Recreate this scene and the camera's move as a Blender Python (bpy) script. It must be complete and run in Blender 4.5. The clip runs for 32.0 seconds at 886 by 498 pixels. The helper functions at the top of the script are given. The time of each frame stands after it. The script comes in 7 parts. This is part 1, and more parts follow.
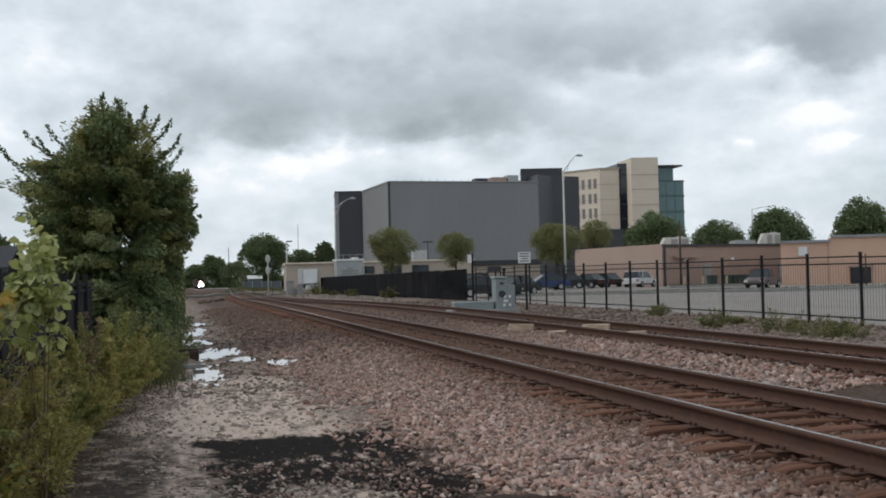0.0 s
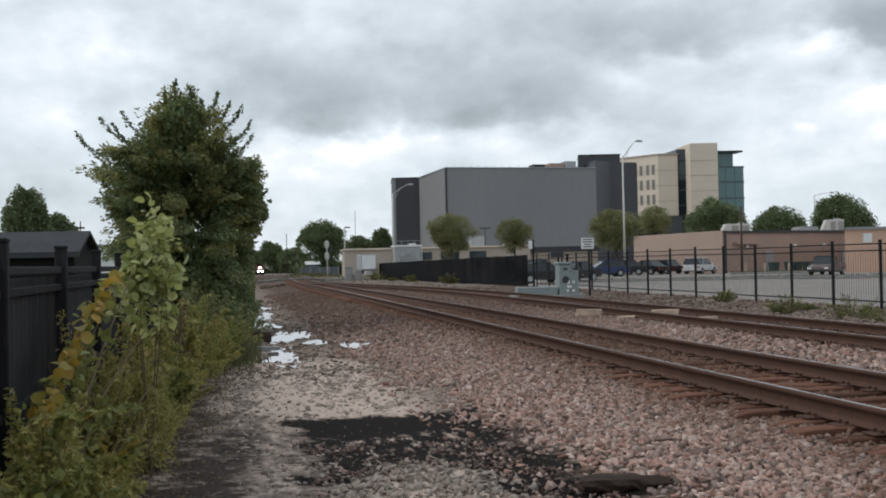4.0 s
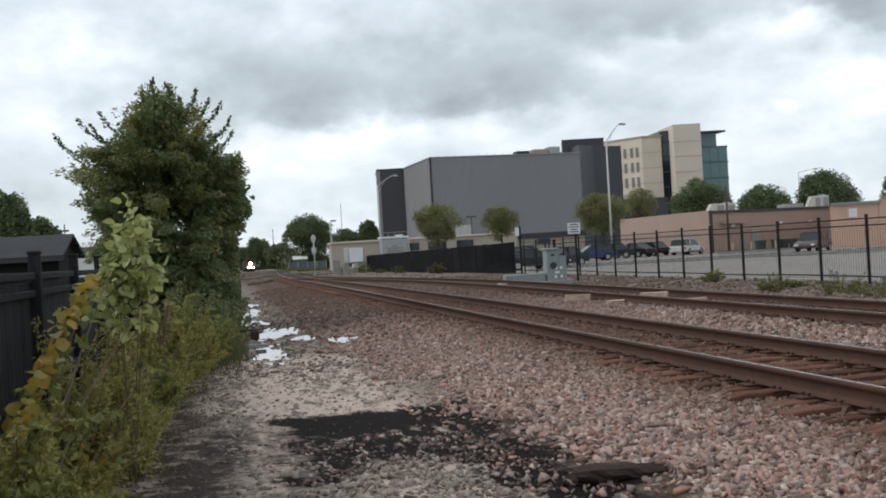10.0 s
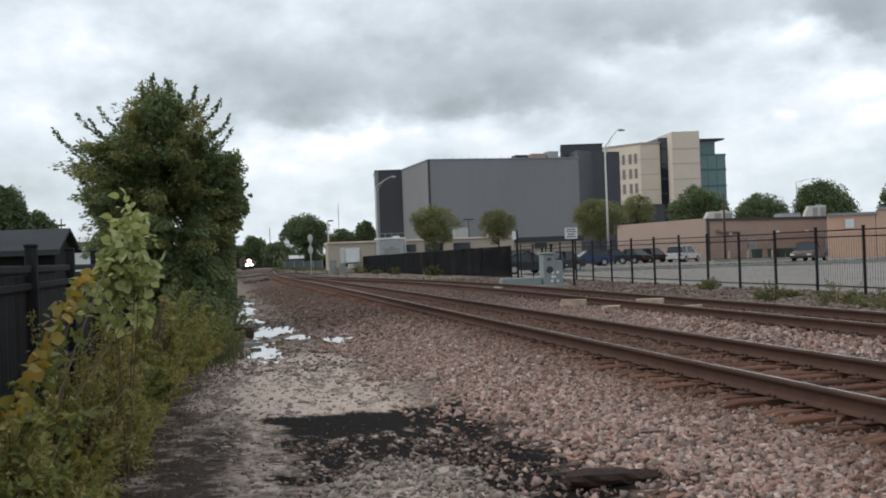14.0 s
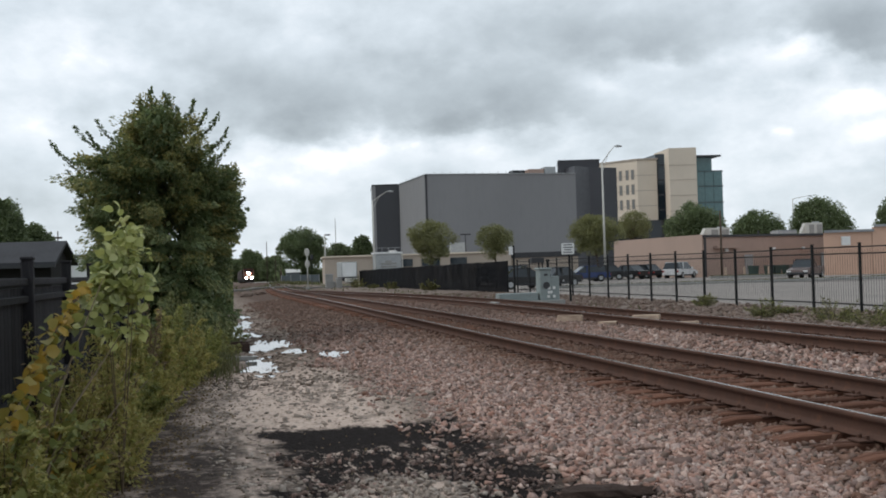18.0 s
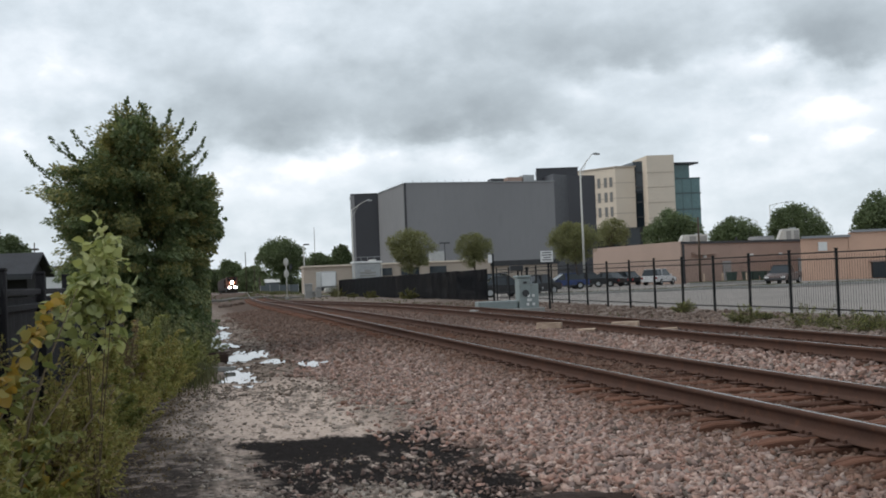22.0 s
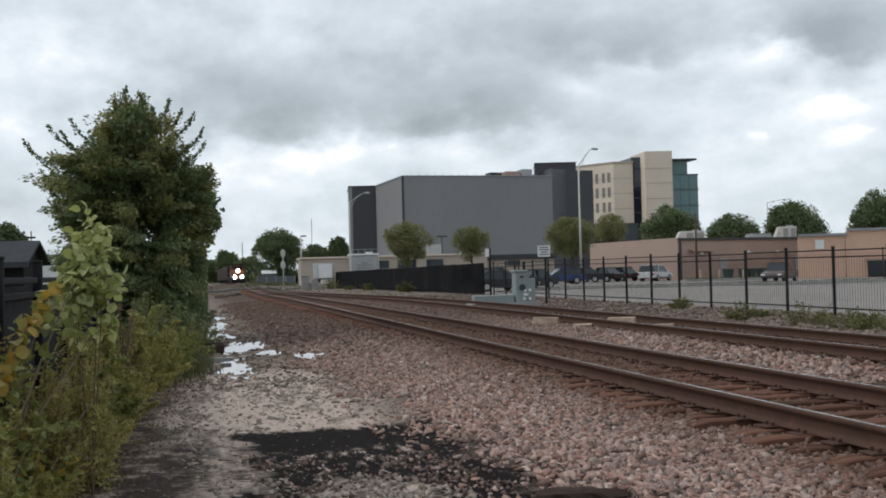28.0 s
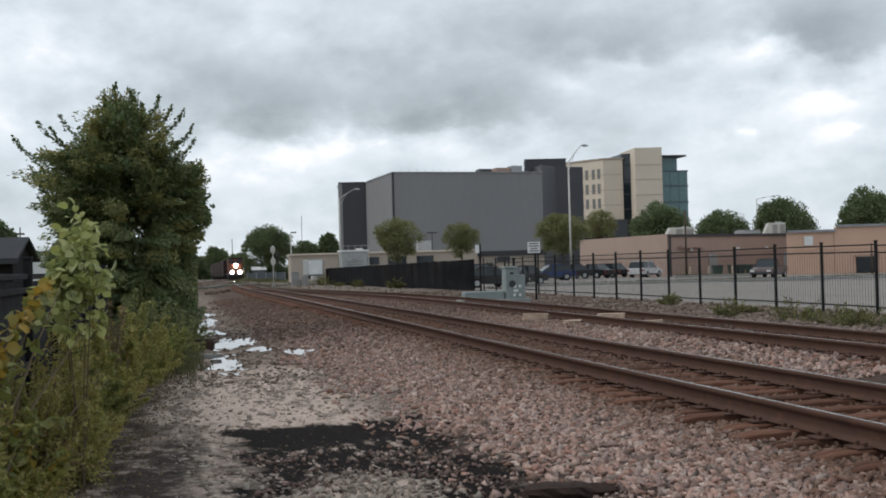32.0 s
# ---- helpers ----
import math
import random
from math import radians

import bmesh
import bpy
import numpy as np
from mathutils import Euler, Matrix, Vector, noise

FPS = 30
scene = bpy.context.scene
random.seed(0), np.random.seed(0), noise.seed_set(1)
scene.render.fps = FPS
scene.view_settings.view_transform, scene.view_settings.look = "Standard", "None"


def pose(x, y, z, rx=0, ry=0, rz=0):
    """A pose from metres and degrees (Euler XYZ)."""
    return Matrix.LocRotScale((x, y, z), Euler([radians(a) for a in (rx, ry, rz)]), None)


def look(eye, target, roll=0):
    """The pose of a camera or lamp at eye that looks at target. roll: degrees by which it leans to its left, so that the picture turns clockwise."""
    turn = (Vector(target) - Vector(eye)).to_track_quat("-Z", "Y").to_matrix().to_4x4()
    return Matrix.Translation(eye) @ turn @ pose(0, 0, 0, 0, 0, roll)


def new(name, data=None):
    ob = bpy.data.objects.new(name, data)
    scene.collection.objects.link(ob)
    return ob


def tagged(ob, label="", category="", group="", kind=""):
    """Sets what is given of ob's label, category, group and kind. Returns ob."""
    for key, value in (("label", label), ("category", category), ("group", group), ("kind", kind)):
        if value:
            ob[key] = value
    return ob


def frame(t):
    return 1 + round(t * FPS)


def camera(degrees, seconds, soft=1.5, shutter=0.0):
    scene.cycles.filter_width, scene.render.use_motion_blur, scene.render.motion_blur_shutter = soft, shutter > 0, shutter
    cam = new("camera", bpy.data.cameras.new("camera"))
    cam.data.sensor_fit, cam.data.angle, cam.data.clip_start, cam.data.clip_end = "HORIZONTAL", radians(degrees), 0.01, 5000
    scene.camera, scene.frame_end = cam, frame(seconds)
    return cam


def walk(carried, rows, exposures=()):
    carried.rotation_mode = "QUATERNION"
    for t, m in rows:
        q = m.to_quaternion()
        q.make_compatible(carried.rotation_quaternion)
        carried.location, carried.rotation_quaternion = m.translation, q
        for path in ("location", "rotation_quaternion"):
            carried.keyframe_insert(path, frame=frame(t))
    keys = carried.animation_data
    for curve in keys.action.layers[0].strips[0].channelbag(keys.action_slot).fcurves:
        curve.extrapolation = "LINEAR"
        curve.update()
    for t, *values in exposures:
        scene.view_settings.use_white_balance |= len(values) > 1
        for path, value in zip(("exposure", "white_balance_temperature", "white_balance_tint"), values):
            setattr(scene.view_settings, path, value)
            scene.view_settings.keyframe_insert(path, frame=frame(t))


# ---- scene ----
cam = camera(43.3, 32.0, soft=1.85)

# seconds, eye (x, y, z), heading to the right of the track, pitch, lean
PATH = [
    (0, 0.264, -0.169, 1.263, 13.93, 1.26, -1.39),
    (0.5, 0.140, -0.237, 1.238, 13.83, 1.05, -1.50),
    (1, 0.117, -0.252, 1.235, 13.36, 1.02, -2.39),
    (1.5, 0.098, -0.331, 1.232, 12.55, 0.96, -2.71),
    (2, 0.112, -0.297, 1.254, 11.92, 0.84, 0.63),
    (2.5, -0.001, -0.330, 1.233, 10.91, 0.62, -0.24),
    (4.5, -0.062, -0.090, 1.228, 11.70, 0.69, -2.05),
    (5, -0.005, -0.020, 1.236, 12.44, 0.87, -3.06),
    (5.5, 0.007, 0.007, 1.220, 13.16, 0.70, -2.71),
    (6, 0.011, 0.028, 1.229, 13.10, 0.38, -2.41),
    (6.5, 0.014, 0.025, 1.228, 13.24, 0.47, -2.76),
    (7, 0.012, 0.022, 1.226, 13.24, 0.23, -3.30),
    (7.5, 0.054, 0.036, 1.216, 13.13, -0.15, -4.86),
    (8, 0.101, 0.067, 1.210, 13.15, -0.88, -6.33),
    (8.5, 0.087, 0.106, 1.226, 12.63, -1.20, -5.06),
    (9, 0.050, 0.061, 1.231, 11.73, -0.75, -4.22),
    (9.5, 0.015, 0.006, 1.233, 11.52, -0.32, -4.05),
    (10, 0.005, -0.014, 1.238, 11.71, 0.08, -3.30),
    (10.5, 0.002, -0.021, 1.235, 11.86, 0.55, -2.97),
    (11, 0.006, -0.007, 1.231, 11.75, 0.55, -3.17),
    (11.5, 0.006, -0.011, 1.231, 11.70, 0.42, -2.96),
    (12, 0.008, -0.008, 1.234, 11.80, 0.42, -2.95),
    (12.5, 0.004, -0.004, 1.231, 11.95, 0.57, -2.29),
    (13, 0.000, 0.000, 1.231, 11.90, 0.42, -2.17),
    (13.5, 0.001, 0.001, 1.230, 11.82, 0.30, -2.13),
    (14, -0.001, -0.003, 1.233, 11.89, 0.19, -2.12),
    (14.5, 0.004, 0.002, 1.235, 11.85, 0.20, -2.12),
    (16.5, 0.008, -0.005, 1.235, 11.90, 0.86, -2.11),
    (17, -0.001, -0.021, 1.239, 12.00, 0.98, -1.92),
    (17.5, 0.000, -0.015, 1.235, 12.10, 1.01, -1.74),
    (18, -0.001, -0.012, 1.236, 12.08, 0.94, -1.78),
    (18.5, -0.003, -0.012, 1.237, 12.05, 0.84, -1.79),
    (19, 0.001, -0.004, 1.235, 11.84, 0.80, -1.74),
    (19.5, 0.003, -0.043, 1.244, 12.01, 1.09, -2.13),
    (20, 0.012, -0.026, 1.234, 12.31, 1.23, -2.11),
    (20.5, 0.009, -0.021, 1.237, 12.39, 1.19, -2.13),
    (21, 0.018, -0.013, 1.235, 12.65, 1.20, -2.44),
    (21.5, 0.033, 0.007, 1.232, 13.03, 1.30, -2.80),
    (22, 0.022, 0.015, 1.229, 13.15, 1.35, -2.24),
    (22.5, 0.013, 0.010, 1.230, 12.95, 1.15, -1.78),
    (23, 0.017, 0.004, 1.234, 12.77, 0.88, -2.22),
    (23.5, 0.023, 0.007, 1.236, 12.90, 0.77, -2.45),
    (24, 0.020, 0.008, 1.240, 12.88, 0.87, -2.34),
    (24.5, 0.015, -0.010, 1.242, 12.82, 1.07, -2.44),
    (25, 0.016, -0.001, 1.238, 12.89, 1.02, -2.79),
    (25.5, 0.027, 0.021, 1.238, 13.03, 0.86, -3.08),
    (27.5, 0.018, 0.013, 1.235, 13.21, 1.16, -1.61),
    (28, 0.016, 0.019, 1.234, 13.29, 1.00, -1.52),
    (28.5, 0.009, 0.015, 1.236, 13.19, 0.78, -1.51),
    (29, 0.016, 0.017, 1.239, 13.28, 0.69, -1.71),
    (29.5, 0.017, 0.025, 1.235, 13.33, 0.77, -1.49),
    (30, 0.023, 0.025, 1.236, 13.29, 0.88, -1.41),
    (30.5, 0.020, 0.013, 1.237, 13.39, 1.08, -0.84),
    (31, -0.004, -0.010, 1.237, 12.51, 1.10, -1.20),
    (31.5, -0.009, -0.020, 1.234, 12.41, 0.96, -0.96),
    (32, 0.008, -0.025, 1.233, 13.79, 0.80, -1.54),
]


def eye_pose(x, y, z, yaw, pitch, lean):
    a, b = radians(yaw), radians(pitch)
    way = Vector((math.sin(a) * math.cos(b), math.cos(a) * math.cos(b), math.sin(b)))
    return look((x, y, z), Vector((x, y, z)) + way * 10, lean)


EXPOSURE = ((0, 0.09), (2.5, 0.14), (5, 0.2), (7.5, 0.24), (9, 0.29), (10.5, 0.26), (13, 0.22), (17, 0.19), (21, 0.16), (25, 0.15), (32, 0.11))
walk(cam, [(r[0], eye_pose(*r[1:])) for r in PATH], EXPOSURE)

# ---- light: broken overcast, soft sun high on the left ----
SUN_EL, SUN_AZ = 44, -75
sun = new("sun", bpy.data.lights.new("sun", "SUN"))
sun.data.energy, sun.data.angle, sun.data.color = 0.9, radians(25), (1.0, 0.96, 0.9)
sa, se = radians(SUN_AZ), radians(SUN_EL)
sun.matrix_world = look((math.sin(sa) * math.cos(se) * 50, math.cos(sa) * math.cos(se) * 50, math.sin(se) * 50), (0, 0, 0))


def make_sky():
    w = bpy.data.worlds.new("cloudy_sky")
    w.use_nodes = True
    nt = w.node_tree
    nt.nodes.clear()
    link = nt.links.new

    def node(kind, **kw):
        n = nt.nodes.new(kind)
        for k, v in kw.items():
            n.inputs[int(k[1:])].default_value = v
        return n

    def calc(op, a, b=None, c=None):
        n = nt.nodes.new("ShaderNodeMath")
        n.operation = op
        for i, v in enumerate((a, b, c)):
            if v is None:
                continue
            if isinstance(v, (int, float)):
                n.inputs[i].default_value = v
            else:
                link(v, n.inputs[i])
        return n.outputs[0]

    co = nt.nodes.new("ShaderNodeTexCoord")
    sep = nt.nodes.new("ShaderNodeSeparateXYZ")
    link(co.outputs["Generated"], sep.inputs[0])
    dx, dy, dz = sep.outputs
    az = calc("MULTIPLY", calc("ARCTAN2", dx, dy), 180 / math.pi)
    el = calc("MULTIPLY", calc("ARCSINE", dz), 180 / math.pi)
    # noise lives on a plane of angles, drawn out sideways as low cloud is
    comb = nt.nodes.new("ShaderNodeCombineXYZ")
    link(calc("MULTIPLY", az, 0.085), comb.inputs[0])
    link(calc("MULTIPLY", el, 0.13), comb.inputs[1])
    big = node("ShaderNodeTexNoise", i2=1.1, i3=4.0, i4=0.5)
    link(comb.outputs[0], big.inputs[0])
    fine = node("ShaderNodeTexNoise", i2=3.4, i3=5.0, i4=0.52)
    link(comb.outputs[0], fine.inputs[0])
    nb = calc("SUBTRACT", big.outputs[0], 0.5)
    nf = calc("SUBTRACT", fine.outputs[0], 0.5)
    azw = calc("ADD", az, calc("MULTIPLY", calc("ADD", nb, calc("MULTIPLY", nf, 0.9)), 5.0))
    elw = calc("ADD", el, calc("MULTIPLY", calc("SUBTRACT", nf, calc("MULTIPLY", nb, 0.5)), 2.6))
    # cloud masses: azimuth, elevation, half widths, weight (dark is positive)
    wisp = node("ShaderNodeTexNoise", i2=9.0, i3=6.0, i4=0.6)
    link(comb.outputs[0], wisp.inputs[0])
    nw = calc("SUBTRACT", wisp.outputs[0], 0.5)
    density = calc("ADD", 0.27, calc("ADD", calc("MULTIPLY", nb, 0.5), calc("ADD", calc("MULTIPLY", nf, 0.5), calc("MULTIPLY", nw, 0.22))))
    for a, e, wa, we, k in CLOUDS:
        u = calc("DIVIDE", calc("SUBTRACT", azw, a), wa)
        v = calc("DIVIDE", calc("SUBTRACT", elw, e), we)
        d = calc("ADD", calc("MULTIPLY", u, u), calc("MULTIPLY", v, v))
        density = calc("ADD", density, calc("MULTIPLY", calc("POWER", 2.718, calc("MULTIPLY", d, -1.0)), k))
    jag = calc("ADD", el, calc("MULTIPLY", calc("ADD", nf, calc("MULTIPLY", nb, 0.8)), 2.6))
    for a, e, wa, we, k in SHELVES:
        u = calc("DIVIDE", calc("SUBTRACT", azw, a), wa)
        v = calc("DIVIDE", calc("SUBTRACT", elw, e), we)
        d = calc("ADD", calc("MULTIPLY", u, u), calc("MULTIPLY", v, v))
        edge = nt.nodes.new("ShaderNodeMapRange")
        edge.interpolation_type = "SMOOTHSTEP"
        edge.inputs[1].default_value, edge.inputs[2].default_value = e - 0.35, e + 0.45
        link(jag, edge.inputs[0])
        density = calc("ADD", density, calc("MULTIPLY", calc("MULTIPLY", calc("POWER", 2.718, calc("MULTIPLY", d, -1.0)), k), edge.outputs[0]))
    ramp = nt.nodes.new("ShaderNodeValToRGB")
    link(density, ramp.inputs[0])
    r = ramp.color_ramp
    r.elements[0].position, r.elements[0].color = 0.0, (0.97, 0.985, 1.0, 1)
    r.elements[1].position, r.elements[1].color = 1.0, (0.29, 0.325, 0.355, 1)
    for p, c in ((0.08, (0.82, 0.875, 0.935, 1)), (0.25, (0.66, 0.73, 0.79, 1)), (0.48, (0.49, 0.55, 0.595, 1)), (0.75, (0.35, 0.395, 0.43, 1))):
        q = r.elements.new(p)
        q.color = c
    clouds = nt.nodes.new("ShaderNodeBackground")
    link(ramp.outputs[0], clouds.inputs[0])
    clouds.inputs[1].default_value = 1.0
    blue = nt.nodes.new("ShaderNodeTexSky")
    blue.sky_type, blue.sun_disc = "NISHITA", False
    blue.sun_elevation, blue.sun_rotation = se, sa
    open_sky = nt.nodes.new("ShaderNodeBackground")
    link(blue.outputs[0], open_sky.inputs[0])
    open_sky.inputs[1].default_value = 0.1
    mix = nt.nodes.new("ShaderNodeMixShader")
    mix.inputs[0].default_value = 0.93
    link(open_sky.outputs[0], mix.inputs[1])
    link(clouds.outputs[0], mix.inputs[2])
    out = nt.nodes.new("ShaderNodeOutputWorld")
    link(mix.outputs[0], out.inputs[0])
    scene.world = w


CLOUDS = (
    (15.4, 8.5, 4.3, 1.4, 0.22),
    (8.1, 8.2, 6.3, 1.3, 0.20),
    (3.0, 9.1, 4.3, 1.7, 0.20),
    (11.1, 10.8, 7.4, 2.0, 0.16),
    (18.7, 11.7, 7.4, 1.7, 0.17),
    (24.1, 10.6, 3.1, 1.1, 0.16),
    (32.5, 11.3, 4.0, 1.8, 0.30),
    (20.6, 6.7, 3.4, 0.9, 0.12),
    (4.8, 11.6, 2.9, 1.1, -0.12),
    (-7.2, 10.4, 3.4, 1.7, -0.14),
    (-7.7, 7.3, 2.3, 1.1, -0.22),
    (8.1, 5.9, 6.3, 0.8, -0.26),
    (20.3, 8.9, 1.3, 0.7, -0.24),
    (24.6, 9.5, 2.1, 0.5, -0.24),
    (28.6, 10.2, 1.7, 0.7, -0.30),
    (32.7, 7.4, 4.9, 1.3, -0.29),
    (29.2, 6.1, 0.7, 0.4, -0.20),
    (33.0, 5.5, 1.3, 0.4, -0.18),
    (3.5, 4.7, 4.8, 1.0, -0.20),
    (30.2, 4.4, 6.3, 1.3, -0.14),
)
# cloud shelves with a flat clear-cut base: azimuth, base, half width, height, weight
SHELVES = (
    (14.8, 6.9, 4.3, 2.1, 0.26),
    (4.7, 6.7, 4.3, 1.7, 0.16),
    (32.7, 9.4, 3.3, 2.3, 0.30),
)
make_sky()


# ---- materials ----
def shader(name, rough=0.8, metal=0.0):
    m = bpy.data.materials.new(name)
    m.use_nodes = True
    b = m.node_tree.nodes["Principled BSDF"]
    b.inputs["Roughness"].default_value, b.inputs["Metallic"].default_value = rough, metal
    b.inputs["Specular IOR Level"].default_value = 0.15 if rough > 0.65 else 0.5
    return m, m.node_tree, b


def mixed(nt, fac, a, b):
    n = nt.nodes.new("ShaderNodeMix")
    n.data_type = "RGBA"
    for sock, v in ((n.inputs[0], fac), (n.inputs[6], a), (n.inputs[7], b)):
        if isinstance(v, (int, float)):
            sock.default_value = v
        elif isinstance(v, tuple):
            sock.default_value = (*v, 1) if len(v) == 3 else v
        else:
            nt.links.new(v, sock)
    return n.outputs[2]


def noise_of(nt, scale, detail=5.0, rough=0.6, stretch=(1, 1, 1), coords="Object"):
    co = nt.nodes.new("ShaderNodeTexCoord")
    mp = nt.nodes.new("ShaderNodeMapping")
    mp.inputs["Scale"].default_value = stretch
    nt.links.new(co.outputs[coords], mp.inputs[0])
    n = nt.nodes.new("ShaderNodeTexNoise")
    n.inputs["Scale"].default_value, n.inputs["Detail"].default_value, n.inputs["Roughness"].default_value = scale, detail, rough
    nt.links.new(mp.outputs[0], n.inputs["Vector"])
    return n.outputs[0]


def ranged(nt, v, lo, hi, to0=0.0, to1=1.0):
    n = nt.nodes.new("ShaderNodeMapRange")
    nt.links.new(v, n.inputs[0])
    for i, x in enumerate((lo, hi, to0, to1)):
        n.inputs[i + 1].default_value = x
    return n.outputs[0]


def bumped(nt, b, v, strength, dist=0.01):
    n = nt.nodes.new("ShaderNodeBump")
    n.inputs["Strength"].default_value, n.inputs["Distance"].default_value = strength, dist
    nt.links.new(v, n.inputs["Height"])
    nt.links.new(n.outputs[0], b.inputs["Normal"])


def surface(name, c1, c2, coarse=1.0, fine=30.0, rough=0.8, metal=0.0, bump=0.3, dist=0.01, c3=None, vary="", amount=0.5, stretch=(1, 1, 1), fleck=0.7):
    """Two scales of noise between c1 and c2, a little wear towards c3, and a random tint for each object or island."""
    m, nt, b = shader(name, rough, metal)
    n1, n2 = noise_of(nt, coarse, 4, 0.55, stretch), noise_of(nt, fine, 4, 0.6, stretch)
    col = mixed(nt, ranged(nt, n1, 0.3, 0.7), c1, c2)
    shade = tuple(0.62 * v for v in c1)
    col = mixed(nt, ranged(nt, n2, 0.5, 0.8, 0.0, fleck), col, shade)
    if c3:
        n3 = noise_of(nt, coarse * 2.7, 6, 0.7, stretch)
        col = mixed(nt, ranged(nt, n3, 0.56, 0.72), col, c3)
    if vary:
        if vary == "object":
            rnd = nt.nodes.new("ShaderNodeObjectInfo").outputs["Random"]
        else:
            rnd = nt.nodes.new("ShaderNodeNewGeometry").outputs["Random Per Island"]
        hsv = nt.nodes.new("ShaderNodeHueSaturation")
        nt.links.new(col, hsv.inputs["Color"])
        nt.links.new(ranged(nt, rnd, 0, 1, 1 - amount, 1 + amount), hsv.inputs["Value"])
        col = hsv.outputs[0]
    nt.links.new(col, b.inputs["Base Color"])
    nt.links.new(ranged(nt, n2, 0.2, 0.8, max(0.02, rough - 0.12), min(1, rough + 0.1)), b.inputs["Roughness"])
    if bump:
        bumped(nt, b, n2, bump, dist)
    return m


def leaf_surface(name, colours, rough=0.5):
    """Leaves: a colour from the ramp for each leaf, paler where light comes through."""
    m, nt, b = shader(name, rough)
    rnd = nt.nodes.new("ShaderNodeNewGeometry").outputs["Random Per Island"]
    ramp = nt.nodes.new("ShaderNodeValToRGB")
    nt.links.new(rnd, ramp.inputs[0])
    r = ramp.color_ramp
    for i, c in enumerate(colours):
        p = i / (len(colours) - 1)
        e = r.elements[0] if i == 0 else r.elements[-1] if i == len(colours) - 1 else r.elements.new(p)
        e.position, e.color = p, (*c, 1)
    col = mixed(nt, ranged(nt, noise_of(nt, 1.3, 3), 0.35, 0.7, 0.0, 0.5), ramp.outputs[0], tuple(0.6 * v for v in colours[0]))
    nt.links.new(col, b.inputs["Base Color"])
    thin = nt.nodes.new("ShaderNodeBsdfTranslucent")
    nt.links.new(col, thin.inputs[0])
    mix = nt.nodes.new("ShaderNodeMixShader")
    mix.inputs[0].default_value = 0.4
    nt.links.new(b.outputs[0], mix.inputs[1])
    nt.links.new(thin.outputs[0], mix.inputs[2])
    nt.links.new(mix.outputs[0], nt.nodes["Material Output"].inputs[0])
    return m


def stone_surface(name, colours, rough=0.85):
    m, nt, b = shader(name, rough)
    rnd = nt.nodes.new("ShaderNodeNewGeometry").outputs["Random Per Island"]
    ramp = nt.nodes.new("ShaderNodeValToRGB")
    nt.links.new(rnd, ramp.inputs[0])
    r = ramp.color_ramp
    for i, c in enumerate(colours):
        p = i / (len(colours) - 1)
        e = r.elements[0] if i == 0 else r.elements[-1] if i == len(colours) - 1 else r.elements.new(p)
        e.position, e.color = p, (*c, 1)
    n = noise_of(nt, 60, 4)
    col = mixed(nt, ranged(nt, n, 0.45, 0.75, 0, 0.6), ramp.outputs[0], (0.13, 0.10, 0.085))
    # rust dust from the wheels lies along the rails; shade between them painted in
    geo = nt.nodes.new("ShaderNodeNewGeometry")
    sep = nt.nodes.new("ShaderNodeSeparateXYZ")
    nt.links.new(geo.outputs["Position"], sep.inputs[0])
    # stones turn darker brown with distance along the line
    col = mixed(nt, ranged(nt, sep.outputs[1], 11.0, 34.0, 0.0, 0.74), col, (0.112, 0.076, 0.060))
    near = nt.nodes.new("ShaderNodeMath")
    near.operation = "SUBTRACT"
    nt.links.new(sep.outputs[0], near.inputs[0])
    near.inputs[1].default_value = 5.72
    dist = nt.nodes.new("ShaderNodeMath")
    dist.operation = "ABSOLUTE"
    nt.links.new(near.outputs[0], dist.inputs[0])
    rust = ranged(nt, dist.outputs[0], 0.75, 2.2, 0.74, 0.0)
    col = mixed(nt, rust, col, (0.118, 0.072, 0.053))
    # bed of the second track darkened: shade between its rails put into the colour
    side = nt.nodes.new("ShaderNodeMath")
    side.operation = "SUBTRACT"
    nt.links.new(sep.outputs[0], side.inputs[0])
    side.inputs[1].default_value = 9.98
    bed = nt.nodes.new("ShaderNodeMath")
    bed.operation = "ABSOLUTE"
    nt.links.new(side.outputs[0], bed.inputs[0])
    col = mixed(nt, ranged(nt, bed.outputs[0], 0.7, 1.2, 0.75, 0.0), col, (0.075, 0.054, 0.045))
    nt.links.new(col, b.inputs["Base Color"])
    bumped(nt, b, n, 0.5, 0.004)
    return m


def open_weave(m, share):
    """Lets a share of the light through the holes of a woven cloth."""
    nt = m.node_tree
    hole = nt.nodes.new("ShaderNodeBsdfTransparent")
    mix = nt.nodes.new("ShaderNodeMixShader")
    nt.links.new(ranged(nt, noise_of(nt, 0.35, 3), 0.35, 0.65, share * 0.4, share * 1.9), mix.inputs[0])
    nt.links.new(nt.nodes["Principled BSDF"].outputs[0], mix.inputs[1])
    nt.links.new(hole.outputs[0], mix.inputs[2])
    nt.links.new(mix.outputs[0], nt.nodes["Material Output"].inputs[0])


def glow(name, colour, strength):
    m, nt, b = shader(name, 0.3)
    b.inputs["Base Color"].default_value = (*colour, 1)
    b.inputs["Emission Color"].default_value, b.inputs["Emission Strength"].default_value = (*colour, 1), strength
    return m


def glossy(name, colour, rough=0.1, metal=0.0):
    m, nt, b = shader(name, rough, metal)
    n = noise_of(nt, 3.0, 4)
    nt.links.new(mixed(nt, ranged(nt, n, 0.35, 0.7), colour, tuple(0.75 * v for v in colour)), b.inputs["Base Color"])
    return m


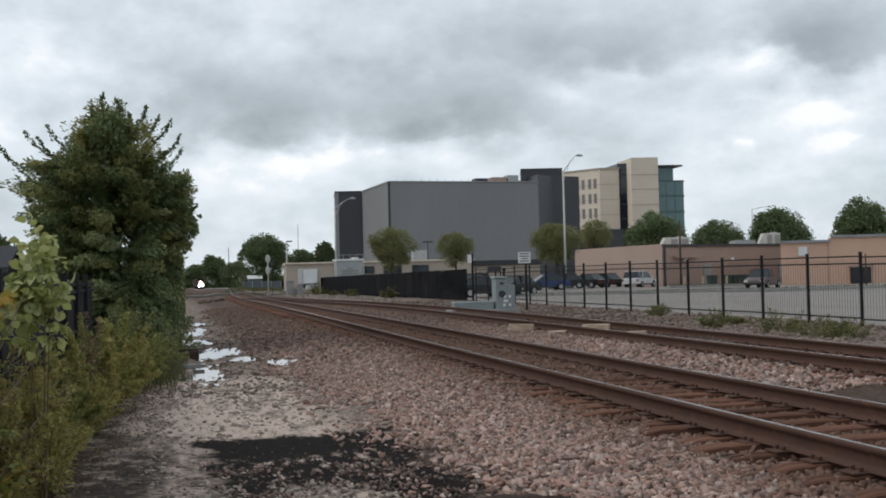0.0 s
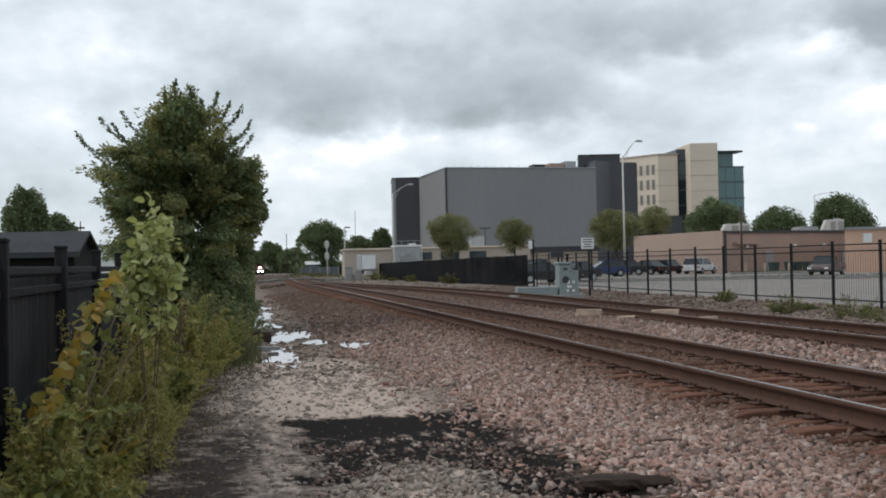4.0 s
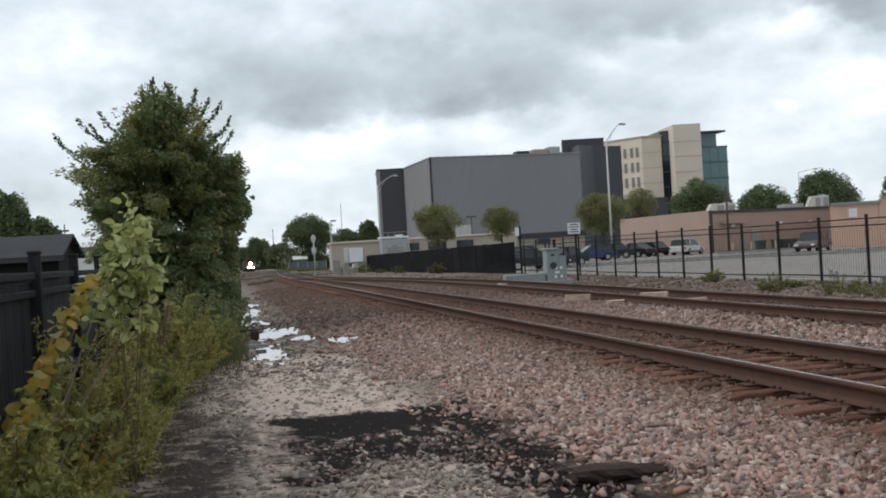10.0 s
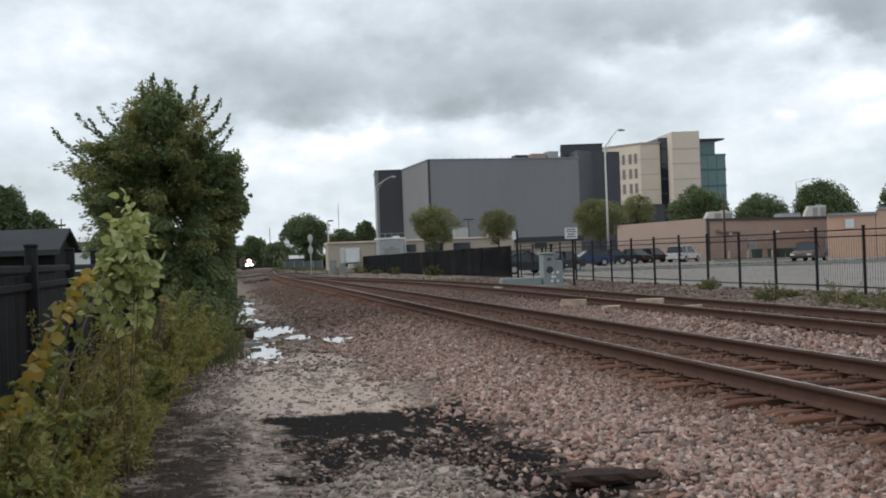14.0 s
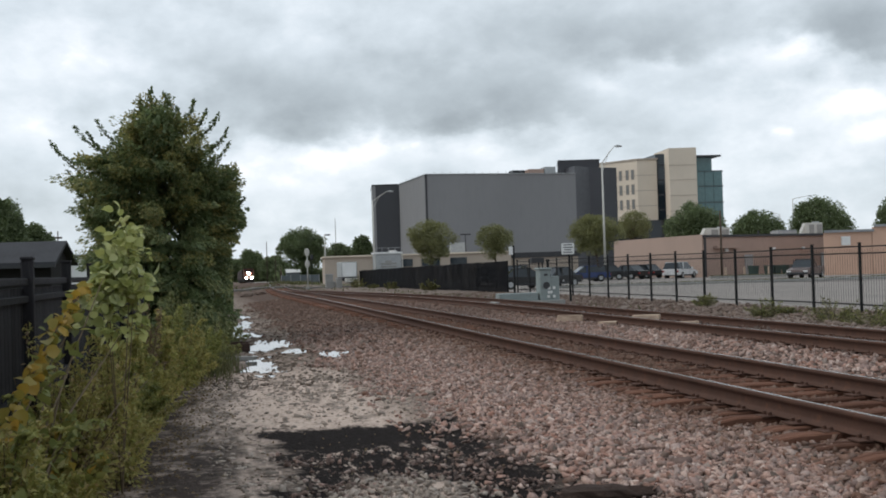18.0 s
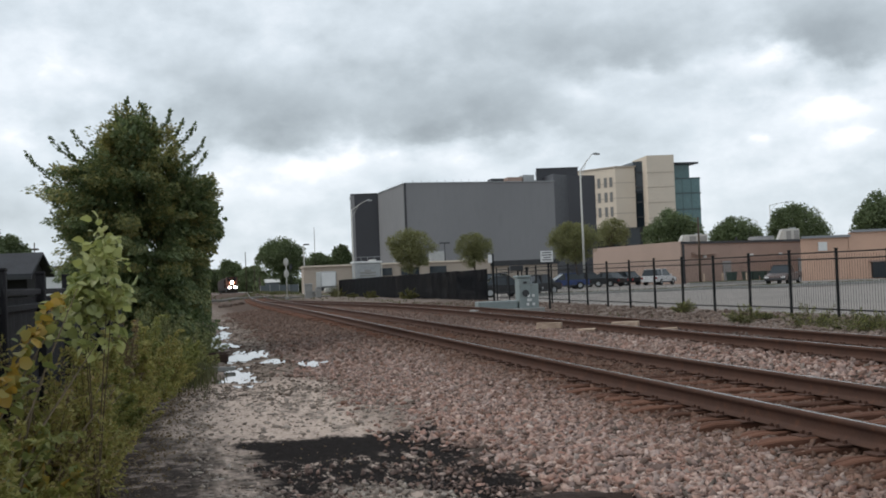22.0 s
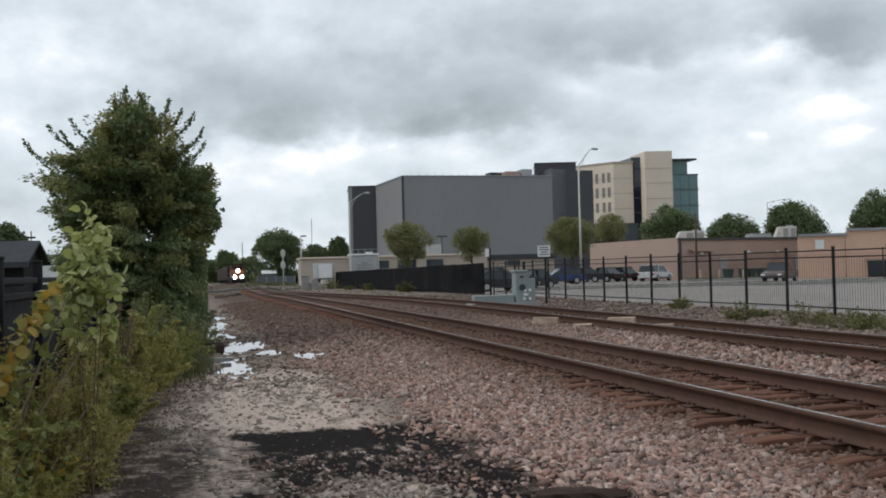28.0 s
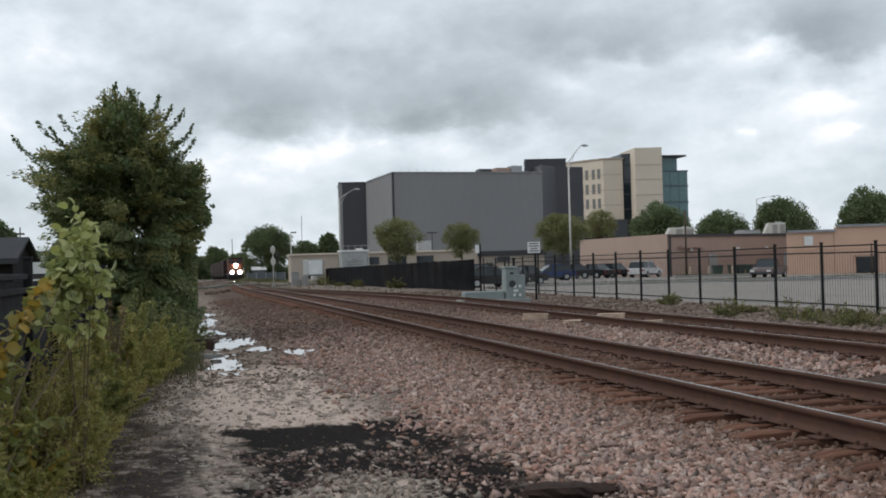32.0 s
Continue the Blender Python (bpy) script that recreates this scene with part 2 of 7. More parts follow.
def ground_surface():
    """Sandy track, black soot stains, soil under the weeds, crushed stone, and lot asphalt."""
    m, nt, b = shader("mixed_ground", 0.9)
    b.inputs["Specular IOR Level"].default_value = 0.05
    link = nt.links.new
    geo = nt.nodes.new("ShaderNodeNewGeometry")
    sep = nt.nodes.new("ShaderNodeSeparateXYZ")
    link(geo.outputs["Position"], sep.inputs[0])

    def calc(op, a, c=0.0):
        n = nt.nodes.new("ShaderNodeMath")
        n.operation = op
        for i, v in enumerate((a, c)):
            if isinstance(v, (int, float)):
                n.inputs[i].default_value = v
            else:
                link(v, n.inputs[i])
        return n.outputs[0]

    wob = calc("MULTIPLY", calc("SUBTRACT", noise_of(nt, 1.6, 6, 0.65), 0.5), 1.4)
    fine = noise_of(nt, 22, 6, 0.7, (1, 0.45, 1))
    mid = noise_of(nt, 3.2, 6, 0.65, (1, 0.35, 1))
    x = calc("ADD", sep.outputs[0], wob)
    y = calc("ADD", sep.outputs[1], calc("MULTIPLY", wob, 0.9))
    sand = mixed(nt, ranged(nt, fine, 0.35, 0.7), (0.57, 0.46, 0.39), (0.385, 0.30, 0.252))
    sand = mixed(nt, ranged(nt, mid, 0.52, 0.64, 0.0, 0.85), sand, (0.13, 0.108, 0.09))
    # dark wet and sooty band round puddles and weeds; weeds' shade painted in
    soot = calc("MAXIMUM", ranged(nt, x, -0.35, 0.1, 1.0, 0.0), calc("MULTIPLY", ranged(nt, x, 0.05, 0.4, 1.0, 0.0), ranged(nt, y, 11.0, 12.6, 1.0, 0.0)))
    soot = calc("MULTIPLY", soot, ranged(nt, noise_of(nt, 2.4, 6, 0.7), 0.38, 0.50, 0.25, 1.0))
    sand = mixed(nt, calc("MULTIPLY", soot, 0.95), sand, (0.037, 0.027, 0.024))
    wet = calc("MULTIPLY", ranged(nt, y, 17.8, 20.0), ranged(nt, x, 2.3, 3.6, 1.0, 0.0))
    sand = mixed(nt, calc("MULTIPLY", calc("MULTIPLY", wet, ranged(nt, noise_of(nt, 2.6, 6, 0.7), 0.36, 0.56, 0.45, 1.0)), 0.85), sand, (0.085, 0.066, 0.052))
    # sooty drag marks and wheel ruts along the track
    drag = calc("MULTIPLY", ranged(nt, noise_of(nt, 2.2, 6, 0.7, (1, 0.30, 1)), 0.46, 0.60), calc("MULTIPLY", ranged(nt, sep.outputs[0], -0.5, -0.2), ranged(nt, x, 0.2, 0.6, 1.0, 0.0)))
    sand = mixed(nt, calc("MULTIPLY", drag, calc("MULTIPLY", ranged(nt, y, 12.0, 14.5, 0.95, 0.4), ranged(nt, y, 6.6, 7.4))), sand, (0.036, 0.03, 0.026))
    # fine litter and mud flecks
    sand = mixed(nt, ranged(nt, noise_of(nt, 13, 6, 0.78, (1, 0.35, 1)), 0.55, 0.62, 0, 0.65), sand, (0.10, 0.08, 0.065))
    # black patch of spilled ballast soot
    px = calc("MULTIPLY", ranged(nt, x, 0.40, 0.62), ranged(nt, x, 2.45, 2.95, 1.0, 0.0))
    py = calc("MULTIPLY", ranged(nt, calc("ADD", sep.outputs[1], calc("MULTIPLY", calc("SUBTRACT", noise_of(nt, 6.0, 6, 0.75, (1, 0.3, 1)), 0.5), 1.7)), 11.7, 11.95, 1.0, 0.0), ranged(nt, y, 5.5, 6.5))
    spots = calc("MAXIMUM", ranged(nt, noise_of(nt, 9.0, 6, 0.75, (1, 0.28, 1)), 0.385, 0.455), ranged(nt, sep.outputs[1], 10.15, 10.6))
    bay = ranged(nt, calc("ABSOLUTE", calc("SUBTRACT", x, 1.4)), 0.2, 0.65, 1.2, 0.0)
    low = calc("SUBTRACT", calc("ADD", sep.outputs[1], calc("MULTIPLY", wob, 1.1)), bay)
    arm = calc("ABSOLUTE", calc("SUBTRACT", calc("ADD", x, calc("MULTIPLY", sep.outputs[1], 0.11)), 3.05))
    arm = calc("MULTIPLY", ranged(nt, arm, 0.24, 0.36, 1.0, 0.0), ranged(nt, sep.outputs[1], 9.2, 9.8, 1.0, 0.0))
    spots = calc("MULTIPLY", calc("MAXIMUM", spots, arm), calc("MAXIMUM", ranged(nt, low, 7.4, 7.9), arm))
    # ground under the ballast kept dark, painting in the shade of the gaps
    stone = mixed(nt, ranged(nt, fine, 0.35, 0.65), (0.11, 0.078, 0.062), (0.05, 0.036, 0.03))
    stone = mixed(nt, ranged(nt, mid, 0.5, 0.7, 0, 0.5), stone, (0.13, 0.075, 0.05))
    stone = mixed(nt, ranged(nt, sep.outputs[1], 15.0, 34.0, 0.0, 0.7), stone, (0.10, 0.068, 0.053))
    col = mixed(nt, ranged(nt, x, 1.9, 2.9), sand, stone)
    col = mixed(nt, calc("MULTIPLY", calc("MULTIPLY", px, py), spots), col, (0.015, 0.0115, 0.0105))
    soil = mixed(nt, ranged(nt, mid, 0.4, 0.6), (0.055, 0.05, 0.03), (0.05, 0.075, 0.025))
    col = mixed(nt, ranged(nt, sep.outputs[0], -1.6, -0.9, 1.0, 0.0), col, soil)
    verge = mixed(nt, ranged(nt, mid, 0.45, 0.6), (0.22, 0.175, 0.15), (0.14, 0.11, 0.09))
    col = mixed(nt, ranged(nt, x, 11.4, 12.6), col, verge)
    lot = mixed(nt, ranged(nt, fine, 0.3, 0.7), (0.30, 0.272, 0.25), (0.245, 0.222, 0.205))
    lot = mixed(nt, ranged(nt, noise_of(nt, 0.35, 6, 0.65, (1, 0.5, 1)), 0.45, 0.65, 0, 0.6), lot, (0.21, 0.195, 0.18))
    col = mixed(nt, ranged(nt, sep.outputs[0], 18.4, 18.8), col, lot)
    grass = mixed(nt, ranged(nt, mid, 0.4, 0.6), (0.075, 0.088, 0.036), (0.12, 0.11, 0.06))
    far = calc("MAXIMUM", ranged(nt, sep.outputs[1], 98.0, 106.0), ranged(nt, sep.outputs[0], -3.0, -2.0, 1.0, 0.0))
    keep = calc("MULTIPLY", far, ranged(nt, sep.outputs[0], 18.0, 19.0, 1.0, 0.0))
    offline = calc("MAXIMUM", ranged(nt, calc("ABSOLUTE", calc("SUBTRACT", sep.outputs[0], 9.5)), 7.0, 9.0), 0.0)
    col = mixed(nt, calc("MULTIPLY", keep, offline), col, grass)
    link(col, b.inputs["Base Color"])
    link(ranged(nt, fine, 0.3, 0.7, 0.75, 0.98), b.inputs["Roughness"])
    bumped(nt, b, calc("ADD", fine, calc("MULTIPLY", mid, 0.8)), 0.9, 0.03)
    return m


GROUND = ground_surface()
BALLAST = stone_surface("crushed_stone", ((0.724, 0.564, 0.494), (0.129, 0.107, 0.091), (0.233, 0.131, 0.099), (0.477, 0.298, 0.242), (0.293, 0.215, 0.191), (0.560, 0.386, 0.323), (0.140, 0.095, 0.082), (0.503, 0.386, 0.343), (0.362, 0.194, 0.145), (0.606, 0.450, 0.383), (0.256, 0.152, 0.115), (0.397, 0.314, 0.282)))
RUSTSTONE = stone_surface("rust_stained_stone", ((0.42, 0.285, 0.225), (0.105, 0.072, 0.056), (0.215, 0.112, 0.078), (0.32, 0.185, 0.135), (0.205, 0.135, 0.108), (0.40, 0.255, 0.195), (0.125, 0.076, 0.058), (0.285, 0.15, 0.10)))
SOOTSTONE = stone_surface("sooty_pebbles", ((0.033, 0.026, 0.024), (0.297, 0.206, 0.175), (0.055, 0.041, 0.037), (0.440, 0.341, 0.299), (0.022, 0.017, 0.016), (0.187, 0.124, 0.103), (0.110, 0.077, 0.067), (0.352, 0.237, 0.196)))
MUDSTONE = stone_surface("mud_clods", ((0.10, 0.08, 0.065), (0.16, 0.13, 0.105), (0.07, 0.056, 0.046), (0.22, 0.185, 0.155)))
VERGESTONE = stone_surface("verge_stones", ((0.30, 0.225, 0.185), (0.19, 0.145, 0.12), (0.36, 0.285, 0.245), (0.13, 0.10, 0.083)))
PATHSTONE = stone_surface("path_pebbles", ((0.374, 0.320, 0.266), (0.238, 0.192, 0.160), (0.425, 0.368, 0.319), (0.153, 0.128, 0.110)))
RAIL = surface("rusty_rail_steel", (0.102, 0.055, 0.040), (0.078, 0.045, 0.035), 3, 60, 0.85, 0.0, 0.2, 0.003, (0.14, 0.068, 0.042))
RAILTOP = surface("worn_rail_head", (0.294, 0.280, 0.266), (0.210, 0.196, 0.185), 2, 40, 0.24, 1.0, 0.05, 0.002, stretch=(0.700, 0.070, 0.700))
TIE = surface("weathered_tie_wood", (0.161, 0.075, 0.048), (0.105, 0.053, 0.037), 2, 30, 0.9, 0, 0.8, 0.01, (0.19, 0.096, 0.063), "object", 0.35, (0.481, 4.092, 3.992))
PALE_WOOD = surface("pale_timber", (0.56, 0.43, 0.325), (0.30, 0.215, 0.165), 5, 40, 0.85, 0, 0.5, 0.008, (0.330, 0.281, 0.225), stretch=(1, 5, 5))
IRON = surface("black_painted_iron", (0.012, 0.013, 0.014), (0.02, 0.02, 0.02), 3, 60, 0.7, 0.0, 0.1, 0.002)
FABRIC = surface("black_windscreen_fabric", (0.008, 0.009, 0.012), (0.015, 0.015, 0.018), 0.6, 50, 0.9, 0, 0.3, 0.01)
open_weave(FABRIC, 0.025)
BLACKWOOD = surface("black_stained_boards", (0.014, 0.013, 0.015), (0.024, 0.023, 0.026), 2, 30, 0.75, 0, 0.5, 0.006, (0.034, 0.033, 0.033), "object", 0.4, (6, 6, 0.8))
BARK = surface("grey_brown_bark", (0.10, 0.075, 0.055), (0.06, 0.045, 0.035), 5, 40, 0.95, 0, 1.0, 0.015, stretch=(4, 4, 0.7))
TWIG = surface("dry_stem", (0.17, 0.125, 0.08), (0.10, 0.08, 0.05), 6, 50, 0.9, 0, 0.4, 0.004)
GREYWALL = surface("grey_metal_siding", (0.249, 0.246, 0.250), (0.225, 0.223, 0.228), 0.08, 1.2, 0.7, 0.0, 0.05, 0.02, stretch=(1.310, 1.310, 0.396), fleck=0.15)
DARKWALL = surface("dark_slate_panels", (0.045, 0.045, 0.052), (0.036, 0.036, 0.043), 0.1, 1.5, 0.4, 0.0, 0.05, 0.01, fleck=0.15)
DARKTRIM = surface("dark_metal_trim", (0.04, 0.042, 0.045), (0.03, 0.03, 0.034), 1, 20, 0.5, 0.2, 0.1)
BEIGE = surface("cream_precast_panels", (0.696, 0.602, 0.495), (0.621, 0.539, 0.442), 0.15, 2.5, 0.85, 0, 0.1, 0.01, fleck=0.15)
BEIGE2 = surface("tan_stucco", (0.437, 0.370, 0.309), (0.372, 0.317, 0.263), 0.2, 3, 0.9, 0, 0.15, 0.01, fleck=0.15)
PINKWALL = surface("pink_tan_block", (0.40, 0.295, 0.245), (0.36, 0.27, 0.226), 0.25, 5, 0.9, 0, 0.2, 0.01, fleck=0.15)
BRICKWALL = surface("dull_rose_brick", (0.40, 0.285, 0.235), (0.35, 0.25, 0.208), 0.3, 6, 0.9, 0, 0.3, 0.01, (0.32, 0.235, 0.20), fleck=0.15)
PEACH = surface("peach_stucco", (0.621, 0.405, 0.302), (0.558, 0.367, 0.276), 0.3, 5, 0.9, 0, 0.15, 0.01, fleck=0.15)
TEAL = glossy("teal_curtain_glass", (0.11, 0.20, 0.205), 0.12)
DARKGLASS = glossy("dark_window_glass", (0.02, 0.028, 0.035), 0.08)
ROOFGREY = surface("grey_roof_membrane", (0.30, 0.31, 0.32), (0.24, 0.25, 0.26), 0.4, 6, 0.8, 0, 0.1, fleck=0.15)
GALV = surface("galvanised_steel", (0.40, 0.41, 0.41), (0.32, 0.33, 0.335), 2, 25, 0.5, 0.5, 0.1, 0.003)
POLEGREY = surface("weathered_pole_paint", (0.546, 0.533, 0.486), (0.468, 0.455, 0.422), 1, 20, 0.6, 0.1, 0.1, 0.003)
CABINET = surface("grey_green_cabinet_paint", (0.25, 0.29, 0.285), (0.21, 0.245, 0.24), 2, 25, 0.5, 0.0, 0.1, 0.003, (0.17, 0.18, 0.17))
CONCRETE = surface("stained_concrete", (0.33, 0.325, 0.31), (0.26, 0.255, 0.24), 1.5, 20, 0.9, 0, 0.3, 0.008, (0.19, 0.185, 0.17))
WHITE = surface("white_paint", (0.76, 0.76, 0.75), (0.66, 0.66, 0.65), 1, 15, 0.5, 0, 0.05, 0.003)
SHINGLE = surface("charcoal_shingles", (0.062, 0.064, 0.070), (0.047, 0.047, 0.051), 1, 14, 0.9, 0, 0.5, 0.01)
SHEDWALL = surface("dark_shed_siding", (0.016, 0.015, 0.014), (0.013, 0.012, 0.011), 1, 20, 0.8, 0, 0.2)
WATER = glossy("still_rain_water", (0.03, 0.028, 0.024), 0.03)
RUBBER = surface("tyre_rubber", (0.018, 0.018, 0.018), (0.025, 0.025, 0.024), 5, 50, 0.85, 0, 0.2, 0.003)
OLDWOOD = surface("sodden_dark_wood", (0.07, 0.045, 0.036), (0.042, 0.029, 0.024), 4, 40, 0.8, 0, 1.0, 0.012, (0.098, 0.067, 0.054), stretch=(1, 6, 6))
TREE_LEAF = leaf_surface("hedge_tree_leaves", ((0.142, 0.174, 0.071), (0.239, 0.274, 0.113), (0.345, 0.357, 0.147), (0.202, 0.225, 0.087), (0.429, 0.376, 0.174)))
# darker and yellower copies of the tree leaf, for painted shade and sunlight
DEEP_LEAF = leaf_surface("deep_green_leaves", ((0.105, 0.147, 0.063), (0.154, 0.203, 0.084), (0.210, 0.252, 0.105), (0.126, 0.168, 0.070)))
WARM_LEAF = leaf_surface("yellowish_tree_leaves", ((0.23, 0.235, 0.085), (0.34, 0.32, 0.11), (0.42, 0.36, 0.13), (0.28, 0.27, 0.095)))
DARK_LEAF = leaf_surface("far_tree_leaves", ((0.104, 0.138, 0.060), (0.146, 0.190, 0.084), (0.188, 0.232, 0.104), (0.128, 0.168, 0.072)))
OLIVE_LEAF = leaf_surface("street_tree_leaves", ((0.163, 0.174, 0.065), (0.225, 0.228, 0.091), (0.275, 0.264, 0.117), (0.188, 0.192, 0.075)))
BUSH_LEAF = leaf_surface("weed_leaves", ((0.261, 0.264, 0.077), (0.354, 0.349, 0.100), (0.447, 0.401, 0.123), (0.317, 0.296, 0.089), (0.497, 0.391, 0.136)))
VINE_LEAF = leaf_surface("pale_vine_leaves", ((0.165, 0.209, 0.061), (0.462, 0.495, 0.176), (0.682, 0.682, 0.330), (0.264, 0.308, 0.094), (0.550, 0.561, 0.209), (0.363, 0.374, 0.110)), 0.4)
GREEN_LEAF = leaf_surface("fresh_green_leaves", ((0.171, 0.199, 0.062), (0.265, 0.284, 0.083), (0.373, 0.369, 0.103), (0.233, 0.242, 0.070)))
FEATHER_LEAF = leaf_surface("feathery_weed_leaves", ((0.338, 0.321, 0.100), (0.468, 0.420, 0.128), (0.558, 0.464, 0.159), (0.324, 0.276, 0.100), (0.468, 0.321, 0.148)))
YELLOW_LEAF = leaf_surface("yellowing_leaves", ((0.448, 0.276, 0.042), (0.329, 0.276, 0.054), (0.568, 0.345, 0.060), (0.179, 0.207, 0.042)))
BROWN_LEAF = leaf_surface("dry_brown_leaves", ((0.198, 0.139, 0.079), (0.264, 0.191, 0.112), (0.145, 0.112, 0.059)))
GRASS = leaf_surface("tall_grass_blades", ((0.080, 0.088, 0.028), (0.122, 0.126, 0.047), (0.159, 0.138, 0.071), (0.065, 0.076, 0.024)))


# ---- building blocks ----
def mesh_of(name, bm, material, smooth=False):
    me = bpy.data.meshes.new(name)
    bm.normal_update()
    bm.to_mesh(me)
    bm.free()
    me.materials.append(material)
    if smooth:
        me.shade_smooth()
    return me


def raw_mesh(name, verts, faces, material, smooth=False):
    """A mesh from arrays; faces all have the same number of corners."""
    verts, faces = np.asarray(verts, dtype=np.float32), np.asarray(faces, dtype=np.int32)
    me = bpy.data.meshes.new(name)
    n, k = faces.shape
    me.vertices.add(len(verts))
    me.vertices.foreach_set("co", verts.ravel())
    me.loops.add(n * k)
    me.loops.foreach_set("vertex_index", faces.ravel())
    me.polygons.add(n)
    me.polygons.foreach_set("loop_start", np.arange(0, n * k, k, dtype=np.int32))
    me.update(calc_edges=True)
    me.materials.append(material)
    if smooth:
        me.shade_smooth()
    return me


def thing(name, loc, label, category, group="", rz=0.0):
    ob = new(name)
    ob.matrix_world = pose(*loc, 0, 0, rz)
    ob.empty_display_size = 0.2
    return tagged(ob, label, category, group)


def part(name, data, material, parent, label="", smooth=False, at=None):
    """One mesh object under a thing or a part; data is a bmesh or a mesh."""
    me = data if isinstance(data, bpy.types.Mesh) else mesh_of(name, data, material, smooth)
    ob = new(name, me)
    ob.parent = parent
    if at is not None:
        ob.matrix_basis = at
    return tagged(ob, label)


def setting(name, data, material, label="", category="", kind="structure", smooth=False):
    me = data if isinstance(data, bpy.types.Mesh) else mesh_of(name, data, material, smooth)
    return tagged(new(name, me), label, category, "", kind)


def box(bm, x0, y0, z0, x1, y1, z1, bevel=0.0):
    g = bmesh.ops.create_cube(bm, size=1.0)
    vs = g["verts"]
    for v in vs:
        v.co = Vector((x0 if v.co.x < 0 else x1, y0 if v.co.y < 0 else y1, z0 if v.co.z < 0 else z1))
    if bevel:
        es = list({e for v in vs for e in v.link_edges})
        bmesh.ops.bevel(bm, geom=es, offset=bevel, segments=1, affect="EDGES")
    return bm


def boxed(*a):
    return box(bmesh.new(), *a)


def prism(bm, plan, z0, z1):
    """A solid over a plan of points, given anticlockwise."""
    lo = [bm.verts.new((x, y, z0)) for x, y in plan]
    hi = [bm.verts.new((x, y, z1)) for x, y in plan]
    n = len(plan)
    bm.faces.new(lo[::-1])
    bm.faces.new(hi)
    for i in range(n):
        bm.faces.new((lo[i], lo[(i + 1) % n], hi[(i + 1) % n], hi[i]))
    bmesh.ops.recalc_face_normals(bm, faces=bm.faces)
    return bm


def tube(bm, pts, radii, sides=8):
    """A round tapered tube through points."""
    rings = []
    for i, p in enumerate(pts):
        p = Vector(p)
        a = Vector(pts[max(i - 1, 0)])
        c = Vector(pts[min(i + 1, len(pts) - 1)])
        d = (c - a).normalized()
        u = d.cross(Vector((0.31, 0.9, 0.17))).normalized()
        w = d.cross(u)
        r = radii[i] if hasattr(radii, "__len__") else radii
        rings.append([bm.verts.new(p + (u * math.cos(k * 2 * math.pi / sides) + w * math.sin(k * 2 * math.pi / sides)) * r) for k in range(sides)])
    for a, c in zip(rings, rings[1:]):
        for k in range(sides):
            bm.faces.new((a[k], a[(k + 1) % sides], c[(k + 1) % sides], c[k]))
    bm.faces.new(rings[0][::-1])
    bm.faces.new(rings[-1])
    bmesh.ops.recalc_face_normals(bm, faces=bm.faces)
    return bm


def disc(bm, centre, normal, radius, depth, sides=16):
    n = Vector(normal).normalized()
    tube(bm, [Vector(centre) - n * depth / 2, Vector(centre) + n * depth / 2], radius, sides)
    return bm


rng = np.random.default_rng(7)


def unit(n, r=None):
    r = r or rng
    v = r.normal(size=(n, 3))
    return v / np.linalg.norm(v, axis=1, keepdims=True)


def leaf_cloud(name, at, size, material, droop=0.25, slim=0.42, along=None, r=None, lift=0.8):
    """Folded pointed leaves at the points given; along: the way each one points, if any; lift: how far their faces turn upwards."""
    r = r or rng
    at = np.asarray(at)
    n = len(at)
    d = unit(n, r) if along is None else np.asarray(along) + unit(n, r) * 0.45
    d[:, 2] -= droop
    d /= np.linalg.norm(d, axis=1, keepdims=True)
    side = np.cross(d, unit(n, r) + np.array([[0, 0, lift]]))
    side /= np.linalg.norm(side, axis=1, keepdims=True) + 1e-9
    up = np.cross(side, d)
    s = (size * r.uniform(0.6, 1.35, n))[:, None]
    base, tip = at - d * s * 0.5, at + d * s * 0.5 - up * s * 0.12
    left = at - d * s * 0.08 + side * s * slim + up * s * 0.10
    right = at - d * s * 0.08 - side * s * slim + up * s * 0.10
    v = np.stack([base, left, tip, right], 1).reshape(-1, 3)
    i = np.arange(n)[:, None] * 4
    f = np.concatenate([i + np.array([[0, 2, 1]]), i + np.array([[0, 3, 2]])])
    return raw_mesh(name, v, f, material)


LEAF_EDGE = np.array(((0.0, -0.5), (0.30, -0.42), (0.45, -0.12), (0.34, 0.20), (0.0, 0.55), (-0.34, 0.20), (-0.45, -0.12), (-0.30, -0.42)))


def broad_leaves(name, at, size, material, along, droop=0.5, r=None, lift=0.9):
    """Heart-shaped leaves, cupped along the rib."""
    r = r or rng
    at = np.asarray(at)
    n = len(at)
    d = np.asarray(along) + unit(n, r) * 0.4
    d[:, 2] -= droop
    d /= np.linalg.norm(d, axis=1, keepdims=True)
    side = np.cross(d, unit(n, r) * 0.9 + np.array([[0, -0.35, lift]]))
    side /= np.linalg.norm(side, axis=1, keepdims=True) + 1e-9
    up = np.cross(side, d)
    s = (size * r.uniform(0.55, 1.35, n))[:, None]
    rim = [at + s * (side * u * (0.85 + 0.3 * r.uniform(size=(n, 1))) + d * w + up * (0.30 * abs(u) - 0.12 * w * w)) for u, w in LEAF_EDGE]
    v = np.stack(rim + [at], 1).reshape(-1, 3)
    i = np.arange(n)[:, None] * 9
    f = np.concatenate([i + np.array([[8, k, (k + 1) % 8]]) for k in range(8)])
    return raw_mesh(name, v, f, material)


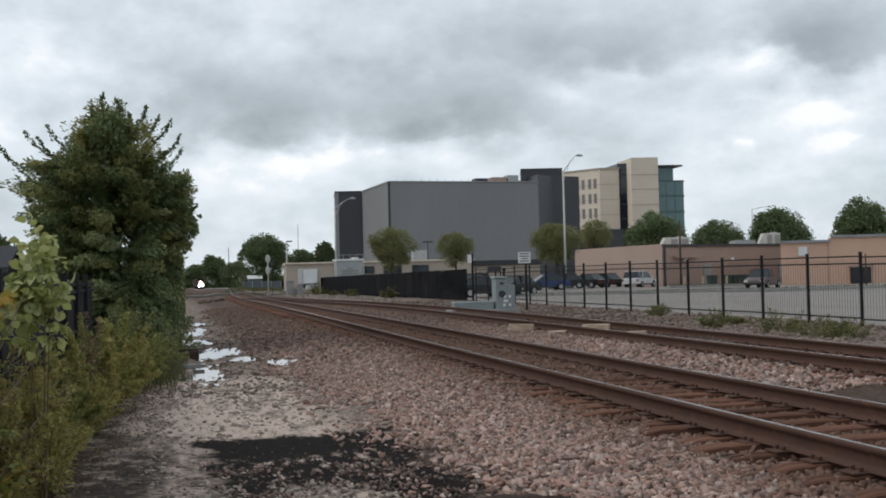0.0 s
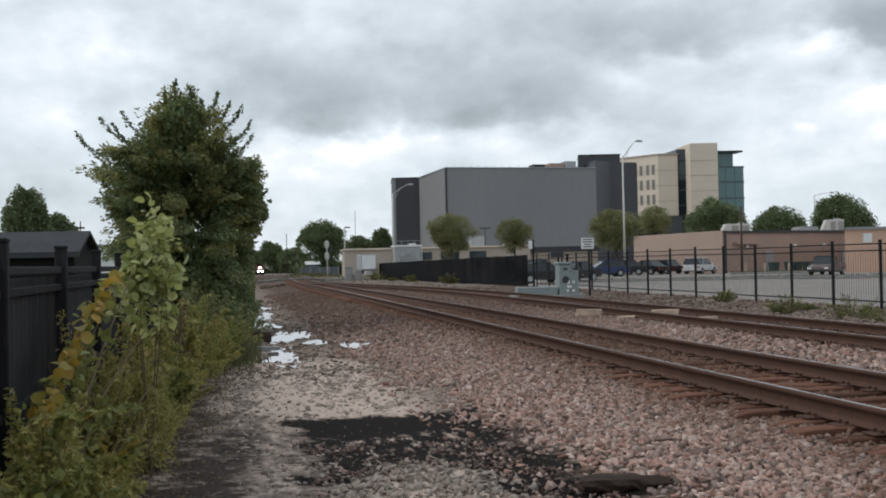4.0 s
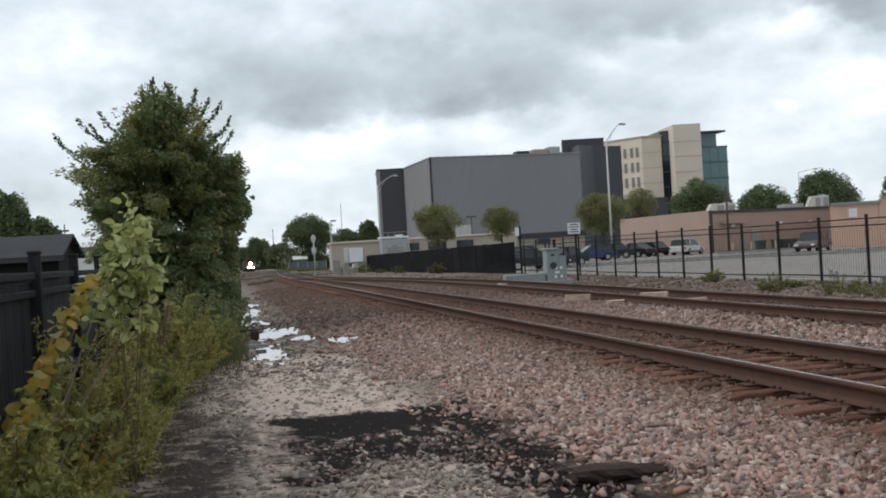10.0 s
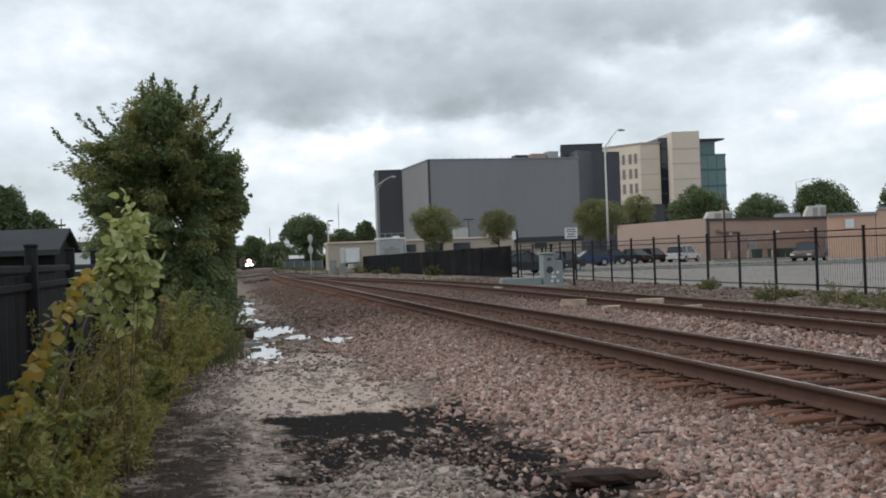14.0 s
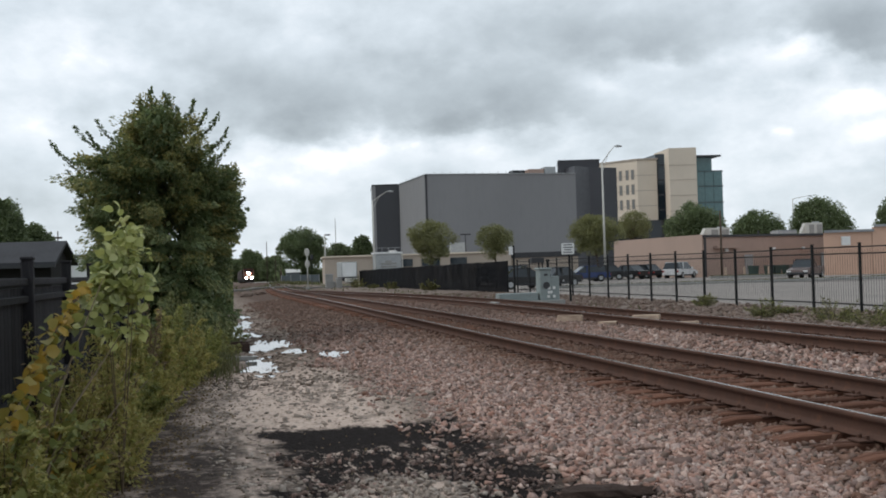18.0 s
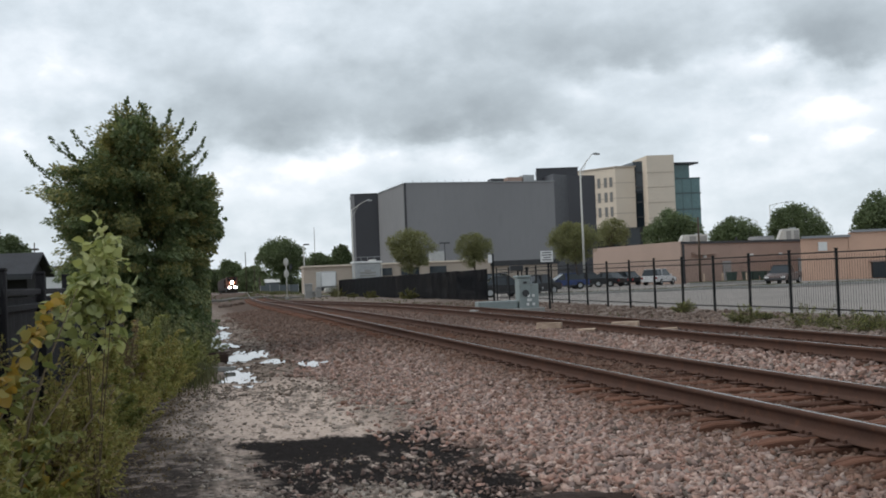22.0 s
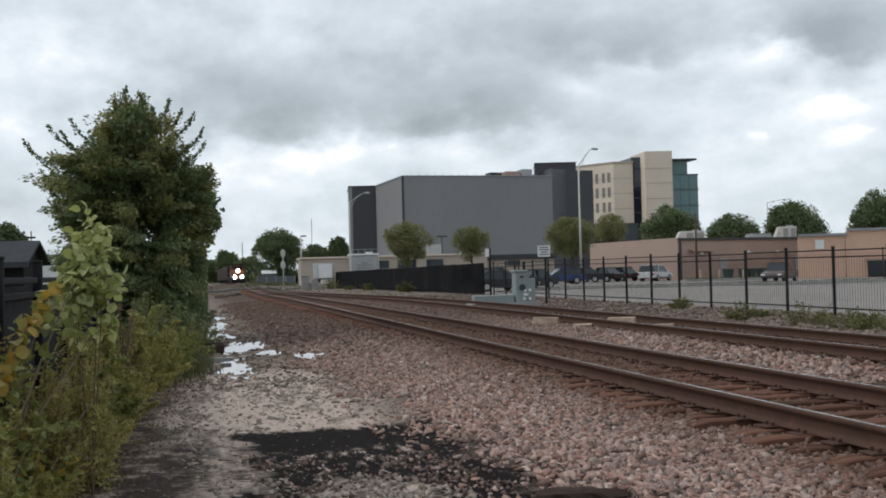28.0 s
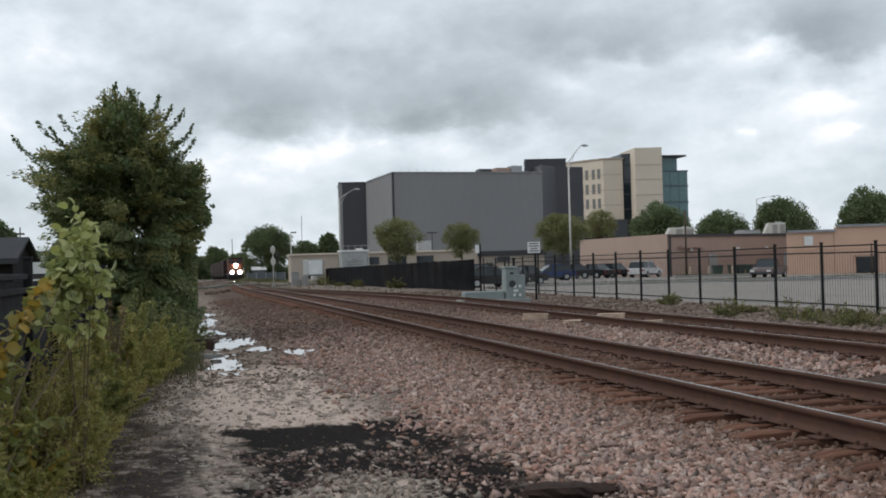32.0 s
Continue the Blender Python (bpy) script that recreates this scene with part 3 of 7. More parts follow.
def blade_cloud(name, at, height, material, width=0.012, lean=0.35, r=None):
    """Bent grass blades standing at the points given."""
    r = r or rng
    n = len(at)
    at = np.asarray(at)
    a = r.uniform(0, 2 * math.pi, n)
    h = (height * r.uniform(0.5, 1.25, n))[:, None]
    side = np.stack([np.cos(a), np.sin(a), 0 * a], 1) * (width * r.uniform(0.6, 1.4, n))[:, None]
    b = r.uniform(0, 2 * math.pi, n)
    bend = np.stack([np.cos(b), np.sin(b), 0 * b], 1) * h * lean * r.uniform(0.2, 1.3, n)[:, None]
    up = np.array([[0, 0, 1.0]])
    m = at + up * h * 0.55 + bend * 0.35
    t = at + up * h * 0.95 + bend
    v = np.stack([at - side, at + side, m + side * 0.7, m - side * 0.7, t], 1).reshape(-1, 3)
    i = np.arange(n)[:, None] * 5
    f = np.concatenate([i + np.array([[0, 1, 2]]), i + np.array([[0, 2, 3]]), i + np.array([[3, 2, 4]])])
    return raw_mesh(name, v, f, material)


ICO_V = np.array([(x, y, z) for x in (-0.8, 0.8) for y in (-0.8, 0.8) for z in (-0.8, 0.8)])
ICO_F = np.array([(0, 1, 3), (0, 3, 2), (4, 6, 7), (4, 7, 5), (0, 4, 5), (0, 5, 1), (2, 3, 7), (2, 7, 6), (0, 2, 6), (0, 6, 4), (1, 5, 7), (1, 7, 3)])


def stones(name, at, size, material, flat=0.7, r=None):
    """Angular stones: knocked-about blocks, each turned its own way."""
    r = r or rng
    n = len(at)
    k = len(ICO_V)
    v = np.repeat(ICO_V[None], n, 0) * r.uniform(0.3, 1.4, (n, k, 3))
    v = v * np.stack([r.uniform(0.9, 1.9, n), r.uniform(0.65, 1.1, n), r.uniform(0.35, 0.75, n)], 1)[:, None, :]
    q = r.normal(size=(n, 4))
    q /= np.linalg.norm(q, axis=1, keepdims=True)
    w, x, y, z = q.T
    m = np.stack([np.stack([1 - 2 * (y * y + z * z), 2 * (x * y - z * w), 2 * (x * z + y * w)], 1),
                  np.stack([2 * (x * y + z * w), 1 - 2 * (x * x + z * z), 2 * (y * z - x * w)], 1),
                  np.stack([2 * (x * z - y * w), 2 * (y * z + x * w), 1 - 2 * (x * x + y * y)], 1)], 1)
    v = np.einsum("nij,nkj->nki", m, v)
    v[:, :, 2] *= flat
    v = v * (size * np.clip(np.exp(r.normal(0, 0.34, n)), 0.4, 1.8))[:, None, None] + np.asarray(at)[:, None, :]
    f = (np.arange(n)[:, None, None] * k + ICO_F[None]).reshape(-1, 3)
    return raw_mesh(name, v.reshape(-1, 3), f, material)


# ---- the line of the tracks and the lie of the land ----
_y = np.arange(-60.0, 720.0, 1.0)
_soft = np.ones(31) / 31


def eased(ys, vs):
    raw = np.interp(np.arange(-75.0, 735.0, 1.0), ys, vs)
    return np.convolve(raw, _soft, "valid")


_xc = eased((-60, 35, 50, 60, 70, 80, 92, 110, 130, 170, 225, 300, 370, 500, 720), (5.72, 5.72, 5.58, 5.5, 5.58, 5.8, 6.25, 7.1, 8.1, 10.3, 13.0, 13.0, 13.3, 14.7, 15.5))
_zc = eased((-60, 50, 70, 100, 130, 225, 300, 370, 430, 500, 720), (0, 0, -0.05, -0.2, -0.4, -0.8, -1.35, -1.95, -2.6, -3.0, -3.8))


def track_x(y):
    return np.interp(y, _y, _xc)


def track_z(y):
    return np.interp(y, _y, _zc)


def bank(y):
    """Rise of the outer rail where the line curves."""
    return np.interp(y, (20, 50, 110, 150), (0.0, 0.06, 0.06, 0.0))


def siding_x(y):
    turnout = np.interp(y, (-60, 35, 40, 45, 50, 55, 60, 65, 70, 75, 80, 86), (10.0, 10.0, 9.96, 9.8, 9.5, 9.05, 8.5, 7.9, 7.28, 6.72, 6.25, 5.9))
    return np.maximum(turnout, track_x(y) + 0.05)


def wave(x, y, k):
    return np.sin(x * k + 1.3 * np.sin(y * k * 0.7)) * np.cos(y * k * 0.9 + 0.7 * np.sin(x * k * 1.3))


PUDDLES = ((0.92, 20.5, 0.34, 1.5), (1.7, 26.2, 1.0, 1.2), (0.95, 25.0, 0.4, 0.8), (2.75, 21.4, 0.34, 0.7), (0.98, 35.3, 0.5, 2.2), (1.4, 43.4, 0.25, 2.2), (0.95, 30.9, 0.42, 1.5), (1.95, 23.4, 0.3, 0.5), (1.35, 39.0, 0.2, 1.4), (2.55, 19.6, 0.2, 0.4))


def rough_mud(x, y):
    z = 0.0
    r = random.Random(17)
    for k, (f, a) in enumerate(((2.1, 0.009), (4.3, 0.007), (7.7, 0.008), (13.0, 0.007), (21.0, 0.005))):
        for _ in range(3):
            t, ph = r.uniform(0, 6.28), r.uniform(0, 6.28)
            z = z + 0.72 * a * np.sin(f * (x * math.cos(t) * 1.5 + y * 0.55 * math.sin(t)) + ph)
    return z


def land(x, y):
    """Height of the ground."""
    x, y = np.asarray(x, float), np.asarray(y, float)
    d1, d2 = np.abs(x - track_x(y)), np.abs(x - siding_x(y))
    d = np.minimum(d1, d2)
    bare = 0.035 * np.clip((14.5 - y) / 2.5, 0, 1)
    bed = np.interp(d, (0, 1.3, 1.6, 3.7), (-0.205, -0.205, -0.225, -0.42)) - bare * (d < 2.2)
    between = (x > track_x(y)) & (x < siding_x(y))
    bed = np.where(between, np.interp(d, (0, 1.4, 2.2), (-0.205, -0.21, -0.29)) - bare, bed)
    right = np.interp(x, (11.6, 13.5, 18.2, 19.0), (0.0, 0.10, 0.08, -0.05))
    lot = np.clip((x - 17.6) / 1.4, 0, 1)
    slope = np.interp(x, (19, 36, 56, 85, 140), (0.0, -0.03, -0.26, -0.4, -0.4))
    z = bed + np.where(x > 11.5, right, 0) + track_z(y) * (1 - lot * np.clip((190 - y) / 40, 0, 1)) + slope
    wet = np.clip((x - 0.1) / 0.4, 0, 1) * np.clip((3.2 - x) / 0.6, 0, 1) * np.clip((y - 16.5) / 2, 0, 1) * np.clip((60 - y) / 8, 0, 1)
    z = z + wet * rough_mud(x, y)
    for px, py, rx, ry in PUDDLES:
        z = z - (0.048 if py < 29 else 0.08) * np.exp(-((x - px) / rx) ** 2 - ((y - py) / ry) ** 2)
    z = z + 0.012 * wave(x, y, 2.3) * np.clip((d - 1.2) / 1.0, 0, 1) + 0.02 * wave(x, y, 0.6) * np.clip((d - 2.4) / 2, 0, 1)
    return z


def make_ground():
    xs = np.unique(np.concatenate([np.arange(-3, 0, 0.2), np.arange(0, 3.2, 0.06), np.arange(3.2, 19.01, 0.2), np.arange(-20, -3, 1.0), np.arange(19, 60, 3.0), np.array([-3000, -1200, -500, -200, -90, -45, 90, 150, 260, 500, 1200, 3000])]))
    ys = np.unique(np.concatenate([np.arange(2, 18, 0.4), np.arange(18, 29, 0.12), np.arange(29, 50.1, 0.4), np.arange(-10, 2, 1.0), np.arange(50, 140, 2.0), np.arange(140, 720, 15.0), np.array([-1500, -400, -120, -40, 900, 1500, 3500])]))
    gx, gy = np.meshgrid(xs, ys)
    v = np.stack([gx, gy, land(gx, gy)], -1).reshape(-1, 3)
    w = len(xs)
    i = (np.arange(len(ys) - 1)[:, None] * w + np.arange(w - 1)[None]).ravel()
    f = np.stack([i, i + 1, i + w + 1, i + w], 1)
    setting("ground", raw_mesh("ground", v, f, GROUND, True), GROUND, "sandy soot-stained track beside crushed stone ballast", "ground")


make_ground()

# ---- ballast and loose stone ----
def scatter(n, x0, x1, y0, y1, power=1.0, seed=1):
    r = np.random.default_rng(seed)
    x = r.uniform(x0, x1, n)
    y = y0 + (y1 - y0) * r.uniform(0, 1, n) ** power
    return x, y, r


def rust_stained(x, y, r):
    """Which stones lie in the rust and grease that the rails shed."""
    return np.abs(x - track_x(y)) + 0.22 * wave(x, y, 1.7) + r.normal(size=len(x)) * 0.22 < 1.32


def make_ballast():
    x, y, r = scatter(80000, 1.9, 7.4, 4.6, 20, 1.4, 3)
    edge = 2.15 + 0.3 * wave(x, y, 1.1) + 0.2 * wave(x, y, 3.1)
    edge = np.where(y < 10.5, np.maximum(edge, 3.35 - 0.11 * y), edge)
    keep = r.uniform(size=len(x)) < np.clip((x - edge) / 0.7, 0.03, 1) * np.where(np.abs(x - 5.72) < 1.3, 0.58, 1.0)
    x, y = x[keep], y[keep]
    z = land(x, y) + r.uniform(-0.012, 0.014, len(x))
    rusty = rust_stained(x, y, r)
    at = np.stack([x, y, z], 1)
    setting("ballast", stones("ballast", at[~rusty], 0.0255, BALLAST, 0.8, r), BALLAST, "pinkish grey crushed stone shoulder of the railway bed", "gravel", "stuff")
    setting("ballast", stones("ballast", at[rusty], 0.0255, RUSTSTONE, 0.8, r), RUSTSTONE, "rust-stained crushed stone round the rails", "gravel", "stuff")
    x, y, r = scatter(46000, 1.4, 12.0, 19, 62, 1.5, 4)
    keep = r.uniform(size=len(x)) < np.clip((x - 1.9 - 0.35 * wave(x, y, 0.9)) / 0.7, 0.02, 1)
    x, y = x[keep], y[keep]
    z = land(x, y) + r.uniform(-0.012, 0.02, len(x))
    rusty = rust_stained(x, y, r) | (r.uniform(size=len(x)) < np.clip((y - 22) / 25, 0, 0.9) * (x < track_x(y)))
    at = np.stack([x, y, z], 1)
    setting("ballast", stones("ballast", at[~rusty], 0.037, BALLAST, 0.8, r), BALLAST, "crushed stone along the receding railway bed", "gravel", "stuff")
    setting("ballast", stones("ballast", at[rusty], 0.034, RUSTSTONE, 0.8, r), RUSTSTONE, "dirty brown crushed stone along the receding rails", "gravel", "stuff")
    x, y, r = scatter(18000, 7.0, 12.4, 12, 30, 1.1, 5)
    keep = (np.abs(x - siding_x(y)) > 0.85) | (r.uniform(size=len(x)) < 0.3)
    x, y = x[keep], y[keep]
    z = land(x, y) + r.uniform(-0.012, 0.02, len(x))
    setting("ballast", stones("ballast", np.stack([x, y, z], 1), 0.034, BALLAST, 0.8, r), BALLAST, "crushed stone between the two tracks", "gravel", "stuff")
    x, y, r = scatter(4200, 11.8, 18.3, 20, 62, 1.2, 6)
    z = land(x, y) + r.uniform(-0.01, 0.03, len(x))
    setting("loose_stones", stones("loose_stones", np.stack([x, y, z], 1), 0.024, VERGESTONE, 0.7, r), VERGESTONE, "loose pale stones on the verge below the iron fence", "gravel", "stuff")
    x, y, r = scatter(3600, 11.8, 17.6, 19, 66, 1.3, 26)
    z = land(x, y) + r.uniform(-0.02, 0.02, len(x))
    setting("loose_stones", stones("loose_stones", np.stack([x, y, z], 1), 0.055, VERGESTONE, 0.7, r), VERGESTONE, "coarse rubble on the verge below the iron fence", "gravel", "stuff")
    x, y, r = scatter(2500, 0.0, 3.0, 5.5, 18, 1.2, 8)
    keep = (y > 11.9) | (y < 9.2 - (x - 0.6) * 2.2) | (x < 0.5)
    x, y = x[keep], y[keep]
    z = land(x, y) + r.uniform(-0.008, 0.008, len(x))
    setting("pebbles", stones("pebbles", np.stack([x, y, z], 1), 0.024, PATHSTONE, 0.7, r), PATHSTONE, "scattered pebbles on the sandy track", "pebbles", "stuff")
    x, y, r = scatter(3200, 0.55, 2.6, 6.2, 11.3, 1.0, 9)
    keep = (wave(x, y, 2.7) + wave(x, y, 6.1) + r.normal(size=len(x)) * 0.7 > 0.1) & (y < 10.2 - 0.35 * wave(x, y, 5))
    x, y = x[keep], y[keep]
    z = land(x, y) + r.uniform(-0.004, 0.014, len(x))
    setting("pebbles", stones("pebbles", np.stack([x, y, z], 1), 0.0175, SOOTSTONE, 0.9, r), SOOTSTONE, "pale and sooty stones lying in the black soot patch", "pebbles", "stuff")
    x, y, r = scatter(3400, 0.5, 2.6, 5.8, 9.4, 1.0, 19)
    keep = ((x - 1.35) / 0.6) ** 2 + ((y - 7.2) / 1.35) ** 2 + r.normal(size=len(x)) * 0.35 + 0.25 * wave(x, y, 4.0) < 1.0
    x, y = x[keep], y[keep]
    z = land(x, y) + r.uniform(-0.004, 0.012, len(x))
    setting("pebbles", stones("pebbles", np.stack([x, y, z], 1), 0.021, PATHSTONE, 0.8, r), PATHSTONE, "pale crushed stones spilled over the soot patch", "pebbles", "stuff")
    x, y, r = scatter(3200, -0.1, 2.6, 16.5, 50, 1.3, 10)
    z = land(x, y) + r.uniform(-0.008, 0.008, len(x))
    setting("mud_clods", stones("mud_clods", np.stack([x, y, z], 1), 0.026, MUDSTONE, 0.6, r), MUDSTONE, "dark clods and stones in the wet mud", "mud", "stuff")


make_ballast()

# ---- rails, ties, plates ----
RAIL_SHAPE = ((-0.070, -0.172), (0.070, -0.172), (0.070, -0.160), (0.014, -0.142), (0.009, -0.125), (0.009, -0.055), (0.034, -0.040), (0.037, -0.010), (0.030, 0.0), (-0.008, 0.0), (-0.030, -0.002), (-0.037, -0.010), (-0.034, -0.040), (-0.009, -0.055), (-0.009, -0.125), (-0.014, -0.142), (-0.070, -0.160))


def rail_mesh(name, line_x, off, ys):
    """Flat-bottomed rail swept along the line; the running surface is bright steel."""
    px = line_x(ys) + off
    pz = track_z(ys) + (bank(ys) if off < 0 and line_x is track_x else 0)
    k = len(RAIL_SHAPE)
    sh = np.array(RAIL_SHAPE)
    v = np.zeros((len(ys), k, 3))
    v[:, :, 0] = px[:, None] + sh[None, :, 0]
    v[:, :, 1] = ys[:, None]
    v[:, :, 2] = pz[:, None] + sh[None, :, 1]
    i = np.arange(len(ys) - 1)[:, None] * k
    j = np.arange(k)[None]
    f = np.stack([i + j, i + (j + 1) % k, i + k + (j + 1) % k, i + k + j], -1).reshape(-1, 4)[:, ::-1]
    me = raw_mesh(name, v.reshape(-1, 3), f, RAIL)
    me.materials.append(RAILTOP)
    slots = np.tile(np.array([1 if j == 8 else 0 for j in range(k)], dtype=np.int32), len(ys) - 1)
    me.polygons.foreach_set("material_index", slots)
    return me


TIE_BM = bmesh.new()
box(TIE_BM, -1.30, -0.115, -0.18, 1.30, 0.115, 0.0, 0.012)
for v in TIE_BM.verts:
    v.co += Vector((0.02 * math.sin(v.co.y * 40), 0.008 * math.sin(v.co.x * 9), 0.006 * math.sin(v.co.x * 7)))
TIE_ME = mesh_of("tie", TIE_BM, TIE)


def old_tie(seed):
    """A split, gnawed tie: sunken middle, broken ends, checks along the grain."""
    r = random.Random(seed)
    n = 14
    bm = bmesh.new()
    rings = []
    for i in range(n):
        u = -1.30 + 2.60 * i / (n - 1) + r.uniform(-0.04, 0.04)
        w = 0.112 + r.uniform(-0.014, 0.006) - (0.02 if i in (0, n - 1) else 0)
        top = r.uniform(-0.010, 0.004) - (0.03 if i in (0, n - 1) else 0)
        crack = -0.02 * r.random()
        c = r.uniform(-0.03, 0.03)
        rings.append([bm.verts.new(p) for p in ((u, -w, -0.18), (u, -w, top - 0.014), (u, -w + 0.016, top), (u, c - 0.012, top - 0.003), (u, c, top + crack), (u, c + 0.012, top), (u, w - 0.016, top - 0.004), (u, w, top - 0.018), (u, w, -0.18))])
    for a, c in zip(rings, rings[1:]):
        for k in range(9):
            bm.faces.new((a[k], a[(k + 1) % 9], c[(k + 1) % 9], c[k]))
    bm.faces.new(rings[0][::-1])
    bm.faces.new(rings[-1])
    bmesh.ops.recalc_face_normals(bm, faces=bm.faces)
    return mesh_of("tie", bm, TIE)


OLD_TIES = [old_tie(s) for s in range(7)]


def plate_mesh():
    bm = bmesh.new()
    box(bm, -0.19, -0.09, -0.012, 0.19, 0.09, 0.004, 0.003)
    for sx in (-0.105, 0.105):
        for sy in (-0.05, 0.05):
            box(bm, sx - 0.016, sy - 0.012, 0.0, sx + 0.016, sy + 0.012, 0.035, 0.004)
    return mesh_of("tie_plate", bm, RAIL)


PLATE_ME = plate_mesh()


def make_track(name, line_x, y0, y1, tie0, tie1, label, seed):
    r = random.Random(seed)
    t = thing(name, (float(line_x(y0)), y0, -0.2), label, "railway track")
    inv = Matrix.Translation(-t.matrix_world.translation)
    ys = np.concatenate([np.arange(y0, min(y1, 130), 1.0), np.arange(130, y1, 6.0)]) if y1 > 130 else np.arange(y0, y1 + 0.1, 1.0)
    for off in (-0.7525, 0.7525):
        part("rail", rail_mesh("rail", line_x, off, ys), RAIL, t, "rusty steel rail with a bright worn head", at=inv)
    y = tie0
    while y < tie1:
        x, z = float(line_x(y)), float(track_z(y))
        tilt = float(bank(y)) if line_x is track_x else 0.0
        m = inv @ pose(x + r.uniform(-0.05, 0.05), y + r.uniform(-0.02, 0.02), z - 0.178 + r.uniform(-0.012, 0.006) + tilt / 2, r.uniform(-2, 2), r.uniform(-0.4, 0.4) + math.degrees(tilt / 1.5), r.uniform(-2.2, 2.2))
        part("tie", OLD_TIES[r.randrange(7)] if y < 40 else TIE_ME, TIE, t, at=m)
        if y < 34:
            for off in (-0.7525, 0.7525):
                part("tie_plate", PLATE_ME, RAIL, t, at=inv @ pose(x + off, y, z - 0.170))
        y += 0.495
    return t


# ---- puddles: level water that the uneven mud rises through ----
def puddle(px, py, rx, ry, step):
    bm = bmesh.new()
    n = 32
    ring = [bm.verts.new((rx * 1.9 * math.cos(2 * math.pi * k / n), ry * 1.7 * math.sin(2 * math.pi * k / n), 0)) for k in range(n)]
    low = [bm.verts.new((v.co.x, v.co.y, -0.08)) for v in ring]
    bm.faces.new(ring)
    bm.faces.new(low[::-1])
    for k in range(n):
        bm.faces.new((ring[k], low[k], low[(k + 1) % n], ring[(k + 1) % n]))
    bmesh.ops.recalc_face_normals(bm, faces=bm.faces)
    ob = setting("puddle", bm, WATER, "shallow rain puddle lying on the muddy track", "puddle")
    ob.matrix_world = pose(px, py, float(land(px, py)) + (0.026 if px < 2.7 else 0.05) if px > 1.9 else float(track_z(py)) - 0.4395 - 0.0045 * step)


for k, spot in enumerate(PUDDLES):
    puddle(*spot, (0, 0, 1, 0, 1, 1, 0, 0, 2, 0)[k])


# ---- trees ----
def tree(name, x, y, crown, label, leaf, n, seed, size=0.3, clumps=60, group="", z=None, stem=0.12, lumpy=0.35):
    """Tapered trunk with limbs and a crown of leaf clumps. crown: centre height and half sizes."""
    r = np.random.default_rng(seed)
    z0 = float(land(x, y)) if z is None else z
    t = thing(name, (x, y, z0), label, "tree", group)
    cz, ax, ay, azz = crown
    bm = bmesh.new()
    top = Vector((r.uniform(-0.1, 0.1) * ax, 0, cz + azz * 0.55))
    tube(bm, [(0, 0, -0.1), (0.03 * ax, 0, cz * 0.35), (top.x * 0.6, 0.02, cz * 0.8), top], [stem * 1.25, stem, stem * 0.7, stem * 0.15], 9)
    part("trunk", bm, BARK, t, smooth=True)
    nl = 20
    heart = unit(nl, r) * r.uniform(0.30, 0.66, nl)[:, None]
    heart[0], heart[1], heart[2] = (0.0, 0.0, 0.6), (-0.55, 0.0, 0.1), (0.55, 0.0, 0.1)
    wide = r.uniform(0.34, 0.34 + lumpy * 0.5, nl)
    pick = r.integers(0, nl, clumps)
    cl = heart[pick] + unit(clumps, r) * np.cbrt(r.uniform(0.2, 1, clumps))[:, None] * wide[pick][:, None]
    cl = cl * np.array([[ax, ay, azz]]) + np.array([[0, 0, cz]])
    bm = bmesh.new()
    for c in cl[:: max(1, clumps // 14)]:
        s = Vector((0, 0, max(0.2, min(float(c[2]) * 0.7, cz))))
        e = Vector(c)
        mid = s.lerp(e, 0.5) + Vector((0, 0, 0.08 * azz))
        tube(bm, [s, mid, e], [stem * 0.5, stem * 0.3, stem * 0.08], 5)
    part("branchwork", bm, BARK, t, smooth=True)
    per = n // clumps
    spread = np.array([[ax, ay, azz]]) * (1.12 / clumps ** (1 / 3))
    pts = np.concatenate([c + unit(per, r) * np.cbrt(r.uniform(0, 1, per))[:, None] * spread * r.uniform(0.75, 1.2) for c in cl])
    # half close the dome between the lobes, and draw far sprays back towards its uneven outline
    axes, mid = np.array([[ax, ay, azz]]), np.array([[0, 0, cz]])
    q = unit(n // 6, r)
    q[:, 2] = np.where(q[:, 2] < -0.2, -q[:, 2], q[:, 2])
    pts = np.concatenate([pts, mid + q * r.uniform(0.62, 0.98, len(q))[:, None] * axes])
    q = (pts - mid) / axes
    far = np.linalg.norm(q, axis=1)
    u = q / far[:, None]
    ripple = np.sin(u[:, 0] * 4.1 + u[:, 1] * 3.3 + seed) + np.sin(u[:, 2] * 6.3 - u[:, 0] * 5.2 + seed * 2.3) + 0.7 * np.sin(u[:, 0] * 12.7 + u[:, 2] * 9.1 + seed * 1.7)
    limit = 0.92 + 0.065 * ripple + r.uniform(-0.13, 0.09, len(q))
    pts = mid + q * np.minimum(1, limit / far)[:, None] * axes
    pts = pts[pts[:, 2] > 0.05]
    part("crown", leaf_cloud("crown", pts, size, leaf, 0.3, 0.40, None, r), leaf, t)
    return t


make_track("railway_track", track_x, 1.0, 640.0, 3.2, 118, "main railway track of rusty rails on wooden ties", 11)
make_track("railway_track", siding_x, 6.0, 86.0, 8.2, 80, "second railway track joining the main line ahead", 12)


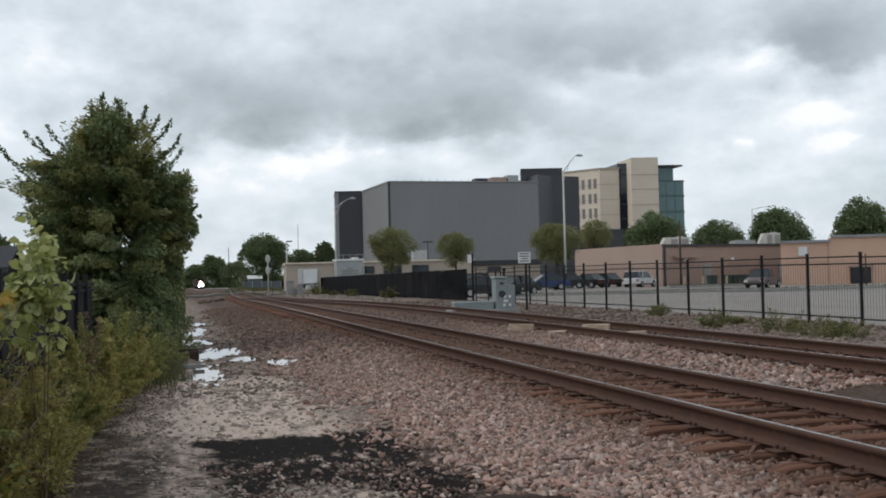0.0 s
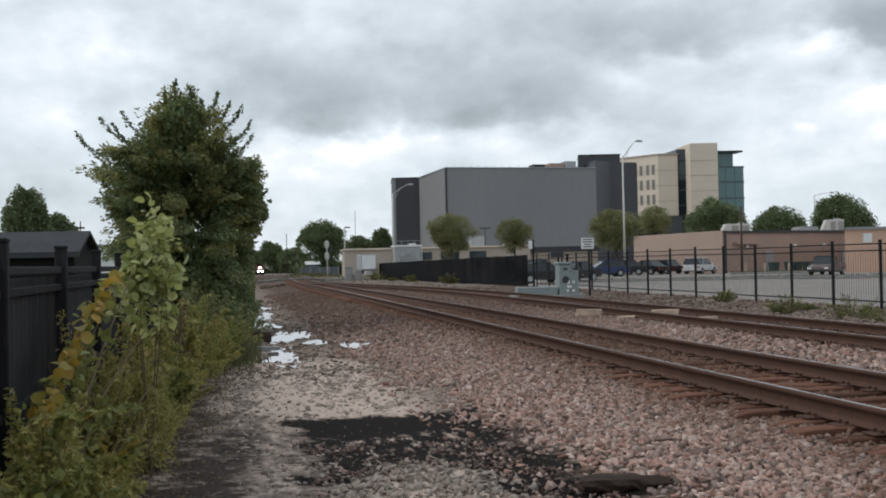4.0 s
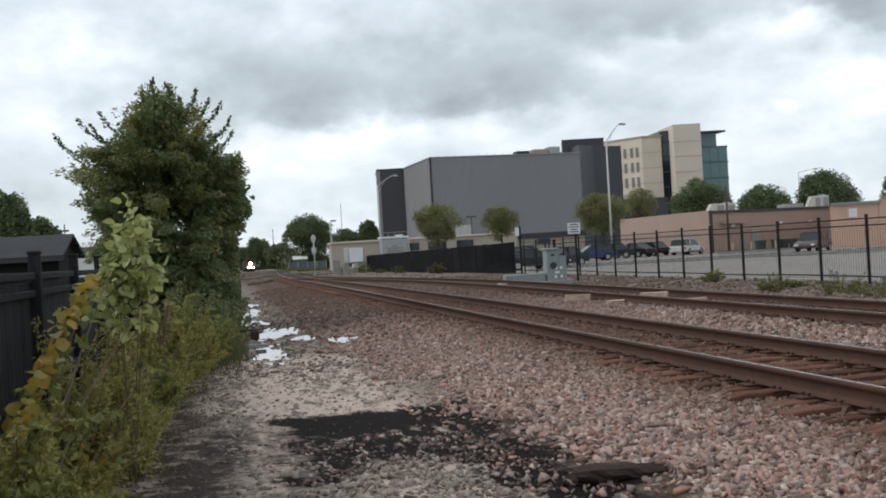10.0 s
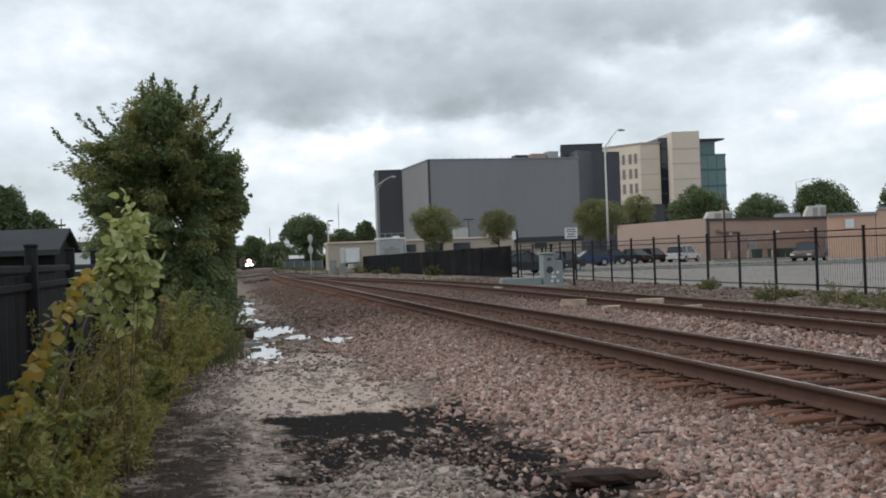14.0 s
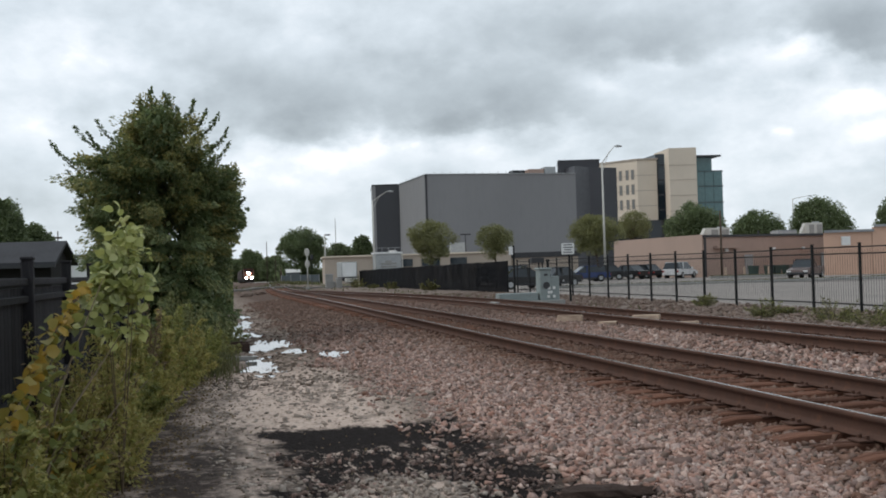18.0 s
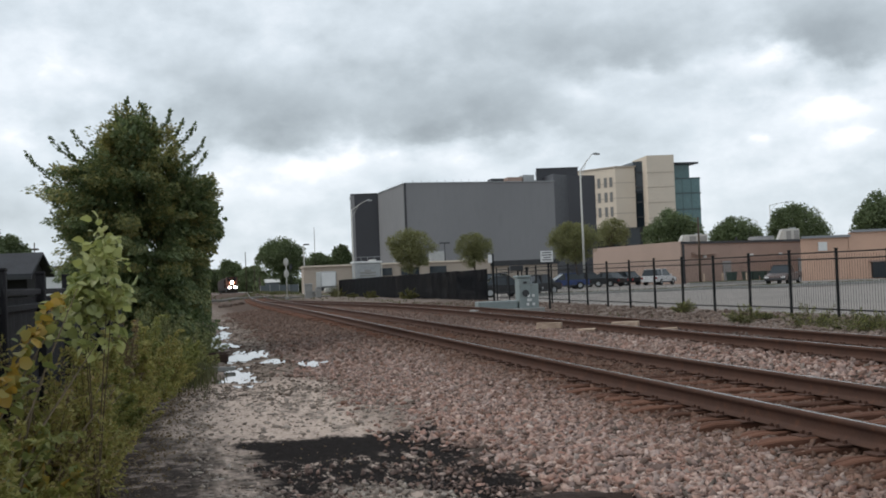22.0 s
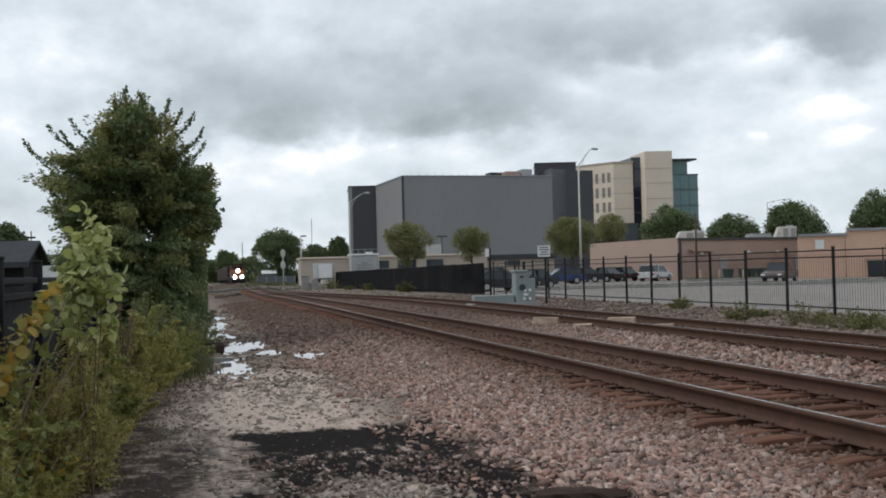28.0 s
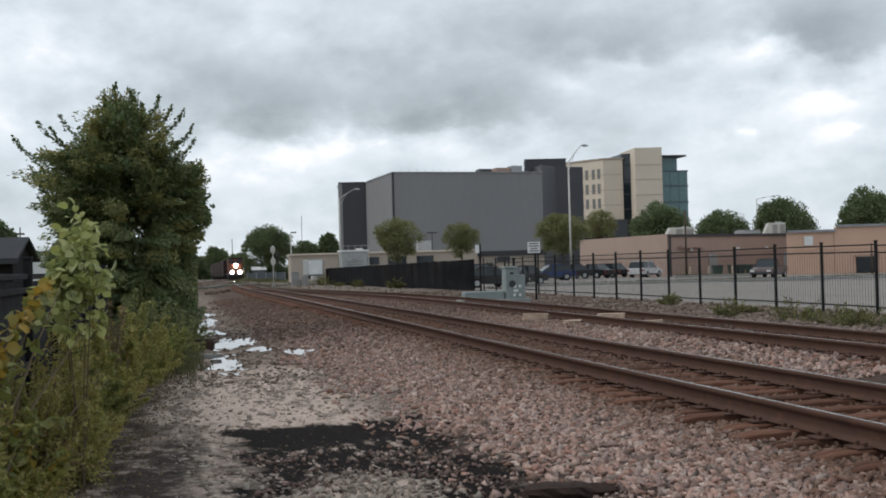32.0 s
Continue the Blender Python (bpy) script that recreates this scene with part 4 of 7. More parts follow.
# ---- iron fence along the parking lot ----
def make_iron_fence():
    X = 17.2
    t = thing("iron_fence", (X, 22.0, -0.3), "black iron picket fence along the parking lot", "fence")
    inv = Matrix.Translation(-t.matrix_world.translation)
    post_me = mesh_of("post", box(boxed(-0.032, -0.032, 0, 0.032, 0.032, 1.86, 0.004), -0.04, -0.04, 1.86, 0.04, 0.04, 1.89, 0.006), IRON)
    bm = bmesh.new()
    tube(bm, [(0, 0, 0.13), (0, 0, 1.72)], 0.0039, 4)
    picket_me = mesh_of("picket", bm, IRON)
    rail_me = mesh_of("fence_rail", boxed(-0.018, 0, -0.018, 0.018, 2.40, 0.018, 0.003), IRON)
    y = 22.15
    count = 0
    while y < 62:
        z = float(land(X, y)) + 0.0
        part("post", post_me, IRON, t, at=inv @ pose(X, y, z))
        if y + 2.4 < 62.5:
            for h in (1.78, 1.60, 0.22):
                part("fence_rail", rail_me, IRON, t, at=inv @ pose(X, y, z + h))
            for k in range(1, 20):
                if count < 300:
                    part("picket", picket_me, IRON, t, at=inv @ pose(X, y + k * 0.12, z))
                    count += 1
        y += 2.40
    return t


def make_screened_fence():
    X = 17.2
    t = thing("screened_fence", (X, 62.0, -0.35), "chain fence hung with black windscreen fabric", "fence")
    inv = Matrix.Translation(-t.matrix_world.translation)
    post_me = mesh_of("post", boxed(-0.03, -0.03, 0, 0.03, 0.03, 1.92, 0.004), IRON)
    ys = list(np.arange(62.6, 128, 2.43))
    for y in ys:
        part("post", post_me, IRON, t, at=inv @ pose(X, y, float(land(X, y)) - 0.05))
    for a, c in zip(ys, ys[1:]):
        # cloth panels sag a little between the posts
        nx, nz = 8, 5
        v = []
        for i in range(nx + 1):
            for j in range(nz + 1):
                u, w = i / nx, j / nz
                zz = float(land(X, a + (c - a) * u)) + 0.03 + 1.80 * w - 0.012 * math.sin(math.pi * u) * w
                v.append((X - 0.04 - 0.02 * math.sin(math.pi * u) * math.sin(math.pi * w) - 0.006 * math.sin(9 * u + 5 * w), a - 0.03 + (c - a + 0.06) * u, zz))
        f = [(i * (nz + 1) + j, (i + 1) * (nz + 1) + j, (i + 1) * (nz + 1) + j + 1, i * (nz + 1) + j + 1) for i in range(nx) for j in range(nz)]
        if a > 61:
            bm = bmesh.new()
            vs = [bm.verts.new(p) for p in v]
            for q in f:
                bm.faces.new([vs[k] for k in q])
            bmesh.ops.solidify(bm, geom=bm.faces[:], thickness=0.006)
            part("fabric_panel", bm, FABRIC, t, at=inv)
        bm = bmesh.new()
        tube(bm, [(X, a, float(land(X, a)) + 1.84), (X, c, float(land(X, c)) + 1.84)], 0.02, 6)
        part("top_rail", bm, IRON, t, at=inv)


# ---- board fence behind the weeds ----
def make_board_fence():
    X = -1.28
    t = thing("board_fence", (X, 4.0, -0.4), "black stained board fence half hidden by weeds", "fence")
    inv = Matrix.Translation(-t.matrix_world.translation)
    post_me = mesh_of("post", box(boxed(-0.042, -0.042, 0, 0.042, 0.042, 1.80, 0.008), -0.046, -0.046, 1.80, 0.046, 0.046, 1.825, 0.006), BLACKWOOD)
    rail_me = mesh_of("rail_board", boxed(0.0, 0, -0.026, 0.04, 2.29, 0.026, 0.006), BLACKWOOD)
    board_me = mesh_of("board", boxed(-0.022, 0.002, 0.05, 0.0, 0.138, 1.60, 0.004), BLACKWOOD)
    y = 3.91
    while y < 24:
        z = -0.42
        part("post", post_me, BLACKWOOD, t, at=inv @ pose(X + 0.03, y, z))
        for h in (1.645, 1.52, 0.85, 0.25):
            part("rail_board", rail_me, BLACKWOOD, t, at=inv @ pose(X + 0.0, y, z + h))
        for k in range(16):
            part("board", board_me, BLACKWOOD, t, at=inv @ pose(X, y + 0.05 + k * 0.1405, z))
        y += 2.29
    return t


# ---- buildings ----
def ribs(t, plan_a, plan_b, z0, z1, step, material, name="siding_seam", depth=0.015, width=0.05):
    """Standing seams up a wall from plan_a to plan_b."""
    a, c = Vector((*plan_a, 0)), Vector((*plan_b, 0))
    d = (c - a)
    n = max(1, int(d.length / step))
    d.normalize()
    out = Vector((d.y, -d.x, 0))
    ang = math.degrees(math.atan2(d.y, d.x))
    me = mesh_of(name, boxed(-width / 2, -depth, z0, width / 2, 0.0, z1), material)
    for k in range(1, n):
        p = a + d * (c - a).length * k / n
        part(name, me, material, t, at=Matrix.Translation(p - t.matrix_world.translation) @ pose(0, 0, 0, 0, 0, ang))


def make_grey_building():
    t = thing("grey_building", (40, 201, -0.5), "large windowless grey metal-clad building with dark corner towers", "building")
    o = t.matrix_world.translation

    def put(name, plan, z0, z1, m, label=""):
        bm = prism(bmesh.new(), [(x - o.x, y - o.y) for x, y in plan], z0 - o.z, z1 - o.z)
        return part(name, bm, m, t, label)

    A, B, C = (40.2, 200.9), (39.3, 224.6), (69.9, 203.4)
    put("main_wall", [A, C, (71, 235), (42, 240), B], -0.6, 18.4, GREYWALL, "flat grey metal siding")
    put("parapet", [(40.1, 200.75), (70.0, 203.2), (70.0, 203.9), (40.6, 201.5), (39.9, 224.7), (39.1, 224.7)], 18.4, 18.52, GALV)
    put("corner_trim", [(40.0, 200.7), (40.35, 200.72), (40.3, 201.0), (39.98, 201.2)], -0.6, 18.4, DARKTRIM)
    ribs(t, A, C, 0.0, 18.9, 1.52, GREYWALL)
    ribs(t, B, A, 0.0, 18.9, 1.52, GREYWALL)
    # horizontal panel joints
    put("left_tower", [(34.8, 227.6), (39.6, 226.6), (42.0, 240.0), (37.5, 242.0)], -0.6, 18.55, DARKWALL, "dark slate-panelled stair tower")
    put("tower_edge", [(34.2, 227.8), (34.85, 227.5), (36.4, 238.0), (35.6, 238.5)], -0.6, 18.45, GREYWALL, "paler grey edge of the tower")
    put("tower_cap", [(34.1, 227.6), (39.7, 226.4), (42.1, 240.1), (36.0, 242.2)], 18.55, 18.7, DARKTRIM)
    put("right_tower", [(70.2, 204.6), (74.6, 208.5), (80.6, 209.6), (81.5, 226), (71.5, 230)], -0.6, 20.0, DARKWALL, "dark slate-panelled wing")
    put("upper_block", [(69.3, 212.1), (77.4, 210.4), (80.0, 222), (73.0, 224)], 18.4, 21.7, DARKWALL, "dark upper stair block")
    put("upper_cap", [(69.2, 211.9), (77.5, 210.2), (80.2, 222.2), (73.0, 224.2)], 21.7, 21.8, DARKTRIM)
    put("base_band", [(42.0, 200.75), (69.6, 203.1), (69.7, 203.4), (42.0, 201.1)], -0.6, 2.4, DARKTRIM)
    for k, (x, w, h) in enumerate(((58.5, 2.5, 0.9), (61.8, 3.0, 1.1), (65.0, 2.2, 1.5))):
        put("roof_unit", [(x, 207), (x + w, 207.2), (x + w, 210), (x, 210)], 18.4, 18.6 + h, (DARKTRIM, BRICKWALL, GALV)[k])
    for x, z in ((52.0, 1.8), (60.0, 2.3), (66.8, 2.6)):
        put("wall_lamp", [(x, 201.3), (x + 0.7, 201.35), (x + 0.7, 201.7), (x, 201.7)], z, z + 0.45, WHITE)


PALEGLASS = glossy("grey_window_glass", (0.19, 0.19, 0.185), 0.3)
TEALTRIM = surface("dark_teal_glazing_bar", (0.055, 0.09, 0.095), (0.045, 0.075, 0.08), 0.5, 10, 0.4, 0, 0.05)


def make_cream_building():
    t = thing("cream_building", (108, 243, -0.5), "cream six-storey block with a teal glass corner", "building")
    o = t.matrix_world.translation

    def put(name, plan, z0, z1, m, label="", parent=None):
        bm = prism(bmesh.new(), [(x - o.x, y - o.y) for x, y in plan], z0 - o.z, z1 - o.z)
        return part(name, bm, m, parent or t, label)

    P, Q, R = (94.0, 258.0), (100.0, 246.5), (104.6, 245.8)
    put("wing_wall", [P, Q, R, (106, 262), (96, 266)], 10.8, 25.0, BEIGE, "cream panel wall")
    put("wing_parapet", [(93.8, 258), (99.95, 246.2), (104.8, 245.5), (105, 246.4), (100.3, 247.1), (94.6, 258.3)], 25.0, 25.35, BEIGE2)
    put("podium", [(95.5, 252), (100.2, 247.4), (112, 245.2), (113, 262), (96, 264)], -0.6, 10.8, DARKGLASS, "blue-grey glazed lower storeys")
    for z in (14.2, 17.8, 21.4):
        put("floor_joint", [(P[0] - 0.04, P[1] - 0.02), (Q[0] - 0.03, Q[1] - 0.05), R, (R[0], R[1] + 0.2), (Q[0], Q[1] + 0.2), (P[0] + 0.2, P[1] + 0.1)], z - 0.06, z + 0.06, BEIGE2)
    d = Vector((Q[0] - P[0], Q[1] - P[1], 0))
    L = d.length
    d.normalize()
    ang = math.degrees(math.atan2(d.y, d.x))
    pane = mesh_of("window", boxed(-0.38, -0.05, 0.0, 0.38, 0.08, 2.2), PALEGLASS)
    frame_bm = bmesh.new()
    for a in ((-0.46, -0.09, -0.1, 0.46, 0.05, 0.0), (-0.46, -0.09, 2.2, 0.46, 0.05, 2.28), (-0.46, -0.09, 0.0, -0.38, 0.05, 2.2), (0.38, -0.09, 0.0, 0.46, 0.05, 2.2)):
        box(frame_bm, *a)
    surround = mesh_of("window_frame", frame_bm, BEIGE2)
    for z in (13.6, 17.1, 20.6):
        for s in (0.13, 0.22, 0.47, 0.60, 0.76, 0.89):
            p = Vector((P[0], P[1], z)) + d * L * s - o
            w = part("window", pane, DARKGLASS, t, at=Matrix.Translation(p) @ pose(0, 0, 0, 0, 0, ang))
            part("window_frame", surround, BEIGE2, w)
    put("glass_recess", [(104.6, 246.5), (107.0, 244.6), (108.0, 244.9), (108.5, 258), (105.5, 258)], 10.8, 26.3, DARKGLASS, "dark glazed stair recess")
    for z in (13.0, 16.5, 20.0, 23.5):
        put("recess_band", [(104.5, 246.4), (107.0, 244.45), (107.1, 244.7), (104.7, 246.7)], z, z + 0.35, DARKTRIM)
    put("stair_tower", [(105.8, 241.3), (112.0, 240.0), (113.4, 252), (107.5, 254)], 6.0, 27.2, BEIGE, "tall cream stair tower")
    for z in (12.6, 16.2, 19.8, 23.2):
        put("tower_joint", [(105.72, 241.25), (112.05, 239.92), (112.1, 240.2), (105.8, 241.5)], z - 0.05, z + 0.05, BEIGE2)
    put("glass_bay", [(112.0, 243.2), (119.3, 242.0), (120.3, 244), (121, 262), (112.5, 264)], -0.6, 21.9, TEAL, "teal curtain-wall glass")
    put("glass_top", [(112.0, 244.2), (117.4, 243.4), (118.4, 260), (112.5, 262)], 21.9, 25.2, TEAL, "set-back glazed top storey")
    put("roof_slab", [(111.5, 242.6), (119.0, 241.6), (120.0, 262), (112, 264)], 25.2, 25.6, DARKTRIM, "thin overhanging roof slab")
    for z in (3.0, 6.8, 10.6, 14.4, 18.2, 21.7):
        put("spandrel", [(112.0, 243.1), (119.4, 241.88), (120.42, 244), (120.3, 244.1), (119.25, 242.1), (112.0, 243.35)], z, z + 0.28, TEALTRIM)
    for k in range(1, 7, 2):
        x = 112.0 + k * 1.04
        y = 243.2 - k * 0.171
        put("mullion", [(x, y - 0.09), (x + 0.04, y - 0.1), (x + 0.04, y + 0.02), (x, y + 0.02)], 0, 21.9, TEALTRIM)


def make_brick_hall():
    """Long low brick building with a pale end wall; bollards stand before it."""
    t = thing("low_brick_building", (56, 112, -0.7), "long low rose-brick building with a flat roof", "building")
    o = t.matrix_world.translation

    def put(name, plan, z0, z1, m, label=""):
        bm = prism(bmesh.new(), [(x - o.x, y - o.y) for x, y in plan], z0 - o.z, z1 - o.z)
        return part(name, bm, m, t, label)

    put("end_wall", [(50.3, 132.5), (51.6, 109.8), (52.2, 110.0), (52.0, 133)], -0.9, 3.85, PINKWALL, "pale pinkish blank end wall")
    put("front_wall", [(51.7, 109.75), (72.4, 117.2), (72.0, 140), (51.9, 133)], -1.2, 3.55, BRICKWALL, "dull rose brick front wall")
    put("roof_edge", [(51.5, 109.5), (72.5, 116.95), (72.4, 117.4), (51.8, 110.0)], 3.55, 3.80, DARKTRIM)
    put("downpipe", [(51.75, 109.55), (51.95, 109.62), (51.9, 109.8), (51.72, 109.75)], -0.9, 3.5, DARKTRIM)
    put("canopy", [(53.2, 109.6), (56.5, 110.8), (56.3, 111.5), (53.0, 110.3)], 2.35, 2.6, BRICKWALL)
    for x in (54.6, 61.5, 66.0):
        y = 109.75 + (x - 51.7) * 0.36
        put("wall_lamp", [(x, y - 0.25), (x + 0.4, y - 0.12), (x + 0.4, y), (x, y)], 2.0, 2.3, WHITE)
    for x, w in ((57.4, 1.2), (69.0, 1.4)):
        y = 109.75 + (x - 51.7) * 0.36
        put("door", [(x, y - 0.10), (x + w, y - 0.10 + w * 0.36), (x + w, y + w * 0.36), (x, y)], -1.0, 1.6, GALV, "grey metal door")
    for x, y, w, d, h, turn in ((58.9, 121.6, 2.7, 2.0, 1.35, -12), (70.1, 119.4, 1.9, 2.2, 1.6, -20)):
        u = part("roof_unit", boxed(-w / 2, -d / 2, 0.2, w / 2, d / 2, h, 0.04), POLEGREY, t, "pale rooftop air handler", at=Matrix.Translation(Vector((x, y, 3.5)) - o) @ pose(0, 0, 0, 0, 0, turn))
        part("curb", boxed(-w / 2 + 0.15, -d / 2 + 0.15, 0, w / 2 - 0.15, d / 2 - 0.15, 0.2), DARKTRIM, u)
        for k in (-0.28, 0.18):
            part("grille", boxed(k * w - 0.02, -d / 2 - 0.03, 0.35, k * w + 0.28 * w, -d / 2, h - 0.2, 0.01), CONCRETE, u, "dark louvred grille")
        part("fan_cowl", disc(bmesh.new(), (w * 0.2, 0, h + 0.08), (0, 0, 1), 0.4, 0.16, 14), GALV, u)
        hood = bmesh.new()
        vs = [hood.verts.new(p) for p in ((-w / 2, -d * 0.4, 0.4), (-w / 2, d * 0.4, 0.4), (-w / 2, d * 0.4, h), (-w / 2, -d * 0.4, h), (-w / 2 - 0.55, -d * 0.4, 0.3), (-w / 2 - 0.55, d * 0.4, 0.3))]
        for q in ((0, 1, 2, 3), (0, 4, 5, 1), (4, 3, 2, 5), (0, 3, 4), (1, 5, 2)):
            hood.faces.new([vs[i] for i in q])
        bmesh.ops.recalc_face_normals(hood, faces=hood.faces)
        part("intake_hood", hood, POLEGREY, u)
    put("skylight", [(65.6, 119.4), (68.4, 119.9), (68.3, 121.4), (65.5, 120.9)], 3.55, 4.25, GALV, "low pale roof light")
    put("vent_pipe", [(62.4, 118.0), (62.55, 118.0), (62.55, 118.15), (62.4, 118.15)], 3.5, 4.35, DARKTRIM)
    put("roof_unit", [(72.6, 131.3), (74.6, 130.9), (74.9, 134), (73.0, 134.4)], 3.5, 4.7, ROOFGREY)


def make_peach_building():
    t = thing("peach_building", (63, 101, -0.8), "low peach stucco building with a pale metal roof edge", "building")
    o = t.matrix_world.translation

    def put(name, plan, z0, z1, m, label=""):
        bm = prism(bmesh.new(), [(x - o.x, y - o.y) for x, y in plan], z0 - o.z, z1 - o.z)
        return part(name, bm, m, t, label)

    put("rear_wall", [(60.9, 101.7), (65.6, 100.6), (74.0, 112), (68.5, 113)], -1.1, 3.5, PEACH, "peach stucco wall")
    put("roof_edge", [(60.8, 101.4), (65.7, 100.3), (74.2, 112.2), (68.5, 113.2)], 3.5, 3.75, ROOFGREY)
    put("front_wall", [(65.61, 100.55), (82, 95), (92, 108), (74.6, 112)], -1.1, 3.95, PEACH, "peach stucco wall")
    put("roof_edge", [(65.72, 100.26), (82.2, 94.7), (92.2, 108.2), (74.6, 112.2)], 3.95, 4.2, ROOFGREY)
    put("wall_vent", [(62.6, 101.1), (63.4, 100.9), (63.4, 101.2), (62.6, 101.4)], 2.2, 3.1, WHITE)
    put("dark_window", [(67.6, 99.6), (69.4, 99.0), (69.4, 99.6), (67.6, 100.1)], -0.7, 0.9, DARKGLASS)
    put("window_frame", [(67.4, 99.55), (69.6, 98.85), (69.6, 99.6), (67.4, 100.2)], 0.9, 1.1, BRICKWALL)


def make_low_buildings():
    t = thing("tan_warehouse", (20, 150, -0.3), "low tan warehouse beyond the screened fence", "building")
    o = t.matrix_world.translation
    for name, plan, z0, z1, m in (
        ("wall", [(15.8, 150), (40.5, 145.5), (42, 160), (17, 165)], -0.6, 3.0, BEIGE2),
        ("roof_edge", [(15.6, 149.7), (40.6, 145.2), (42.2, 160.2), (16.8, 165.2)], 3.0, 3.2, BEIGE),
        ("loading_door", [(18.5, 149.35), (20.0, 149.05), (20.0, 149.3), (18.5, 149.6)], -0.4, 2.0, CONCRETE),
        ("roof_unit", [(33.3, 150.3), (35.2, 150.0), (35.4, 152), (33.5, 152.3)], 3.0, 4.6, GALV),
        ("roof_vent", [(24.6, 149.5), (25.5, 149.3), (25.6, 150.3), (24.7, 150.5)], 3.2, 3.75, WHITE),
        ("roof_vent", [(27.9, 149.2), (28.5, 149.1), (28.6, 150.0), (28.0, 150.1)], 3.2, 3.6, GALV),
        ("roof_vent", [(30.2, 149.0), (31.6, 148.7), (31.7, 149.8), (30.3, 150.1)], 3.2, 3.7, DARKTRIM),
        ("roof_vent", [(37.4, 147.8), (38.4, 147.6), (38.5, 148.6), (37.5, 148.8)], 3.2, 3.6, WHITE),
        ("window", [(25.0, 148.2), (27.4, 147.75), (27.4, 148.1), (25.0, 148.5)], 1.5, 2.5, DARKGLASS),
        ("window", [(28.6, 147.5), (31.0, 147.1), (31.0, 147.5), (28.6, 147.9)], 1.5, 2.5, DARKGLASS),
        ("window", [(32.4, 146.85), (34.6, 146.45), (34.6, 146.8), (32.4, 147.2)], 1.5, 2.5, DARKGLASS),
        ("wall_lamp", [(22.6, 148.6), (23.0, 148.5), (23.0, 148.9), (22.6, 149.0)], 2.2, 2.6, WHITE),
    ):
        part(name, prism(bmesh.new(), [(x - o.x, y - o.y) for x, y in plan], z0 - o.z, z1 - o.z), m, t)
    t = thing("tan_annex", (44, 146, -0.3), "low tan annex with a dark roof band", "building")
    o = t.matrix_world.translation
    for name, plan, z0, z1, m in (
        ("wall", [(40.8, 146.5), (49.5, 144), (51, 158), (42, 160)], -0.6, 2.2, BEIGE2),
        ("roof_band", [(40.6, 146.2), (49.7, 143.7), (51.2, 158.2), (41.8, 160.2)], 2.2, 2.9, DARKTRIM),
    ):
        part(name, prism(bmesh.new(), [(x - o.x, y - o.y) for x, y in plan], z0 - o.z, z1 - o.z), m, t)
    # transformer house, white trailer
    t = thing("equipment_house", (20.3, 124.5, -0.5), "pale grey louvred equipment house behind the fence", "equipment")
    part("body", boxed(-1.45, -0.2, 0, 1.45, 2.2, 3.45, 0.03), GALV, t)
    part("roof", boxed(-1.6, -0.35, 3.45, 1.6, 2.35, 3.65, 0.02), WHITE, t)
    for x in (-1.5, -0.75, 0.0, 0.75, 1.5):
        part("roof_rail_post", boxed(x - 0.025, -0.3, 3.65, x + 0.025, -0.25, 4.15), GALV, t)
    part("roof_rail", boxed(-1.5, -0.3, 4.1, 1.5, -0.25, 4.15), GALV, t)
    for x in (-1.62, 1.5):
        part("frame_leg", boxed(x, -0.34, 0, x + 0.1, -0.22, 3.45), POLEGREY, t)
    part("hatch", boxed(-0.4, -0.25, 2.2, 0.35, -0.2, 2.7, 0.02), CONCRETE, t)
    for k in range(6):
        part("louvre", boxed(-0.9, -0.26, 0.6 + k * 0.33, 0.9, -0.2, 0.8 + k * 0.33, 0.01), CONCRETE, t)
    t = thing("box_trailer", (15.8, 124.5, -0.55), "pale grey box trailer parked beyond the weeds", "trailer")
    part("box", boxed(-0.87, -0.3, 1.0, 0.87, 4.2, 2.72, 0.05), GALV, t)
    part("end_door", boxed(-0.78, -0.34, 1.08, 0.78, -0.3, 2.62, 0.01), WHITE, t)
    part("tow_bar", boxed(-0.55, -1.6, 0.42, 0.75, -0.35, 0.9, 0.04), POLEGREY, t)
    part("chassis", boxed(-0.8, -0.2, 0.6, 0.8, 4.0, 1.0, 0.02), DARKTRIM, t)
    for sx in (-0.75, 0.75):
        part("wheel", disc(bmesh.new(), (sx, 3.0, 0.4), (1, 0, 0), 0.4, 0.25), RUBBER, t)
    for x, y, w, h in ((14.3, 128.0, 0.35, 0.6), (13.2, 121.0, 0.4, 1.5), (14.2, 120.4, 0.3, 1.0)):
        t = thing("relay_box", (x, y, float(land(x, y))), "small grey relay box by the far crossing", "box", "relay boxes")
        part("body", boxed(-w, 0, 0, w, 0.7, h, 0.03), CONCRETE, t)
        part("lid", boxed(-w - 0.05, -0.05, h, w + 0.05, 0.75, h + 0.08, 0.02), GALV, t)


